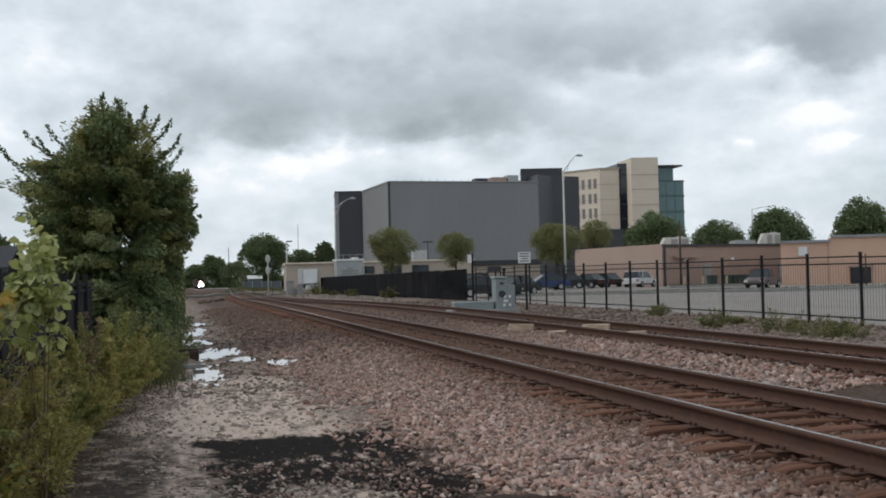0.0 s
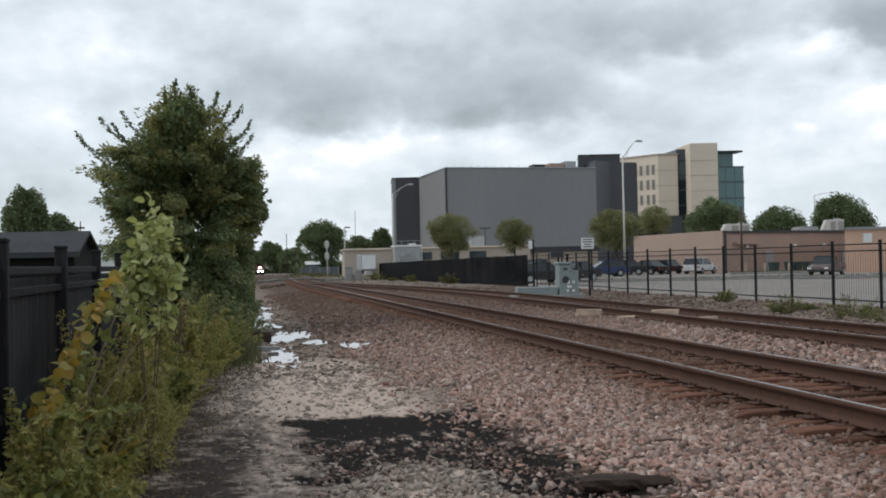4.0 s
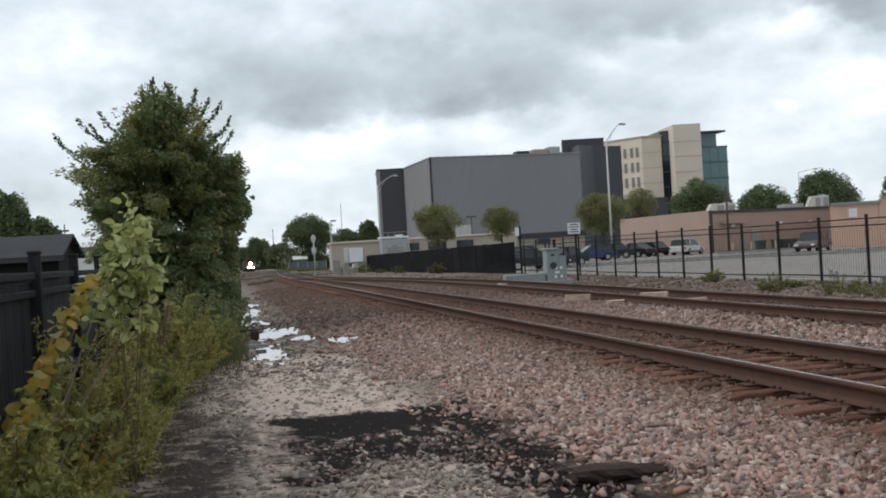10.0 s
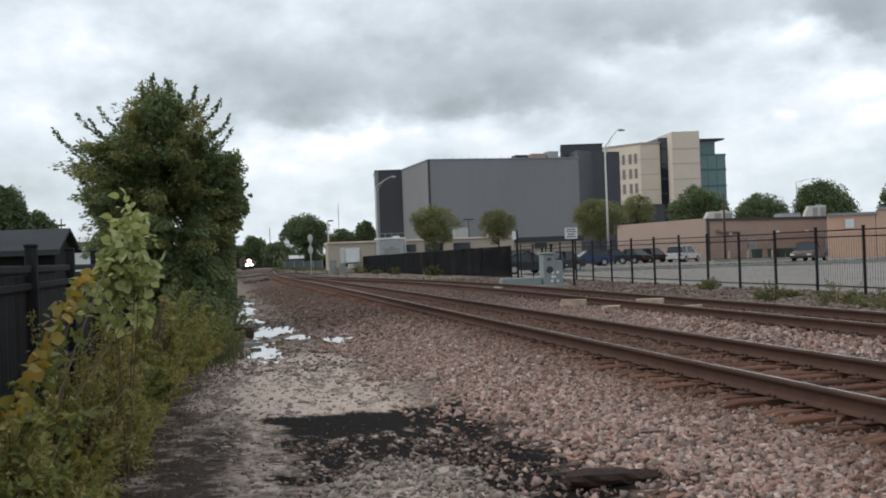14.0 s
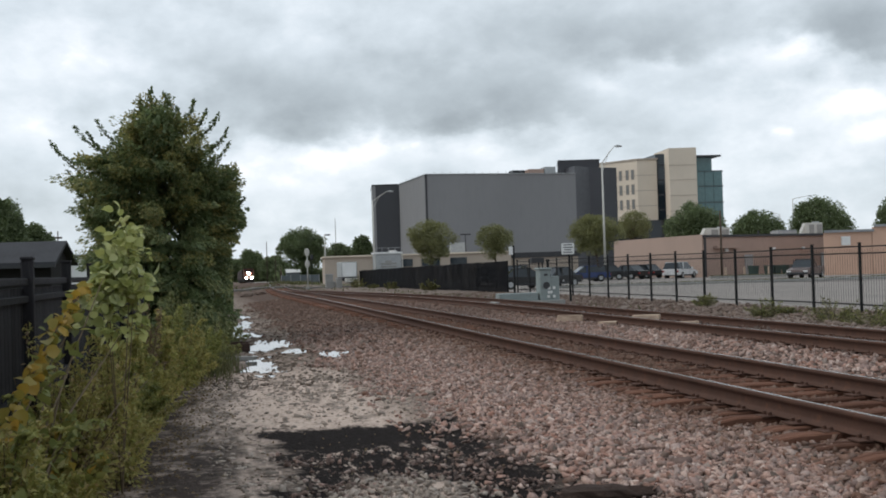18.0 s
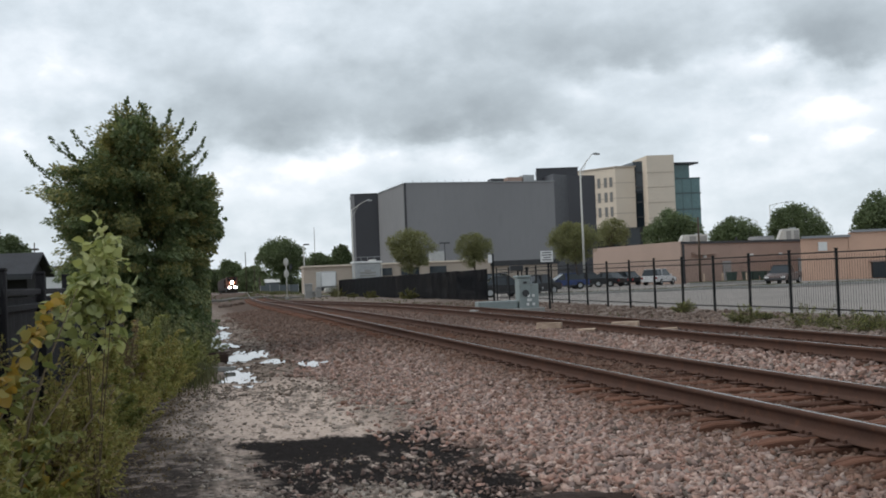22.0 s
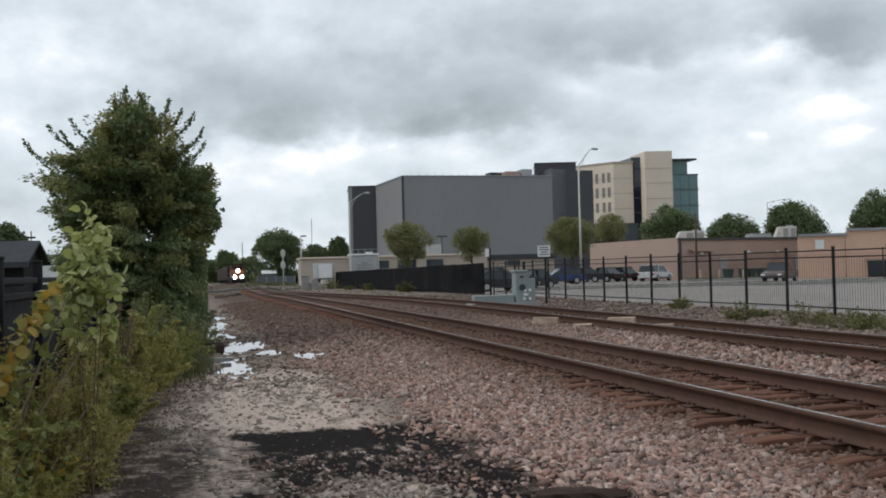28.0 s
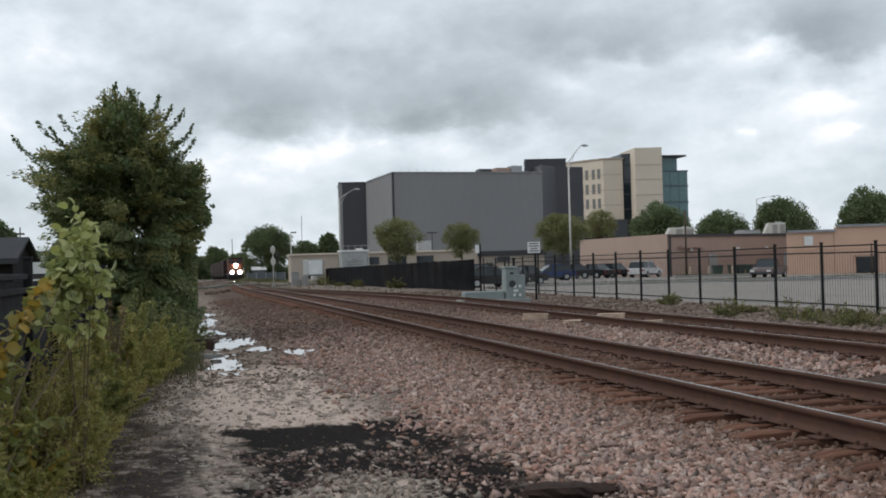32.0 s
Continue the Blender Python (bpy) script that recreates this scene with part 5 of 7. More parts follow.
def make_shed():
    t = thing("garden_shed", (-8.31, 42.65, -0.35), "dark shed with a charcoal shingle gable roof", "shed", "", -6)
    # ridge runs along x; gable end on the right
    part("wall", boxed(-5.0, 0.0, 0, 2.9, 3.0, 2.15, 0.02), SHEDWALL, t)
    bm = bmesh.new()
    prof = ((-0.35, 2.1), (1.5, 2.91), (3.35, 2.1), (3.35, 2.22), (1.5, 3.02), (-0.35, 2.22))
    a = [bm.verts.new((-5.2, y, z)) for y, z in prof]
    c = [bm.verts.new((3.15, y, z)) for y, z in prof]
    n = len(prof)
    for i in range(n):
        bm.faces.new((a[i], a[(i + 1) % n], c[(i + 1) % n], c[i]))
    bm.faces.new(a[::-1])
    bm.faces.new(c)
    bmesh.ops.recalc_face_normals(bm, faces=bm.faces)
    part("roof", bm, SHINGLE, t, "charcoal asphalt shingles")
    bm = bmesh.new()
    vs = [bm.verts.new(p) for p in ((2.88, 0, 2.15), (2.88, 3.0, 2.15), (2.88, 1.5, 2.88), (2.82, 0, 2.15), (2.82, 3.0, 2.15), (2.82, 1.5, 2.88))]
    bm.faces.new(vs[:3])
    bm.faces.new(vs[5:2:-1])
    part("gable", bm, SHEDWALL, t)
    part("fascia", boxed(-5.2, -0.42, 2.02, 3.15, -0.36, 2.14), DARKTRIM, t)
    t = thing("white_outbuilding", (-7.46, 62.76, -0.5), "white outbuilding seen past the shed", "building")
    part("wall", boxed(0, 0, 0, 2.2, 3, 2.94, 0.03), WHITE, t)
    part("roof", boxed(-0.2, -0.2, 2.94, 2.4, 3.2, 3.04, 0.03), ROOFGREY, t)


# ---- lamps, poles, signals ----
def street_lamp(x, y, height, reach, lift, label, head="cobra", z=None, turn=0.0):
    z0 = float(land(x, y)) if z is None else z
    t = thing("street_lamp", (x, y, z0), label, "street lamp", "", turn)
    bm = bmesh.new()
    tube(bm, [(0, 0, 0), (0, 0, height)], [0.13, 0.075], 10)
    part("pole", bm, DARKTRIM if head == "twin" else POLEGREY, t, smooth=True)
    part("base", disc(bmesh.new(), (0, 0, 0.15), (0, 0, 1), 0.22, 0.3), CONCRETE, t)
    if head == "cobra":
        bm = bmesh.new()
        tube(bm, [(0, 0, height - 0.1), (reach * 0.45, 0, height + lift * 0.5), (reach * 0.85, 0, height + lift * 0.93), (reach, 0, height + lift)], [0.05, 0.045, 0.04, 0.035], 7)
        part("arm", bm, POLEGREY, t, smooth=True)
        bm = bmesh.new()
        tube(bm, [(0, 0, height - 1.1), (reach * 0.5, 0, height + lift * 0.62)], 0.025, 6)
        part("brace", bm, POLEGREY, t)
        bm = bmesh.new()
        tube(bm, [(reach - 0.1, 0, height + lift), (reach + 0.2, 0, height + lift + 0.02), (reach + 0.65, 0, height + lift - 0.02)], [0.06, 0.14, 0.08], 8)
        part("lamp_head", bm, GALV, t, smooth=True)
    else:
        for s in (-1, 1) if head == "twin" else (1,):
            part("lamp_head", boxed(min(0, s * 0.85), -0.2, height - 0.08, max(0, s * 0.85), 0.2, height + 0.12, 0.03), DARKTRIM, t)
    return t


def oval(rx, rz, depth, at):
    """An upright oval plate that faces along y."""
    bm = disc(bmesh.new(), (0, 0, 0), (0, 1, 0), 1.0, depth, 20)
    for v in bm.verts:
        v.co = Vector((v.co.x * rx + at[0], v.co.y + at[1], v.co.z * rz + at[2]))
    return bm


def make_signal():
    t = thing("railway_signal", (10.8, 120.3, float(land(10.8, 120.3))), "grey railway signal mast with two oval heads", "railway signal")
    bm = bmesh.new()
    tube(bm, [(0, 0, 0), (0, 0, 4.4)], [0.07, 0.05], 10)
    part("mast", bm, POLEGREY, t, smooth=True)
    for z in (4.0, 2.75):
        h = part("signal_head", oval(0.27, 0.45, 0.07, (0, 0.12, z)), POLEGREY, t, "long oval signal target seen from behind")
        part("lamp_housing", oval(0.17, 0.32, 0.3, (0, -0.05, z)), POLEGREY, h)
        part("visor", boxed(-0.2, 0.14, z + 0.1, 0.2, 0.42, z + 0.16, 0.02), DARKTRIM, h)
    lad = part("ladder", boxed(0.42, -0.05, 0.3, 0.45, 0.0, 3.6), DARKTRIM, t)
    for k in range(9):
        part("rung", boxed(0.45, -0.04, 0.5 + k * 0.35, 0.62, -0.01, 0.53 + k * 0.35), DARKTRIM, lad)
    part("bracket_box", boxed(0.35, -0.12, 3.2, 0.62, 0.12, 3.75, 0.02), DARKTRIM, t)
    part("base_box", boxed(-0.2, -0.2, 0, 0.2, 0.2, 0.3, 0.03), CONCRETE, t)


def utility_pole(x, y, h, label, arm=0.0, z=None, r=0.13):
    t = thing("utility_pole", (x, y, float(land(x, y)) if z is None else z), label, "pole", "poles in the distance")
    bm = bmesh.new()
    tube(bm, [(0, 0, 0), (0.02, 0, h)], [r, r * 0.7], 8)
    part("pole", bm, BARK, t, smooth=True)
    if arm:
        part("crossarm", boxed(-arm, -0.05, h - 0.6, arm, 0.05, h - 0.45), BARK, t)
    return t


def make_cabinet():
    t = thing("signal_cabinet", (12.65, 40.4, -0.34), "grey-green railway equipment cabinet on a concrete pad", "cabinet")
    part("pad", boxed(-2.1, -0.25, 0, 0.6, 0.7, 0.22, 0.02), CONCRETE, t)
    part("body", boxed(-0.36, -0.2, 0.2, 0.06, 0.35, 1.36, 0.02), CABINET, t)
    part("lid", boxed(-0.41, -0.26, 1.36, 0.11, 0.40, 1.44, 0.02), CABINET, t)
    part("side_box", boxed(0.07, -0.12, 0.2, 0.42, 0.3, 1.12, 0.02), CABINET, t)
    part("low_box", boxed(-1.95, -0.12, 0.22, -0.42, 0.4, 0.52, 0.02), CABINET, t, "low grey junction box")
    part("latch", boxed(-0.2, -0.225, 1.14, -0.06, -0.2, 1.22, 0.005), DARKTRIM, t)
    part("meter_window", disc(bmesh.new(), (-0.12, -0.21, 0.78), (0, 1, 0), 0.13, 0.05, 16), DARKTRIM, t, "round black meter")
    for x, z in ((-0.02, 0.68), (0.2, 0.68), (-0.02, 0.52), (0.2, 0.36), (-0.05, 0.36), (0.08, 0.52)):
        part("label_plate", boxed(x - 0.05, -0.232 if x < 0.06 else -0.15, z - 0.05, x + 0.05, -0.2 if x < 0.06 else -0.12, z + 0.05), WHITE, t, "white plate too small to read")
    t = thing("pipe_post", (13.05, 41.6, -0.32), "short black pipe post behind the cabinet", "post")
    part("pipe", disc(bmesh.new(), (0, 0, 0.85), (0, 0, 1), 0.05, 1.7), IRON, t)
    part("cap", disc(bmesh.new(), (0, 0, 1.7), (0, 0, 1), 0.07, 0.08), IRON, t)


def make_sign():
    t = thing("notice_sign", (14.65, 43.9, -0.33), "white notice sign on a black post by the fence", "sign")
    part("post", boxed(0.02, -0.03, 0, 0.1, 0.03, 2.0, 0.004), IRON, t)
    s = part("panel", boxed(-0.28, -0.05, 1.94, 0.26, -0.03, 2.40, 0.006), WHITE, t)
    for k, (w, z) in enumerate(((0.19, 2.33), (0.21, 2.23), (0.15, 2.13), (0.2, 2.03))):
        part("lettering", boxed(-w - 0.01, -0.056, z - 0.02, w - 0.01, -0.051, z + 0.02), DARKTRIM, s)
    t = thing("mailbox_post", (13.9, 45.6, -0.33), "dark meter box on a short post", "box")
    part("post", boxed(-0.03, -0.03, 0, 0.03, 0.03, 1.7), IRON, t)
    part("box", boxed(-0.35, -0.12, 1.62, 0.22, 0.12, 1.85, 0.02), DARKTRIM, t)
    t = thing("tall_fence_post", (16.8, 59.8, -0.33), "tall black gate post with a small white plate", "post")
    part("post", boxed(-0.05, -0.05, 0, 0.05, 0.05, 2.65, 0.006), IRON, t)
    part("plate", boxed(-0.28, -0.07, 2.15, -0.06, -0.05, 2.6), WHITE, t)


# ---- vehicles ----
TAIL = glossy("red_lamp_plastic", (0.25, 0.02, 0.02), 0.2)


def car(kind, x, y, turn, paint, label, z=None):
    """kind: saloon, van or pickup. The nose points along local +y."""
    z0 = float(land(x, y)) if z is None else z
    t = thing("car", (x, y, z0), label, "car", "vehicles in the parking lot", turn)
    L, W, H = {"saloon": (4.7, 1.8, 1.45), "van": (4.8, 1.85, 1.64), "pickup": (5.1, 1.85, 1.62)}[kind]
    belt = H * 0.58
    prof = [(-L / 2, 0.35), (-L / 2, belt), (-L / 2 + 0.15, belt + 0.05), (L / 2 - 1.2, belt), (L / 2 - 0.1, belt - 0.18), (L / 2, belt - 0.35), (L / 2, 0.35)]
    bm = bmesh.new()
    lo = [bm.verts.new((-W / 2, p, q)) for p, q in prof]
    hi = [bm.verts.new((W / 2, p, q)) for p, q in prof]
    n = len(prof)
    for i in range(n):
        bm.faces.new((lo[i], lo[(i + 1) % n], hi[(i + 1) % n], hi[i]))
    bm.faces.new(lo[::-1])
    bm.faces.new(hi)
    bmesh.ops.recalc_face_normals(bm, faces=bm.faces)
    bmesh.ops.bevel(bm, geom=bm.edges[:], offset=0.06, segments=2, affect="EDGES")
    part("body", bm, paint, t, smooth=False)
    back = {"saloon": -L / 2 + 0.55, "van": -L / 2 + 0.12, "pickup": -0.55}[kind]
    front = L / 2 - 1.35
    bm = bmesh.new()
    base = [(-W / 2 + 0.06, back, belt), (W / 2 - 0.06, back, belt), (W / 2 - 0.06, front, belt), (-W / 2 + 0.06, front, belt)]
    slope = 0.7 if kind == "saloon" else 0.25
    rake = 0.95 if kind == "saloon" else 0.75
    top = [(-W / 2 + 0.22, back + slope, H), (W / 2 - 0.22, back + slope, H), (W / 2 - 0.22, front - rake, H), (-W / 2 + 0.22, front - rake, H)]
    a = [bm.verts.new(p) for p in base]
    c = [bm.verts.new(p) for p in top]
    for i in range(4):
        bm.faces.new((a[i], a[(i + 1) % 4], c[(i + 1) % 4], c[i]))
    bm.faces.new(c)
    bmesh.ops.recalc_face_normals(bm, faces=bm.faces)
    part("glasshouse", bm, DARKGLASS, t)
    part("roof", boxed(-W / 2 + 0.2, back + slope - 0.04, H - 0.02, W / 2 - 0.2, front - rake + 0.05, H + 0.04, 0.02), paint, t)
    for s in (-1, 1):
        part("pillar", boxed(s * (W / 2 - 0.12) - 0.05, back + 0.9 + slope, belt, s * (W / 2 - 0.12) + 0.05, back + 1.02 + slope, H - 0.02), paint, t)
        for yy in (-L / 2 + 0.95, L / 2 - 0.95):
            w = part("wheel", disc(bmesh.new(), (s * (W / 2 - 0.1), yy, 0.34), (1, 0, 0), 0.34, 0.24, 18), RUBBER, t)
            part("rim", disc(bmesh.new(), (s * (W / 2 + 0.015), yy, 0.34), (1, 0, 0), 0.2, 0.03, 12), GALV, w)
        part("headlight", boxed(s * W / 2 - (0.4 if s > 0 else -0.05), L / 2 - 0.08, belt - 0.4, s * W / 2 + (-0.05 if s > 0 else 0.4), L / 2 + 0.02, belt - 0.25, 0.02), WHITE, t)
        part("tail_light", boxed(s * W / 2 - (0.25 if s > 0 else -0.03), -L / 2 - 0.02, belt - 0.3, s * W / 2 + (-0.03 if s > 0 else 0.25), -L / 2 + 0.05, belt - 0.1, 0.02), TAIL, t)
        part("mirror", boxed(s * (W / 2 + 0.09) - 0.09, front - 0.35, belt + 0.02, s * (W / 2 + 0.09) + 0.09, front - 0.2, belt + 0.18, 0.03), paint, t)
        part("sill", boxed(s * (W / 2 - 0.02) - 0.03, -L / 2 + 1.4, 0.26, s * (W / 2 - 0.02) + 0.03, L / 2 - 1.4, 0.4, 0.01), DARKTRIM, t)
    if kind == "pickup":
        part("bed", boxed(-W / 2 + 0.1, -L / 2 + 0.08, belt - 0.02, W / 2 - 0.1, back - 0.08, belt + 0.06), DARKTRIM, t)
    part("bumper", boxed(-W / 2 + 0.05, L / 2 - 0.05, 0.35, W / 2 - 0.05, L / 2 + 0.08, 0.55, 0.03), DARKTRIM, t)
    return t


NAVY = glossy("navy_car_paint", (0.022, 0.045, 0.15), 0.25)
SLATEPAINT = glossy("slate_car_paint", (0.06, 0.062, 0.066), 0.3)
BLACKPAINT = glossy("black_car_paint", (0.012, 0.012, 0.014), 0.2)
WHITEPAINT = glossy("white_car_paint", (0.7, 0.7, 0.7), 0.25)
MAROON = glossy("faded_maroon_paint", (0.12, 0.085, 0.078), 0.35)
ORANGE = surface("orange_locomotive_paint", (0.17, 0.045, 0.016), (0.13, 0.036, 0.014), 0.6, 10, 0.45, 0, 0.05)
LOCOBLACK = surface("sooty_black_steel", (0.02, 0.018, 0.017), (0.03, 0.026, 0.023), 0.8, 15, 0.7, 0.2, 0.2)
WAGONPAINT = surface("dark_rust_wagon_paint", (0.04, 0.02, 0.017), (0.028, 0.016, 0.014), 0.5, 8, 0.7, 0, 0.1)
LAMP = glow("lit_headlamp", (1.0, 0.97, 0.92), 140.0)


# ---- the train ----
def make_train():
    t = thing("locomotive", (float(track_x(500)), 500, float(track_z(500))), "orange and black diesel locomotive with its headlights lit", "locomotive")
    # nose towards -y
    part("frame", boxed(-1.5, 0.0, 1.05, 1.5, 22.0, 1.45, 0.05), LOCOBLACK, t)
    part("nose", prism(bmesh.new(), [(-1.05, 0.95), (1.05, 0.95), (1.35, 1.5), (1.35, 3.2), (-1.35, 3.2), (-1.35, 1.5)], 1.45, 3.25), ORANGE, t)
    part("cab", boxed(-1.5, 3.0, 1.45, 1.5, 5.6, 4.35, 0.12), ORANGE, t)
    part("cab_roof", boxed(-1.4, 2.9, 4.35, 1.4, 5.7, 4.55, 0.08), LOCOBLACK, t)
    for s in (-1, 1):
        part("windshield", boxed(min(s * 0.12, s * 1.2), 2.95, 3.45, max(s * 0.12, s * 1.2), 3.02, 4.05, 0.02), DARKGLASS, t)
        part("number_board", boxed(s * 0.95 - 0.3, 2.9, 4.12, s * 0.95 + 0.3, 3.0, 4.3, 0.01), DARKTRIM, t)
        d = part("ditch_light", disc(bmesh.new(), (s * 0.78, -0.06, 1.62), (0, 1, 0), 0.27, 0.16, 20), LAMP, t, "lit ditch light")
        part("lamp_housing", disc(bmesh.new(), (s * 0.78, 0.10, 1.62), (0, 1, 0), 0.30, 0.2, 20), LOCOBLACK, d)
        part("handrail", tube(bmesh.new(), [(s * 1.4, 0.1, 1.45), (s * 1.4, 0.1, 2.5), (s * 1.45, 3.0, 2.5)], 0.025, 6), GALV, t)
        part("walkway_rail", tube(bmesh.new(), [(s * 1.46, 5.8, 2.5), (s * 1.46, 21.5, 2.5)], 0.025, 6), GALV, t)
    h = part("headlight", disc(bmesh.new(), (0, 0.86, 2.98), (0, 1, 0), 0.32, 0.14, 20), LAMP, t, "lit headlight in the nose")
    part("lamp_housing", disc(bmesh.new(), (0, 0.98, 2.98), (0, 1, 0), 0.37, 0.16, 20), LOCOBLACK, h)
    part("nose_stripe", boxed(-1.06, 0.93, 2.0, 1.06, 0.98, 2.35), LOCOBLACK, t)
    part("hood", boxed(-1.0, 5.6, 1.45, 1.0, 21.0, 4.25, 0.08), ORANGE, t)
    part("radiator", boxed(-1.3, 16.0, 3.3, 1.3, 21.0, 4.45, 0.1), LOCOBLACK, t)
    part("plow", prism(bmesh.new(), [(-1.5, 0.0), (0, -0.6), (1.5, 0.0), (1.5, 0.2), (-1.5, 0.2)], 0.12, 1.1), LOCOBLACK, t)
    part("coupler", boxed(-0.15, -0.75, 0.75, 0.15, 0.0, 1.0, 0.03), LOCOBLACK, t)
    part("steps", boxed(-1.5, 0.2, 0.35, 1.5, 0.9, 1.05, 0.03), LOCOBLACK, t)
    for y0 in (2.2, 15.2):
        tr = part("truck", boxed(-1.25, y0, 0.35, 1.25, y0 + 4.4, 0.95, 0.05), LOCOBLACK, t)
        for k in range(3):
            for s in (-1, 1):
                part("wheel", disc(bmesh.new(), (s * 0.75, y0 + 0.4 + k * 1.8, 0.51), (1, 0, 0), 0.51, 0.14, 20), RAIL, tr)
    part("fuel_tank", boxed(-1.3, 7.2, 0.3, 1.3, 14.4, 1.05, 0.1), LOCOBLACK, t)
    wagons = []
    for k in range(5):
        w = thing("freight_wagon", (float(track_x(520 + 17 * k)), 523.5 + 17 * k, float(track_z(520))), "rust-brown covered hopper wagon in the train", "wagon", "wagons of the train")
        part("body", boxed(-1.5, 0.6, 1.2, 1.5, 15.4, 4.4, 0.15), WAGONPAINT, w)
        part("underframe", boxed(-1.4, 0.0, 0.9, 1.4, 16.0, 1.2, 0.05), LOCOBLACK, w)
        for y0 in (1.2, 12.4):
            b = part("bogie", boxed(-1.1, y0, 0.3, 1.1, y0 + 2.4, 0.9, 0.05), LOCOBLACK, w)
            for j in (0.4, 2.0):
                for s in (-1, 1):
                    part("wheel", disc(bmesh.new(), (s * 0.75, y0 + j, 0.46), (1, 0, 0), 0.46, 0.14, 16), RAIL, b)
        wagons.append((w, 23.5 + 17 * k))
    return t, wagons


LOCO, WAGONS = make_train()

make_grey_building()
make_cream_building()
make_brick_hall()
make_peach_building()
make_low_buildings()
make_shed()
make_signal()
make_cabinet()
make_sign()
street_lamp(39.3, 106.1, 11.8, 1.5, 1.6, "tall grey street lamp with a raised bracket arm", z=-0.5)
street_lamp(22.3, 148.5, 11.0, 2.2, 1.2, "grey street lamp before the dark tower", z=-0.5)
street_lamp(98.3, 173.4, 11.6, 3.0, 0.4, "grey street lamp behind the brick building", z=-0.5)
street_lamp(116.3, 210.5, 10.5, -2.2, 0.5, "distant grey street lamp", z=-0.5)
street_lamp(18.0, 170.0, 7.2, 0.9, 0.3, "dark parking lot lamp", "single", z=-0.5)
street_lamp(41.2, 175.0, 6.9, 0.9, 0.3, "dark twin-headed parking lot lamp", "twin", z=-0.5)
utility_pole(16.4, 303.0, 11.3, "grey wooden pole by the far crossing")
utility_pole(18.6, 302.0, 7.6, "short pole by the far crossing")
utility_pole(19.8, 299.0, 5.4, "short grey box post by the far crossing", r=0.35)
utility_pole(-11.5, 94.3, 5.6, "thin wooden pole with a crossarm beyond the shed", arm=0.35, z=-0.5, r=0.07)
utility_pole(52.5, 107.3, 7.0, "brown wooden pole before the brick building", z=-0.75)
utility_pole(30.0, 259.3, 14.5, "thin grey radio mast far off", z=-1.0, r=0.08)
utility_pole(66.0, 95.0, 3.0, "dark post by the peach building", z=-0.8, r=0.09)

car("saloon", 34.0, 97.6, 86, NAVY, "dark blue saloon parked in the lot")
car("saloon", 38.6, 104.5, 70, BLACKPAINT, "black saloon parked in the lot")
car("saloon", 42.0, 107.5, 30, BLACKPAINT, "black hatchback parked tail to the fence")
car("saloon", 45.2, 110.5, 20, BLACKPAINT, "black hatchback parked beside the white car")
car("van", 47.9, 107.4, -48, WHITEPAINT, "white estate car parked in the lot")
car("pickup", 50.2, 86.8, 134, MAROON, "faded maroon pickup parked by the brick building")
car("van", 23.5, 92.0, 165, BLACKPAINT, "dark van behind the screened fence")
car("van", 27.0, 96.0, 150, SLATEPAINT, "dark grey car parked past the screened fence")
car("saloon", 24.8, 78.0, 120, BLACKPAINT, "dark car seen through the iron fence")
car("saloon", 22.4, 76.0, 262, BLACKPAINT, "dark saloon behind the screened fence")

# ---- woods and trees ----
tree("street_tree", 18.3, 90.1, (3.85, 2.2, 2.1, 1.95), "small olive-green street tree", OLIVE_LEAF, 15000, 22, size=0.105, clumps=110, group="street trees", stem=0.09)
tree("street_tree", 24.2, 92.0, (3.75, 1.8, 1.75, 1.6), "small olive-green street tree", OLIVE_LEAF, 11000, 23, size=0.095, clumps=90, group="street trees", stem=0.08)
tree("street_tree", 40.4, 111.6, (4.6, 3.3, 2.9, 2.5), "yellowish green street tree behind the sign", OLIVE_LEAF, 18000, 24, size=0.135, clumps=120, group="street trees", stem=0.1, z=-0.5)
tree("street_tree", 52.8, 131.8, (6.0, 2.6, 2.4, 2.2), "thin pale street tree", OLIVE_LEAF, 8000, 25, size=0.14, clumps=70, group="street trees", stem=0.1, z=-0.5)
for k, (x, y, top, half, zz) in enumerate(((19.8, 233, 10.8, 6.0, -1.2), (27.5, 668, 15.5, 9.0, -4.0), (17.5, 680, 10.5, 9.5, -4.0), (38.5, 655, 11.5, 9.5, -4.0), (73.4, 158.4, 10.0, 5.3, -0.5), (87.4, 165.5, 9.1, 5.0, -0.5), (100.2, 167.9, 11.1, 5.9, -0.5), (92.3, 133.0, 10.3, 4.5, -0.5), (36.0, 258, 9.5, 3.0, -1.0), (-10.6, 63.5, 5.9, 1.5, -0.5), (-9.3, 66.0, 4.5, 1.5, -0.5), (-4.0, 300, 8.0, 5.0, -1.5), (18.6, 238, 2.0, 2.6, -0.9), (23.0, 239, 1.6, 3.2, -0.9), (27.5, 240, 1.4, 3.2, -0.9), (31.5, 262, 7.8, 5.0, -1.0), (-2.0, 245, 6.0, 5.5, -1.5))):
    h = top - zz
    tree("broadleaf_tree", x, y, (h * 0.51, half, half * 0.9, h * 0.5), "dark green broadleaf tree in the distance", DARK_LEAF, 26000 if y < 200 else 17000 if y < 400 else 8000, 40 + k, size=0.14 if y < 100 else 0.28 if y < 200 else 0.36 if y < 400 else 0.95, clumps=170, lumpy=0.36, group="trees in the distance", z=zz, stem=0.22)


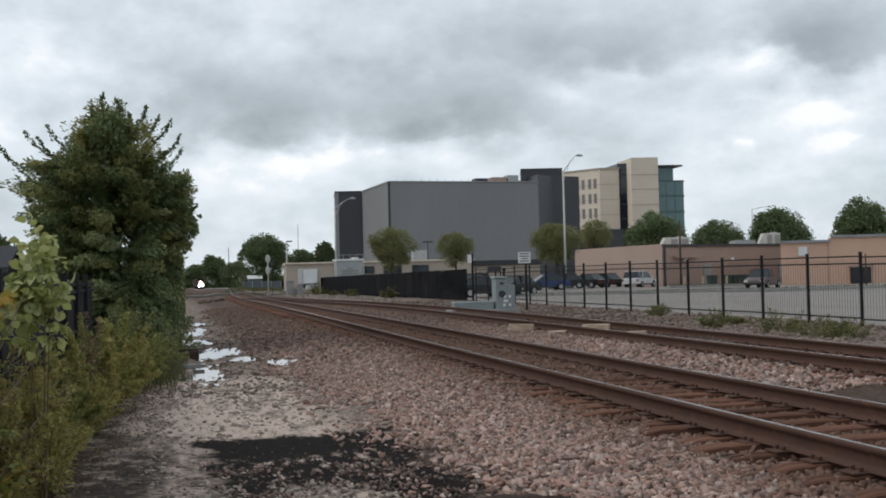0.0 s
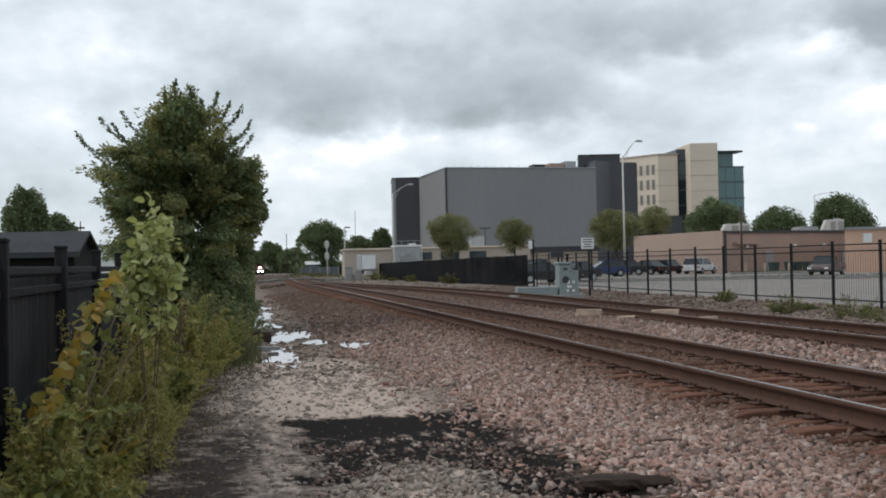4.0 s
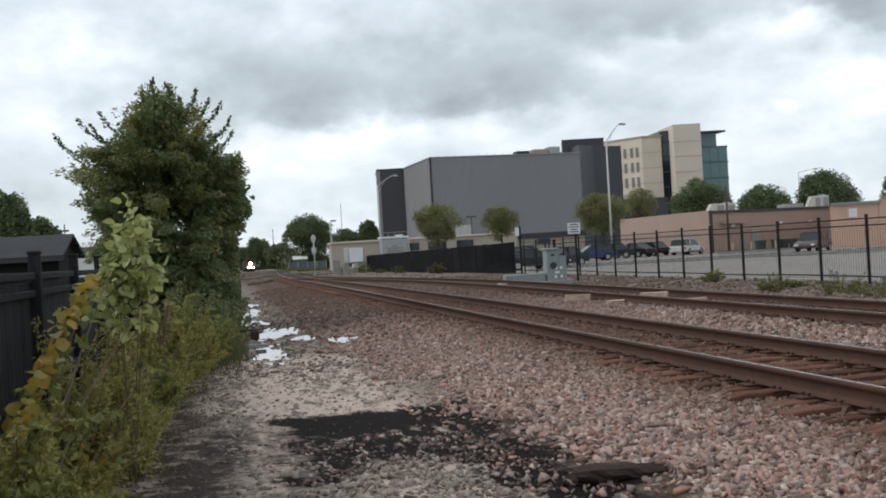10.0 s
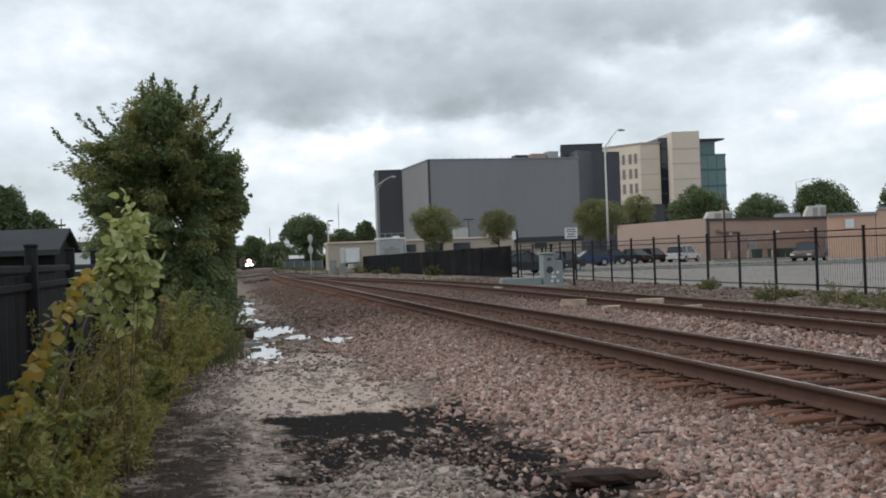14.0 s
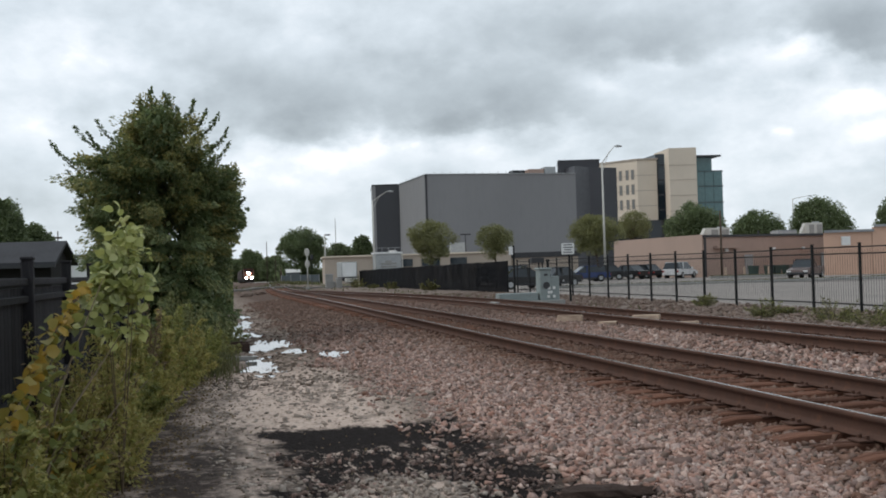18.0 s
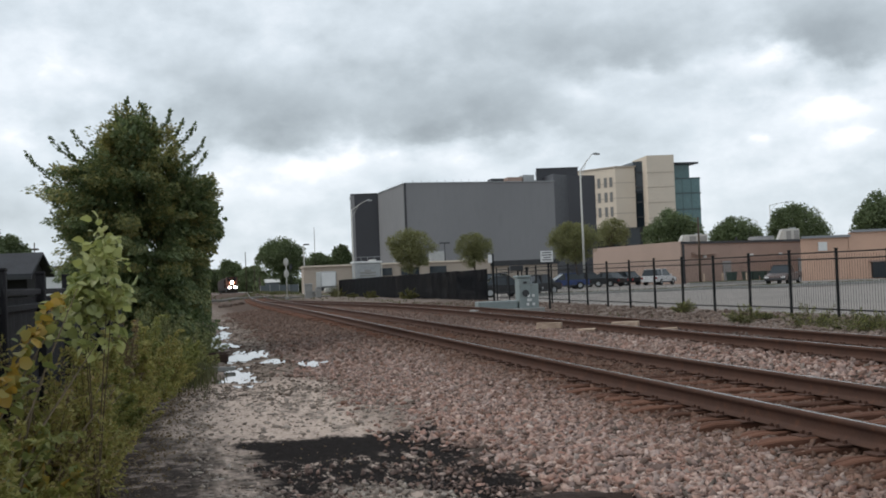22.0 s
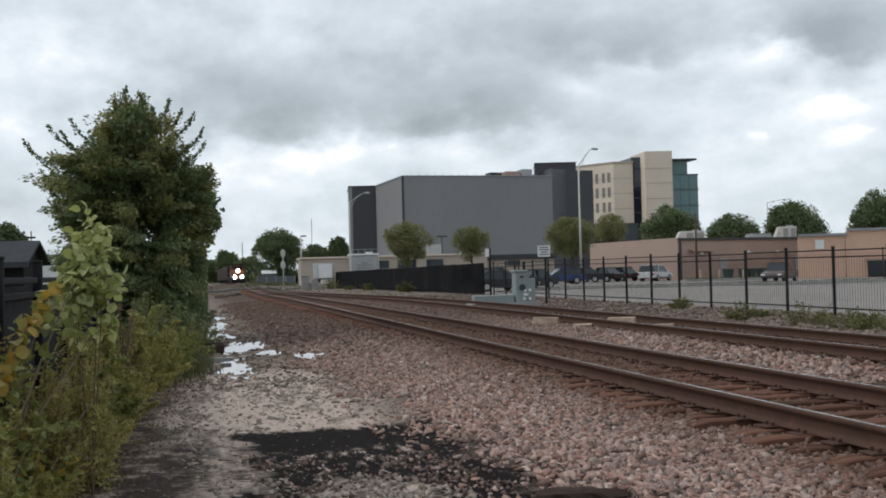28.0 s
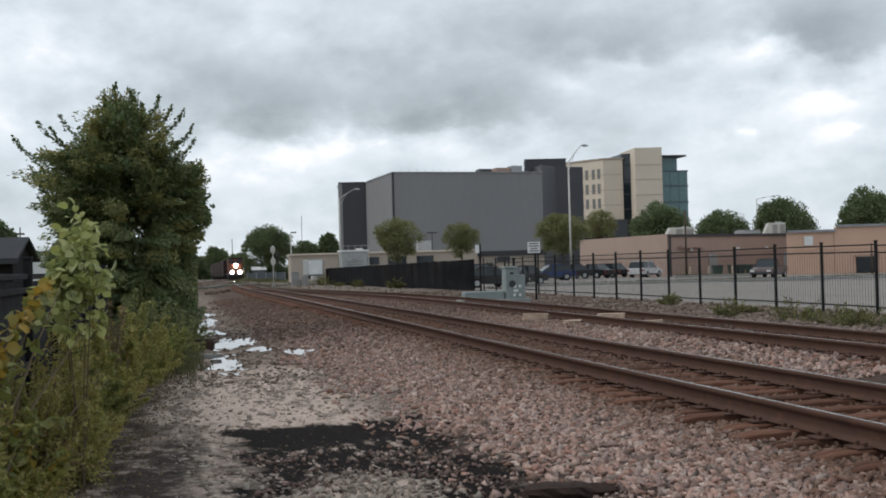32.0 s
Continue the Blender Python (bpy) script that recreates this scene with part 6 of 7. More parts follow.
def far_woods():
    r = np.random.default_rng(90)
    pts = []
    for k in range(900):
        a = radians(r.uniform(-40, 62))
        d = r.uniform(330, 420)
        c = np.array([math.sin(a) * d, math.cos(a) * d, -3 + r.uniform(0.0, 5.0)])
        if abs(c[0] - track_x(c[1])) < 14:
            continue
        pts.append(c + r.normal(size=(45, 3)) * np.array([[3.5, 3.5, 1.8]]))
    setting("far_woods", leaf_cloud("far_woods", np.concatenate(pts), 1.0, DARK_LEAF, 0.3, 0.42, None, r), DARK_LEAF, "belt of dark woods on the horizon", "woods", "stuff")


def hedge_belt(name, x0, x1, y, z0, z1, n, size, label, seed):
    """Uneven belt of undergrowth."""
    r = np.random.default_rng(seed)
    x = r.uniform(x0, x1, n)
    top = z0 + (z1 - z0) * (0.65 + 0.35 * np.sin(x * 0.9 + 2 * np.sin(x * 0.37)))
    p = np.stack([x, y + r.normal(size=n) * 1.5, z0 + (top - z0) * r.uniform(0, 1, n) ** 0.8], 1)
    setting(name, leaf_cloud(name, p, size, DARK_LEAF, 0.3, 0.42, None, r), DARK_LEAF, label, "hedge", "stuff")


hedge_belt("hedge", 17.5, 44.0, 246.0, -1.3, 2.2, 15000, 0.4, "dark undergrowth below the distant trees", 501)
hedge_belt("hedge", -6.0, 60.0, 700.0, -5.0, 5.0, 15000, 1.2, "dark thicket where the line leaves view", 502)
hedge_belt("hedge", -30.0, -3.0, 90.0, -0.6, 1.3, 12000, 0.22, "dark garden hedge beyond the shed", 503)


def lot_details():
    for k, (y0, y1, a, c) in enumerate(((75.6, 76.4, 23.0, 62.0), (93.2, 94.4, 44.5, 51.5))):
        t = thing("kerbed_island", (a, y0, -0.47), "kerbed grass strip in the parking lot", "kerb", "kerbed strips of the lot", -14)
        part("kerb", boxed(0, -0.15, -0.05, c - a, y1 - y0, 0.14, 0.02), CONCRETE, t)
        r = np.random.default_rng(200 + k)
        n = 1500
        p = np.stack([r.uniform(0.1, c - a - 0.1, n), r.uniform(0, y1 - y0 - 0.15, n), np.full(n, 0.13)], 1)
        part("turf", blade_cloud("turf", p, 0.09, GRASS, 0.05, 0.5, r), GRASS, t)
    for x, y in ((51.3, 104.0), (53.6, 104.5), (56.0, 104.0), (58.2, 103.0), (60.0, 102.4)):
        t = thing("bollard", (x, y, -0.85), "faded yellow bollard before the brick building", "bollard", "bollards by the brick building")
        part("post", tube(bmesh.new(), [(0, 0, 0), (0, 0, 1.1), (0, 0, 1.2)], [0.11, 0.11, 0.04], 10), PALE_WOOD, t)


lot_details()


def wheelie_bin(x, y, turn):
    t = thing("waste_bin", (x, y, float(land(x, y))), "dark green wheeled waste bin by the brick building", "bin", "waste bins", turn)
    bm = prism(bmesh.new(), [(-0.42, -0.4), (0.42, -0.4), (0.42, 0.4), (-0.42, 0.4)], 0.08, 1.05)
    for v in bm.verts:
        if v.co.z < 0.5:
            v.co.x *= 0.8
            v.co.y *= 0.8
    part("body", bm, BINGREEN, t)
    part("lid", boxed(-0.46, -0.46, 1.05, 0.46, 0.44, 1.13, 0.03), BINGREEN, t)
    for s in (-0.3, 0.3):
        part("wheel", disc(bmesh.new(), (s, 0.36, 0.12), (1, 0, 0), 0.12, 0.06, 12), RUBBER, t)


BINGREEN = surface("dark_green_bin_plastic", (0.03, 0.055, 0.045), (0.024, 0.045, 0.038), 2, 20, 0.6, 0, 0.1)
for x, y, turn in ((55.6, 106.4, 8), (57.9, 107.4, -6), (58.9, 107.7, 4), (60.4, 108.2, 12)):
    wheelie_bin(x, y, turn)


def far_crossing():
    """The road over the line, a low panel fence and a white shed beyond it."""
    x0 = float(track_x(135))
    bm = bmesh.new()
    n = 14
    lo, hi = [], []
    for i in range(n + 1):
        x = -2.5 + i * 1.4
        for y, row in ((131.0, lo), (138.5, hi)):
            z = float(track_z(y)) - 0.035 if abs(x - x0) < 2.6 else max(float(land(x, y)) + 0.07, float(track_z(y)) - 0.22)
            row.append((bm.verts.new((x, y, z)), bm.verts.new((x, y, z - 0.5))))
    for a, c, d, e in zip(lo, lo[1:], hi, hi[1:]):
        bm.faces.new((a[0], c[0], e[0], d[0]))
        bm.faces.new((a[1], d[1], e[1], c[1]))
        bm.faces.new((a[0], a[1], c[1], c[0]))
        bm.faces.new((d[0], e[0], e[1], d[1]))
    bmesh.ops.recalc_face_normals(bm, faces=bm.faces)
    setting("road", bm, ASPHALT, "pale worn road over the far level crossing", "road")
    t = thing("panel_fence", (14.2, 214.0, float(land(14.2, 214.0)) - 0.1), "low grey-blue panel fence beyond the crossing", "fence")
    me = mesh_of("panel", boxed(0.03, -0.03, 0.1, 1.75, 0.03, 1.6, 0.01), PANELGREY)
    post = mesh_of("post", boxed(-0.05, -0.05, 0.0, 0.05, 0.05, 1.68, 0.01), GALV)
    for k in range(4):
        part("panel", me, PANELGREY, t, at=pose(k * 1.8, 0, 0))
        part("post", post, GALV, t, at=pose(k * 1.8, 0, 0))
    part("post", post, GALV, t, at=pose(7.2, 0, 0))
    t = thing("white_shed", (17.6, 228.0, float(land(17.6, 228.0))), "low white shed roof showing over the panel fence", "shed")
    part("wall", boxed(-1.3, 0, 0, 1.3, 3.0, 2.3, 0.03), PANELGREY, t)
    bm = bmesh.new()
    prof = ((-0.3, 2.3), (1.5, 3.0), (3.3, 2.3), (1.5, 2.85))
    a = [bm.verts.new((-1.5, y, z)) for y, z in prof]
    c = [bm.verts.new((1.5, y, z)) for y, z in prof]
    for i in range(4):
        bm.faces.new((a[i], a[(i + 1) % 4], c[(i + 1) % 4], c[i]))
    bm.faces.new(a[::-1])
    bm.faces.new(c)
    bmesh.ops.recalc_face_normals(bm, faces=bm.faces)
    part("roof", bm, WHITE, t, "white metal roof")


ASPHALT = surface("worn_road_asphalt", (0.17, 0.16, 0.15), (0.13, 0.122, 0.115), 0.5, 12, 0.9, 0, 0.2)
PANELGREY = surface("grey_blue_fence_panel", (0.13, 0.145, 0.155), (0.10, 0.115, 0.12), 1, 15, 0.7, 0, 0.1)
far_crossing()
far_woods()
make_iron_fence()
make_screened_fence()
make_board_fence()


# ---- the wild tree beside the track ----
def make_hedge_tree():
    r = np.random.default_rng(21)
    x0, y0 = -0.9, 28.0
    z0 = float(land(x0, y0))
    t = thing("wild_tree", (x0, y0, z0), "dense dark green wild tree with arching twigs beside the track", "tree")
    bm = bmesh.new()
    for dx, dy, top, w in ((0, 0, 4.6, 0.11), (0.45, 0.5, 3.6, 0.08), (-0.5, 0.3, 3.8, 0.08), (0.9, 2.5, 2.6, 0.06)):
        tube(bm, [(dx * 0.4, dy, -0.1), (dx * 0.7, dy, top * 0.35), (dx, dy + 0.1, top * 0.7), (dx * 1.2, dy, top)], [w * 1.3, w, w * 0.6, w * 0.12], 8)
    part("trunk", bm, BARK, t, smooth=True)
    # lobes of the crown: offset, half sizes, share of leaves
    lobes = ((-0.15, 0.0, 4.15, 1.2, 1.3, 1.3, 10), (-0.15, 0.0, 5.1, 0.62, 0.7, 0.7, 4), (-1.1, 0.0, 3.6, 0.98, 1.3, 1.1, 7),
             (0.72, 0.3, 3.7, 0.83, 1.3, 1.15, 6), (1.35, 0.8, 3.35, 0.52, 1.0, 0.72, 4), (1.06, 1.2, 2.6, 0.70, 1.6, 1.15, 6), (0.95, 2.0, 1.3, 0.68, 1.8, 1.15, 6),
             (-1.0, 0.2, 2.3, 0.72, 1.4, 1.15, 6), (-0.2, -0.4, 2.2, 1.25, 1.5, 1.35, 8), (-0.5, -0.3, 1.0, 1.1, 1.6, 1.0, 7), (0.7, 0.0, 1.0, 0.9, 1.5, 0.95, 5))
    clumps = []
    for lx, ly, lz, rx, ry, rz, k in lobes:
        n = k * 9
        u = unit(n, r) * np.cbrt(r.uniform(0.25, 1.0, n))[:, None]
        clumps.append(u * np.array([[rx, ry, rz]]) + np.array([[lx, ly, lz]]))
    clumps = np.concatenate(clumps)
    pts, way, tone = [], [], []
    for c in clumps:
        m = 240
        u = unit(m, r) * np.cbrt(r.uniform(0, 1, m))[:, None]
        size = r.uniform(0.17, 0.32)
        out = c - np.array([0, 0.5, 2.0]) + r.normal(size=3) * 0.6
        out[2] *= 0.6
        out = out / (np.linalg.norm(out) + 1e-6)
        # sprays drawn out along their branch, flat and drooping at the tip
        reach = u @ out
        u = u * np.array([[1, 1, 0.6]]) + np.outer(reach, out) * r.uniform(0.8, 2.2)
        u[:, 2] -= 0.5 * np.clip(reach, 0, 1) ** 2
        pts.append(c + u * size)
        way.append(np.repeat((out * 0.9)[None], m, 0) + u * 0.4 - np.array([[0, 0, 0.25]]))
        # tone: random, lighter higher up, so crown light and shade sit in the colour
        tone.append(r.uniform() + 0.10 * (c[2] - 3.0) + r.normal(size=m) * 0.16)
    pts, way, tone = np.concatenate(pts), np.concatenate(way), np.concatenate(tone)
    # the clearance cut along the track keeps the right side of the crown back
    reach = (pts[:, 0] + x0) / (pts[:, 1] + y0)
    ok = (pts[:, 2] > 0.05) & (reach < np.where((pts[:, 2] > 0.7) & (pts[:, 2] < 2.4), 0.0238, 0.034 + 0.0035 * np.sin(pts[:, 2] * 6.5 + 1.0)))
    for name, mat, lo, hi in (("shade_toned_sprays", DEEP_LEAF, -9, 0.42), ("crown", TREE_LEAF, 0.42, 0.78), ("sun_toned_sprays", WARM_LEAF, 0.78, 9)):
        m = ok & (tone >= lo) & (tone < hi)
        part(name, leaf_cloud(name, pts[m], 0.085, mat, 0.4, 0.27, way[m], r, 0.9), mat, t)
    # darker leaves fill the core; the crown's inner shade is in their colour
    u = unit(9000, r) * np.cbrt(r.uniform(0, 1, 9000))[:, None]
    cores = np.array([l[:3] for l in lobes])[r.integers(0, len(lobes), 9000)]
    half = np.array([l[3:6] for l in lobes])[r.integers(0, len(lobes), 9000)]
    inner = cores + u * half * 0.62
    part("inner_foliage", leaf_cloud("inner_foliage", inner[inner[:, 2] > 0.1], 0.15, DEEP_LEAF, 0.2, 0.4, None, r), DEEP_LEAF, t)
    # arching twigs that stand out of the crown
    bm = bmesh.new()
    lp, lw = [], []
    tips = [(-2.65, 0.0, 4.95), (-2.5, -0.3, 4.75), (-2.1, 0.2, 5.35), (-1.8, 0.0, 5.2), (-2.3, 0.1, 4.3), (-1.55, -0.2, 5.45), (-2.2, 0.0, 3.95), (-2.15, 0.2, 3.6),
            (-0.25, 0.0, 6.25), (0.05, 0.1, 6.15), (-0.5, 0, 5.95), (0.35, 0, 5.75), (0.75, 0.0, 5.95), (1.05, 0.1, 5.75), (1.35, 0, 5.65), (1.55, 0.0, 5.25), (1.6, 0.2, 4.95), (1.75, 0.4, 4.3), (1.95, 0.6, 3.6)]
    for _ in range(26):
        a = r.uniform(-0.5, 3.6)
        q = np.array([-0.15 + 1.4 * math.cos(a), r.normal() * 0.5, 3.75 + 1.55 * math.sin(a)])
        tips.append(tuple(q * 0.97 + r.normal(size=3) * 0.14))
    for tx, ty, tz in tips:
        a = np.array([tx * 0.45, ty * 0.5, tz - 0.35 - 0.25 * abs(tx)])
        e = np.array([tx, ty, tz])
        bend = np.array([0.10 * np.sign(tx), 0, -0.10])
        q = np.linspace(0, 1, 9)[:, None]
        line = a * (1 - q) + e * q + bend * (4 * q * (1 - q))
        tube(bm, [tuple(p) for p in line], list(np.linspace(0.018, 0.004, 9)), 5)
        m = 130
        s = r.uniform(0.15, 1.0, m)
        pos = np.stack([np.interp(s, np.linspace(0, 1, 9), line[:, k]) for k in range(3)], 1)
        lp.append(pos + r.normal(size=(m, 3)) * 0.05 * (1.4 - s)[:, None])
        lw.append(np.repeat((e - a)[None] / np.linalg.norm(e - a), m, 0) + unit(m, r) * 0.7)
    tagged(part("twig_spray", bm, BARK, t), kind="stuff")
    lp, lw = np.concatenate(lp), np.concatenate(lw)
    clear = (lp[:, 2] > 2.6) | ((lp[:, 0] + x0) / (lp[:, 1] + y0) < 0.019)
    part("twig_leaves", leaf_cloud("twig_leaves", lp[clear], 0.085, DEEP_LEAF, 0.0, 0.27, lw[clear], r), TREE_LEAF, t)


make_hedge_tree()


# ---- weeds and shrubs along the board fence ----
def shrub(x, y, rx, ry, h, leaf, n, seed, label, size=0.045, stems=26, extra=(), name="shrub", slim=0.24):
    """Stems that rise and lean outwards, each with its own plume of leaves. extra: other leaves mixed in, as material and share."""
    r = np.random.default_rng(seed)
    z0 = float(land(x, y))
    t = thing(name, (x, y, z0), label, "shrub", "weeds along the board fence")
    bm = bmesh.new()
    pts, way = [], []
    per = max(1, n // stems)
    for k in range(stems):
        a = r.uniform(0, 2 * math.pi)
        q = math.sqrt(r.uniform(0, 1))
        bx, by = rx * 0.5 * q * math.cos(a), ry * 0.7 * q * math.sin(a)
        ex, ey = rx * 1.12 * q * math.cos(a) + r.normal() * 0.14, ry * q * math.sin(a) + r.normal() * 0.18
        top = h * (1.1 - 0.65 * q * q) * r.uniform(0.45, 1.2)
        line = np.array([[bx, by, -0.02], [bx * 0.6 + ex * 0.4, by * 0.6 + ey * 0.4, top * 0.55], [ex, ey, top]])
        tube(bm, [tuple(p) for p in line], [0.008, 0.006, 0.002], 4)
        s = r.uniform(0.05, 1.03, per) ** 0.75
        pos = np.stack([np.interp(s, (0, 0.55, 1.0), line[:, j]) for j in range(3)], 1)
        plume = r.uniform(0.7, 1.9)
        off = unit(per, r) * (0.02 + 0.15 * plume * r.uniform(0, 1, per) * (1.12 - s))[:, None]
        pts.append(pos + off)
        d = np.repeat(((line[2] - line[1]) / (np.linalg.norm(line[2] - line[1]) + 1e-6))[None], per, 0)
        way.append(d * 0.3 + off / 0.09)
    tagged(part("stalk_tangle", bm, TWIG, t), kind="stuff")
    pts, way = np.concatenate(pts), np.concatenate(way)
    pick = r.uniform(size=len(pts))
    ok = (pts[:, 2] > 0.02) & ((pts[:, 0] + x > -1.22) | (y > 26) | (pts[:, 2] > 2.1))
    for mat, share, big in extra:
        # whole plumes turn together
        turn = np.repeat(r.uniform(size=stems), per)
        m = ok & (turn * 0.5 + pick * 0.5 >= 0.5 - share * 0.5) & (turn * 0.5 + pick * 0.5 < 0.5 + share * 0.5)
        part("mixed_leaves", leaf_cloud("mixed_leaves", pts[m], size * big, mat, 0.25, slim, way[m], r), mat, t)
        ok = ok & ~m
    part("foliage", leaf_cloud("foliage", pts[ok], size, leaf, 0.2, slim, way[ok], r), leaf, t)
    return t


WEED = "tangled green weeds in front of the black fence"
EDGE = "low feathery weeds at the edge of the sandy track"
shrub(-0.98, 4.7, 0.30, 0.6, 0.6, BUSH_LEAF, 6750, 60, WEED, 0.042)
shrub(-0.98, 5.6, 0.34, 0.8, 0.62, GREEN_LEAF, 9450, 61, WEED, 0.042, extra=((BUSH_LEAF, 0.4, 1.0),))
shrub(-1.06, 6.6, 0.28, 0.7, 0.72, FEATHER_LEAF, 10125, 62, "feathery green weeds by the fence", 0.046, extra=((BUSH_LEAF, 0.45, 1.1),))
shrub(-1.02, 7.3, 0.30, 0.7, 0.75, GREEN_LEAF, 4320, 63, "broad-leaved climber with yellowing leaves on the fence", 0.075, 18, extra=((YELLOW_LEAF, 0.1, 1.0), (BUSH_LEAF, 0.3, 1.0)), slim=0.42)
shrub(-1.08, 8.3, 0.28, 0.7, 0.92, FEATHER_LEAF, 5670, 64, "dry brown stems and leaves in the weeds", 0.029, 34, extra=((BROWN_LEAF, 0.22, 0.9),))
shrub(-1.06, 9.3, 0.30, 0.8, 0.96, BUSH_LEAF, 11070, 65, WEED, 0.043, extra=((FEATHER_LEAF, 0.5, 0.9),))
shrub(-1.0, 9.7, 0.24, 0.7, 0.60, FEATHER_LEAF, 6075, 66, EDGE, 0.029)
shrub(-1.02, 10.6, 0.36, 0.9, 0.86, FEATHER_LEAF, 11610, 67, WEED, 0.043, extra=((BROWN_LEAF, 0.2, 0.9), (BUSH_LEAF, 0.3, 1.0)))
shrub(-0.84, 11.4, 0.30, 0.8, 0.66, BUSH_LEAF, 7020, 68, EDGE, 0.040, extra=((FEATHER_LEAF, 0.5, 1.0),))
shrub(-0.95, 12.4, 0.42, 1.0, 1.05, BUSH_LEAF, 11880, 69, WEED, 0.046, extra=((GREEN_LEAF, 0.4, 1.1),))
shrub(-0.74, 13.2, 0.34, 0.9, 0.72, FEATHER_LEAF, 7830, 70, EDGE, 0.040, extra=((BUSH_LEAF, 0.3, 1.0),))
shrub(-0.9, 14.4, 0.46, 1.0, 0.95, GREEN_LEAF, 11880, 71, WEED, 0.042, extra=((BUSH_LEAF, 0.5, 1.0),))
shrub(-0.60, 15.3, 0.38, 1.0, 0.77, FEATHER_LEAF, 9720, 72, EDGE, 0.046, extra=((BUSH_LEAF, 0.4, 1.1),))
shrub(-0.76, 16.6, 0.5, 1.1, 1.07, BUSH_LEAF, 11340, 73, WEED, 0.045, extra=((GREEN_LEAF, 0.4, 1.0),))
shrub(-0.36, 17.7, 0.38, 1.1, 0.80, FEATHER_LEAF, 8370, 74, EDGE, 0.042, extra=((BUSH_LEAF, 0.4, 1.1),))
shrub(-0.55, 19.2, 0.60, 1.3, 0.96, BUSH_LEAF, 10530, 75, WEED, 0.048, extra=((GREEN_LEAF, 0.5, 1.1),))
shrub(-0.05, 20.2, 0.30, 1.0, 0.50, GREEN_LEAF, 4320, 76, "low green weeds at the muddy edge", 0.045, extra=((BUSH_LEAF, 0.4, 1.0),))
shrub(-0.42, 21.8, 0.58, 1.4, 0.86, TREE_LEAF, 9180, 77, "dark shrub below the wild tree", 0.055, extra=((TREE_LEAF, 0.4, 1.0),))
shrub(-0.70, 24.2, 0.80, 1.5, 1.12, TREE_LEAF, 10800, 78, "dark shrub below the wild tree", 0.06, extra=((TREE_LEAF, 0.4, 1.0),))
shrub(0.05, 24.6, 0.36, 1.2, 0.55, TREE_LEAF, 4860, 79, "low dark shrub at the muddy edge", 0.055)
shrub(-0.72, 14.2, 0.08, 0.08, 1.5, BROWN_LEAF, 1215, 95, "tall dry brown weed standing in the shrubs", 0.042, 9, name="dry_weed")

shrub(-1.06, 8.5, 0.28, 0.6, 1.05, FEATHER_LEAF, 6000, 97, WEED, 0.042, extra=((BUSH_LEAF, 0.4, 1.0),))

shrub(0.22, 22.8, 0.36, 1.0, 0.42, TREE_LEAF, 4200, 98, "low dark weeds round old timbers at the muddy edge", 0.05, extra=((BUSH_LEAF, 0.25, 1.0),))
shrub(0.42, 26.4, 0.34, 1.2, 0.5, TREE_LEAF, 4200, 99, "low dark weeds at the muddy edge", 0.055)

shrub(-0.98, 8.2, 0.22, 0.4, 1.1, FEATHER_LEAF, 6000, 96, WEED, 0.04, 30, extra=((BROWN_LEAF, 0.15, 0.9), (BUSH_LEAF, 0.3, 1.0)))
shrub(-0.74, 9.2, 0.20, 0.35, 1.15, FEATHER_LEAF, 6500, 94, WEED, 0.04, 26, extra=((BUSH_LEAF, 0.4, 1.0),))
shrub(-1.04, 5.9, 0.26, 0.6, 0.85, FEATHER_LEAF, 9000, 59, "feathery green weeds by the fence", 0.045, 34, extra=((BUSH_LEAF, 0.4, 1.1),))


def make_vine():
    """Pale broad-leaved vine climbing a stake in front of the fence."""
    r = np.random.default_rng(80)
    x0, y0 = -0.66, 8.85
    t = thing("climbing_vine", (x0, y0, float(land(x0, y0))), "pale green broad-leaved vine climbing above the fence", "vine")
    bm = bmesh.new()
    lines = []
    for _ in range(11):
        tx, tz = r.uniform(-0.16, 0.20), r.uniform(1.5, 1.88)
        lines.append(np.array([[0.0, 0.0, -0.02], [tx * 0.35, r.uniform(-0.05, 0.05), 0.6], [tx * 0.8, r.uniform(-0.08, 0.08), tz * 0.75], [tx, r.uniform(-0.1, 0.1), tz]]))
    lines[0][3] = (0.10, 0, 2.10)
    lines[0][2] = (0.12, 0, 1.7)
    lines[1][3] = (0.06, 0.03, 2.0)
    pts, way = [], []
    for k, ln in enumerate(lines):
        if k < 4:
            tube(bm, [tuple(p) for p in ln], [0.006, 0.005, 0.004, 0.002], 5)
        m = 84
        s = r.uniform(0.58, 1.0, m) ** 0.8
        pos = np.stack([np.interp(s, (0, 0.33, 0.7, 1.0), ln[:, j]) for j in range(3)], 1)
        off = unit(m, r) * r.uniform(0.02, 0.17, m)[:, None]
        high = (pos[:, 2] > 1.5) | (r.uniform(size=m) < 0.2)
        pts.append((pos + off)[high])
        way.append((off / 0.12 + r.normal(size=(m, 3)) * 0.5)[high])
    tagged(part("stalk_tangle", bm, TWIG, t), kind="stuff")
    part("leaves", broad_leaves("leaves", np.concatenate(pts), 0.073, VINE_LEAF, np.concatenate(way), 0.7, r), VINE_LEAF, t)
    return t


VINE = make_vine()


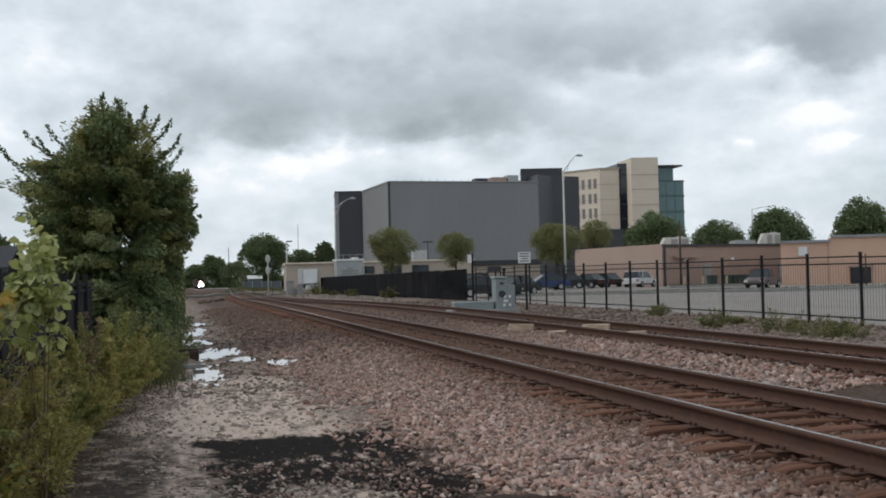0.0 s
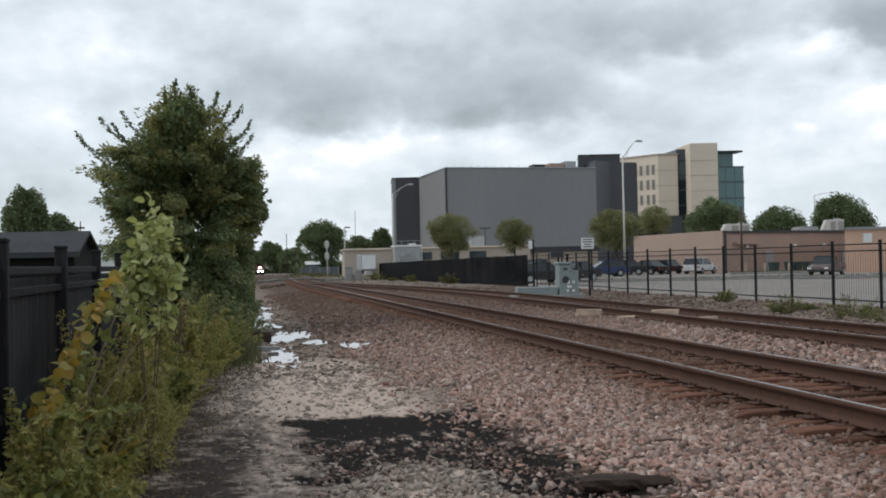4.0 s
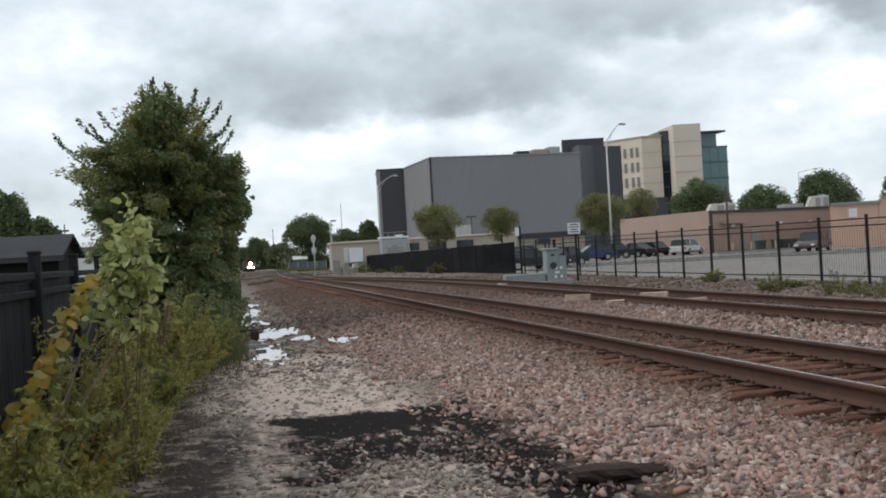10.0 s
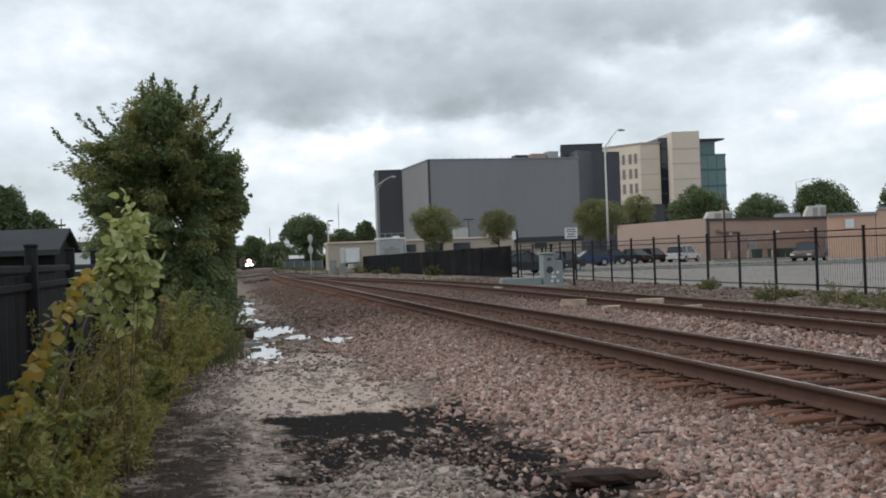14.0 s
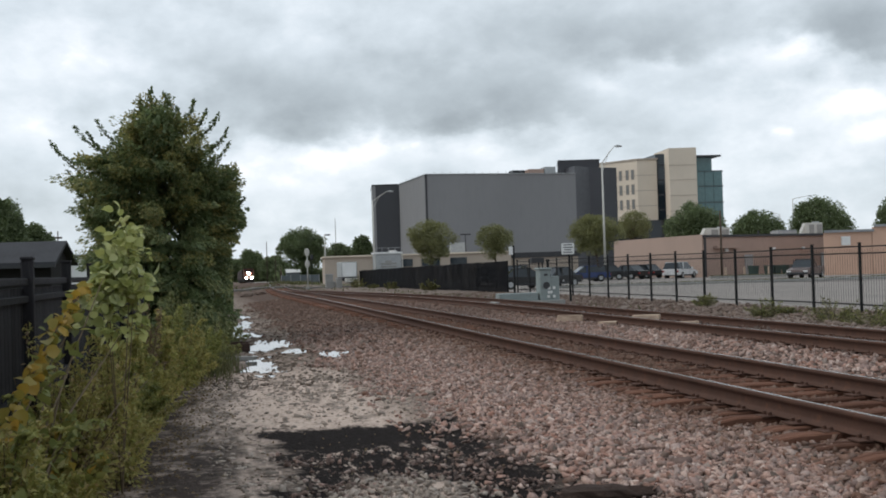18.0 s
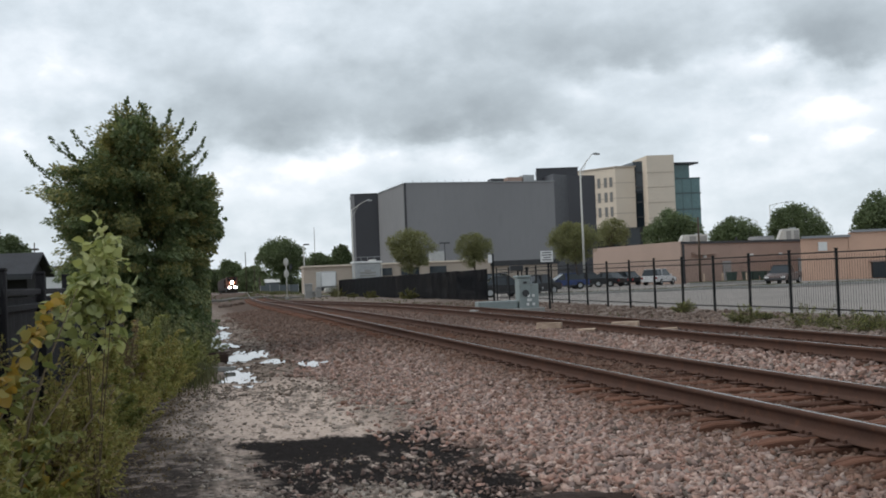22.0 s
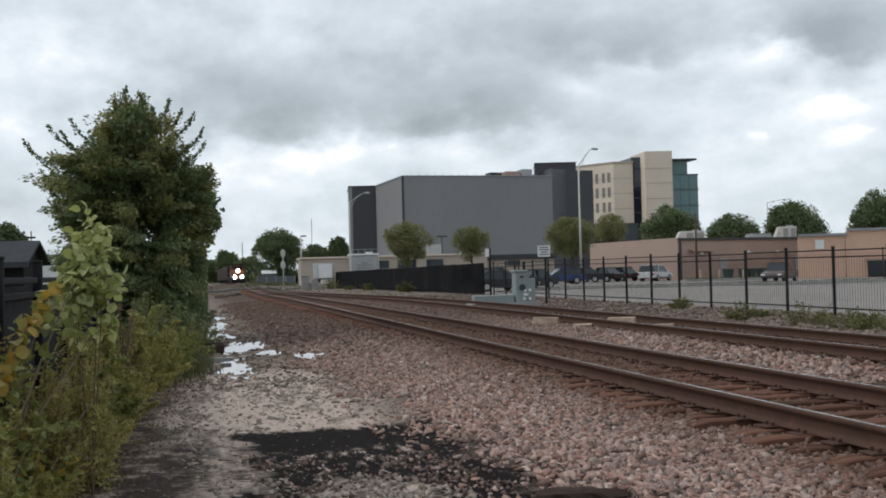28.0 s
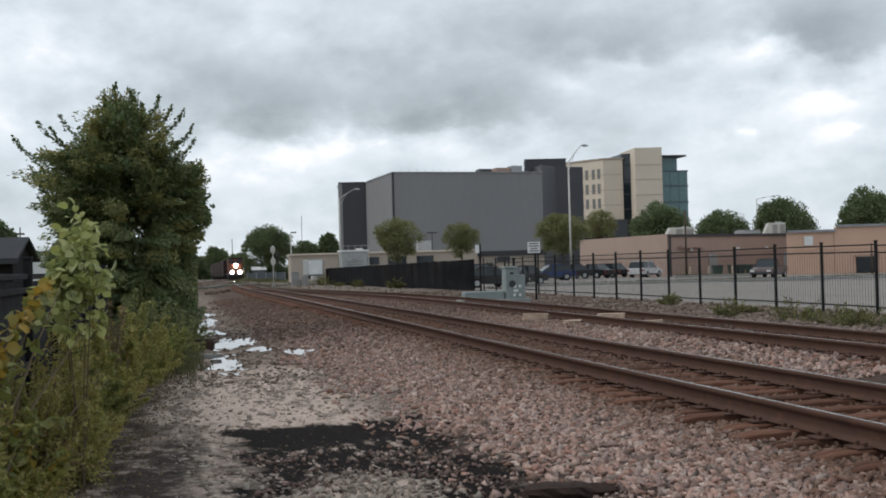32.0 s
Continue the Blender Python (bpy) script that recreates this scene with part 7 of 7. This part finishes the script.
def runner(a, c, sag, n, size, mat, label, seed, spread=0.07):
    """A climber's long runner from a to c, with broad leaves along it."""
    r = np.random.default_rng(seed)
    t = thing("leafy_runner", (a[0], a[1], float(land(a[0], a[1]))), label, "vine", "runners in the weeds")
    base = np.array(a) + np.array([0, 0, 0.0])
    zb = float(land(a[0], a[1]))
    q = np.linspace(0, 1, 10)[:, None]
    line = base * (1 - q) + np.array(c) * q + np.array([[0, 0, sag]]) * 4 * q * (1 - q) - np.array([[a[0], a[1], zb]])
    line = np.concatenate([[[0.0, 0.0, 0.0]], line])
    part("stalk", tube(bmesh.new(), [tuple(p) for p in line], list(np.linspace(0.009, 0.003, 11)), 5), TWIG, t)
    s = r.uniform(0.08, 1, n)
    pos = np.stack([np.interp(s, np.linspace(0, 1, 11), line[:, j]) for j in range(3)], 1)
    off = unit(n, r) * r.uniform(0.02, spread, n)[:, None]
    part("leaves", broad_leaves("leaves", pos + off, size, mat, off / 0.10 + r.normal(size=(n, 3)) * 0.5, 0.4, r), mat, t)


YVINE = "yellowing broad-leaved runner climbing over the fence"
runner((-1.12, 6.2, 0.25), (-0.86, 8.7, 1.18), 0.10, 120, 0.078, YELLOW_LEAF, YVINE, 301)
runner((-1.12, 6.3, 0.20), (-0.82, 8.6, 1.10), 0.06, 150, 0.075, GREEN_LEAF, YVINE, 302, 0.17)
runner((-1.05, 5.2, -0.1), (-0.98, 6.9, 0.35), 0.10, 120, 0.07, GREEN_LEAF, "green broad-leaved runner in the weeds", 303, 0.16)
runner((-0.95, 5.0, -0.25), (-0.86, 6.2, 0.0), 0.10, 160, 0.07, YELLOW_LEAF, "low runner with orange leaves in the weeds", 304, 0.10)
runner((-1.0, 4.6, -0.2), (-0.9, 6.0, 0.15), 0.12, 80, 0.065, GREEN_LEAF, "green broad-leaved runner in the weeds", 305, 0.18)


def make_bare_stems():
    for k, (a, c) in enumerate((((-1.1, 7.0, 0.1), (-0.72, 8.4, 1.25)), ((-1.05, 6.0, 0.15), (-0.85, 7.4, 0.75)), ((-0.95, 7.3, 0.3), (-0.55, 9.6, 0.62)), ((-1.1, 6.4, 0.0), (-0.62, 8.9, 0.75)), ((-1.0, 7.8, 0.2), (-0.85, 10.4, 0.9)), ((-1.15, 7.2, 0.2), (-0.95, 8.2, 1.0)), ((-0.98, 8.2, 0.1), (-0.5, 10.0, 0.35)), ((-1.0, 6.8, 0.1), (-0.8, 9.2, 0.25)), ((-0.95, 8.8, 0.2), (-0.7, 11.0, 0.55)))):
        t = thing("bare_stem", (a[0], a[1], float(land(a[0], a[1]))), "long bare dry stem leaning through the weeds", "stem", "bare stems in the weeds")
        d = [c[i] - a[i] for i in range(3)]
        part("stalk", tube(bmesh.new(), [(0, 0, 0), (d[0] * 0.45, d[1] * 0.45, 0.4 + d[2] * 0.5), (d[0], d[1], d[2] + 0.5)], [0.011, 0.008, 0.003], 5), TWIG, t)


def arching_stem(x, y, dx, dy, h, seed):
    """A tall weed stem that bows over, with slim leaves in pairs."""
    r = np.random.default_rng(seed)
    t = thing("arching_weed", (x, y, float(land(x, y))), "tall arching weed stem with slim green leaves", "weed", "arching weeds along the fence")
    q = np.linspace(0, 1, 9)
    line = np.stack([dx * q ** 1.6, dy * q ** 1.6, h * np.sin(q * 1.75) / math.sin(1.57)], 1)
    part("stalk", tube(bmesh.new(), [tuple(p) for p in line], list(np.linspace(0.007, 0.002, 9)), 5), TWIG, t)
    n = 90
    s = r.uniform(0.2, 1, n)
    pos = np.stack([np.interp(s, q, line[:, j]) for j in range(3)], 1)
    out = unit(n, r) * np.array([[1, 1, 0.4]])
    part("leaves", leaf_cloud("leaves", pos + out * 0.03, 0.065, (FEATHER_LEAF, GREEN_LEAF, BUSH_LEAF)[seed % 3], 0.2, 0.2, out, r), BUSH_LEAF, t)


stem_r = random.Random(77)
for k in range(34):
    y = 5.6 + 13.5 * stem_r.random() ** 1.2
    x = float(np.interp(y, (5, 8.5, 12, 15, 18, 22), (-1.02, -1.0, -0.82, -0.68, -0.4, 0.0))) + stem_r.uniform(-0.2, 0.1)
    arching_stem(x, y, stem_r.uniform(-0.25, 0.45), stem_r.uniform(-0.5, 0.3), stem_r.uniform(0.7, 1.25) * (0.8 if y < 8 else 1.0), 400 + k)


make_bare_stems()


def grass_patch(x, y, rx, ry, h, n, seed, label, width=0.012):
    r = np.random.default_rng(seed)
    px, py = x + r.normal(size=n) * rx * 0.5, y + r.normal(size=n) * ry * 0.5
    p = np.stack([px, py, land(px, py) - 0.01], 1)
    setting("grass", blade_cloud("grass", p, h, GRASS, width, 0.4, r), GRASS, label, "grass", "stuff")


grass_patch(0.15, 20.8, 0.35, 2.4, 0.22, 1300, 81, "grass tufts at the edge of the puddles", 0.010)
VERGE = "leafy green weed clump on the stony verge"
for k, (x, y, rx, h) in enumerate(((13.95, 26.1, 0.4, 0.42), (14.1, 23.2, 0.7, 0.5), (14.5, 22.0, 0.7, 0.42), (14.3, 20.9, 0.6, 0.36), (16.5, 35, 0.35, 0.4), (15.6, 28.0, 0.3, 0.2))):
    shrub(x, y, rx, rx, h, GREEN_LEAF, 2200, 140 + k, VERGE, 0.04, 26, extra=((GRASS, 0.4, 1.2),), name="weed_clump")
for k, (x, y, rx, ry, h) in enumerate(((16.2, 81.0, 0.6, 1.0, 0.8), (16.0, 97.0, 0.7, 1.6, 0.6), (15.6, 116.0, 1.1, 2.2, 1.1), (15.9, 108.0, 0.6, 1.5, 0.5))):
    shrub(x, y, rx, ry, h, BUSH_LEAF, 1600, 160 + k, "soft yellow-green weeds before the screened fence", 0.10, 24, extra=((GRASS, 0.4, 1.3),), name="weed_clump")
grass_patch(13.5, 70.0, 1.2, 40.0, 0.14, 350, 91, "thin grass on the far verge", 0.03)
grass_patch(16.0, 204.0, 4.0, 9.0, 0.6, 1200, 94, "rough green grass before the panel fence", 0.09)
grass_patch(9.0, 150.0, 8.0, 40.0, 0.22, 600, 93, "rough grass by the far crossing", 0.08)


# ---- loose things on the ground ----
def rock(x, y, s, label, mat, seed, name="rock"):
    r = random.Random(seed)
    bm = bmesh.new()
    bmesh.ops.create_icosphere(bm, subdivisions=2, radius=1.0)
    for v in bm.verts:
        k = 1 + 0.28 * noise.noise(v.co * 1.7 + Vector((seed * 3.1, 0, 0)))
        v.co = Vector((v.co.x * s * 1.3 * k, v.co.y * s * k, max(-0.3, v.co.z) * s * 0.62 * k))
    t = thing(name, (x, y, float(land(x, y)) + s * 0.15), label, "rock", "loose rocks by the tracks", r.uniform(0, 360))
    part("stone", bm, mat, t)


for k, (x, y, s) in enumerate(((12.6, 47.0, 0.26), (13.0, 46.0, 0.2), (12.2, 48.0, 0.16), (13.6, 59.8, 0.16), (9.3, 71.0, 0.16), (6.3, 88.0, 0.2), (8.9, 80.0, 0.14), (4.0, 84.0, 0.45), (3.4, 88.0, 0.35), (2.9, 82.0, 0.5), (2.18, 26.0, 0.05), (4.05, 21.5, 0.05), (3.14, 8.26, 0.045))):
    rock(x, y, s, "pale rock lying beside the tracks", PATHSTONE, 100 + k)


def make_log():
    bm = bmesh.new()
    n, sides = 14, 10
    rings = []
    for i in range(n):
        u = i / (n - 1)
        ring = []
        for k in range(sides):
            a = 2 * math.pi * k / sides
            p = Vector((u * 3, math.cos(a), math.sin(a)))
            q = 1 + 0.35 * noise.noise(p * 1.9 + Vector((5, 1, 2)))
            taper = 0.55 + 0.45 * math.sin(math.pi * min(1, max(0, u * 0.9 + 0.12)))
            ring.append(bm.verts.new(((u - 0.5) * 0.62 + 0.02 * math.sin(a * 2), 0.105 * q * taper * math.cos(a), 0.062 * q * taper * math.sin(a) + 0.035)))
        rings.append(ring)
    for a, c in zip(rings, rings[1:]):
        for k in range(sides):
            bm.faces.new((a[k], a[(k + 1) % sides], c[(k + 1) % sides], c[k]))
    bm.faces.new(rings[0][::-1])
    bm.faces.new(rings[-1])
    bmesh.ops.recalc_face_normals(bm, faces=bm.faces)
    t = thing("broken_timber", (2.60, 7.10, float(land(2.6, 7.1)) + 0.01), "dark sodden piece of broken timber on the stones", "timber", "", -8)
    part("wood", bm, OLDWOOD, t)


make_log()


def old_plank(x, y, length, wide, thick, rz, label):
    """A rotten plank half sunk in the weeds."""
    bm = bmesh.new()
    n = 9
    rings = []
    for i in range(n):
        u = (i / (n - 1) - 0.5) * length
        k = noise.noise(Vector((u * 3, x * 5, y)))
        w = wide / 2 * (1 + 0.2 * k) * (0.8 if i in (0, n - 1) else 1)
        h = thick * (1 + 0.25 * k)
        rings.append([bm.verts.new(p) for p in ((u, -w, 0), (u, w, 0), (u, w, h), (u, 0.02 * k, h * 0.9), (u, -w, h))])
    for a, c in zip(rings, rings[1:]):
        for k in range(5):
            bm.faces.new((a[k], a[(k + 1) % 5], c[(k + 1) % 5], c[k]))
    bm.faces.new(rings[0][::-1])
    bm.faces.new(rings[-1])
    bmesh.ops.recalc_face_normals(bm, faces=bm.faces)
    t = thing("old_plank", (x, y, float(land(x, y)) + 0.005), label, "plank", "old planks in the weeds", rz)
    part("wood", bm, CONCRETE if rz > 5 else OLDWOOD, t)


old_plank(0.55, 21.6, 0.75, 0.16, 0.07, 8, "weathered grey plank lying in the muddy weeds")
old_plank(0.50, 24.2, 0.8, 0.2, 0.14, -6, "dark rotten timber lying in the muddy weeds")
old_plank(0.62, 25.6, 0.6, 0.18, 0.16, 4, "dark rotten timber lying in the muddy weeds")


def pale_block(x, y, lx, ly, h, rz, label):
    t = thing("timber_block", (x, y, -0.2), label, "block", "pale blocks by the second track", rz)
    bm = boxed(-lx / 2, -ly / 2, 0, lx / 2, ly / 2, h, 0.012)
    for v in bm.verts:
        v.co += Vector((0.03, 0.03, 0.03)) * noise.noise(v.co * 7 + Vector((x, y, 0)))
    part("block", bm, PALE_WOOD, t)


pale_block(8.75, 26.2, 0.62, 0.24, 0.17, -28, "pale worn timber block beside the rail")
pale_block(10.0, 24.4, 0.62, 0.24, 0.19, -28, "pale worn timber block between the rails")
pale_block(10.1, 22.3, 0.42, 0.2, 0.12, -28, "weathered timber block between the rails")
pale_block(8.9, 24.0, 0.4, 0.24, 0.09, -28, "weathered timber block beside the rail")


def make_litter():
    r = np.random.default_rng(150)
    n = 2600
    y = 5.0 + 15 * r.uniform(size=n) ** 1.2
    x = np.interp(y, (5, 8.5, 12, 15, 18, 22), (-0.95, -0.75, -0.35, -0.25, 0.0, 0.4)) + np.abs(r.normal(size=n)) * 0.28 - 0.1
    p = np.stack([x, y, land(x, y) + 0.008], 1)
    flat = np.stack([r.normal(size=n), r.normal(size=n), r.normal(size=n) * 0.12 + 0.3], 1)
    setting("leaf_litter", leaf_cloud("leaf_litter", p, 0.032, BROWN_LEAF, 0.0, 0.34, flat, r), BROWN_LEAF, "dead leaves and bits of stalk along the weeds", "leaf litter", "stuff")
    n = 450
    x, y = r.uniform(0.0, 2.4, n), 6.0 + 14 * r.uniform(size=n)
    p = np.stack([x, y, land(x, y) + 0.006], 1)
    flat = np.stack([r.normal(size=n), r.normal(size=n), r.normal(size=n) * 0.12 + 0.3], 1)
    setting("leaf_litter", leaf_cloud("leaf_litter", p, 0.03, BROWN_LEAF, 0.0, 0.3, flat, r), BROWN_LEAF, "scattered dead leaves on the sandy track", "leaf litter", "stuff")


make_litter()


# ---- what moves ----
def motions():
    rows, tails = [], [[] for _ in WAGONS]
    for k in range(17):
        t = 2.0 * k
        y = TRAIN_FAR - (TRAIN_FAR - TRAIN_NEAR) * t / 32.0

        def at(yy):
            slope = (float(track_x(yy + 3)) - float(track_x(yy - 3))) / 6
            return pose(float(track_x(yy)), yy, float(track_z(yy)), 0, 0, -math.degrees(math.atan(slope)))

        rows.append((t, at(y)))
        for i, (w, back) in enumerate(WAGONS):
            tails[i].append((t, at(y + back)))
    walk(LOCO, rows)
    for (w, back), r in zip(WAGONS, tails):
        walk(w, r)
    # the vine nods in the wind
    base = VINE.matrix_world.copy()
    sway = ((0, -3.4), (2, -2.0), (4.5, -0.3), (6, 0.0), (8, -0.8), (9, 0.3), (11, -0.3), (13, 0), (16, -0.4), (19, -0.7), (21, -0.2), (23, 0.4), (25.5, -0.6), (28, -1.6), (30, -1.0), (32, -2.2))
    walk(VINE, [(t, base @ pose(0, 0, 0, 0.5 * a, a, 0)) for t, a in sway])


TRAIN_FAR, TRAIN_NEAR = 500.0, 225.0
motions()
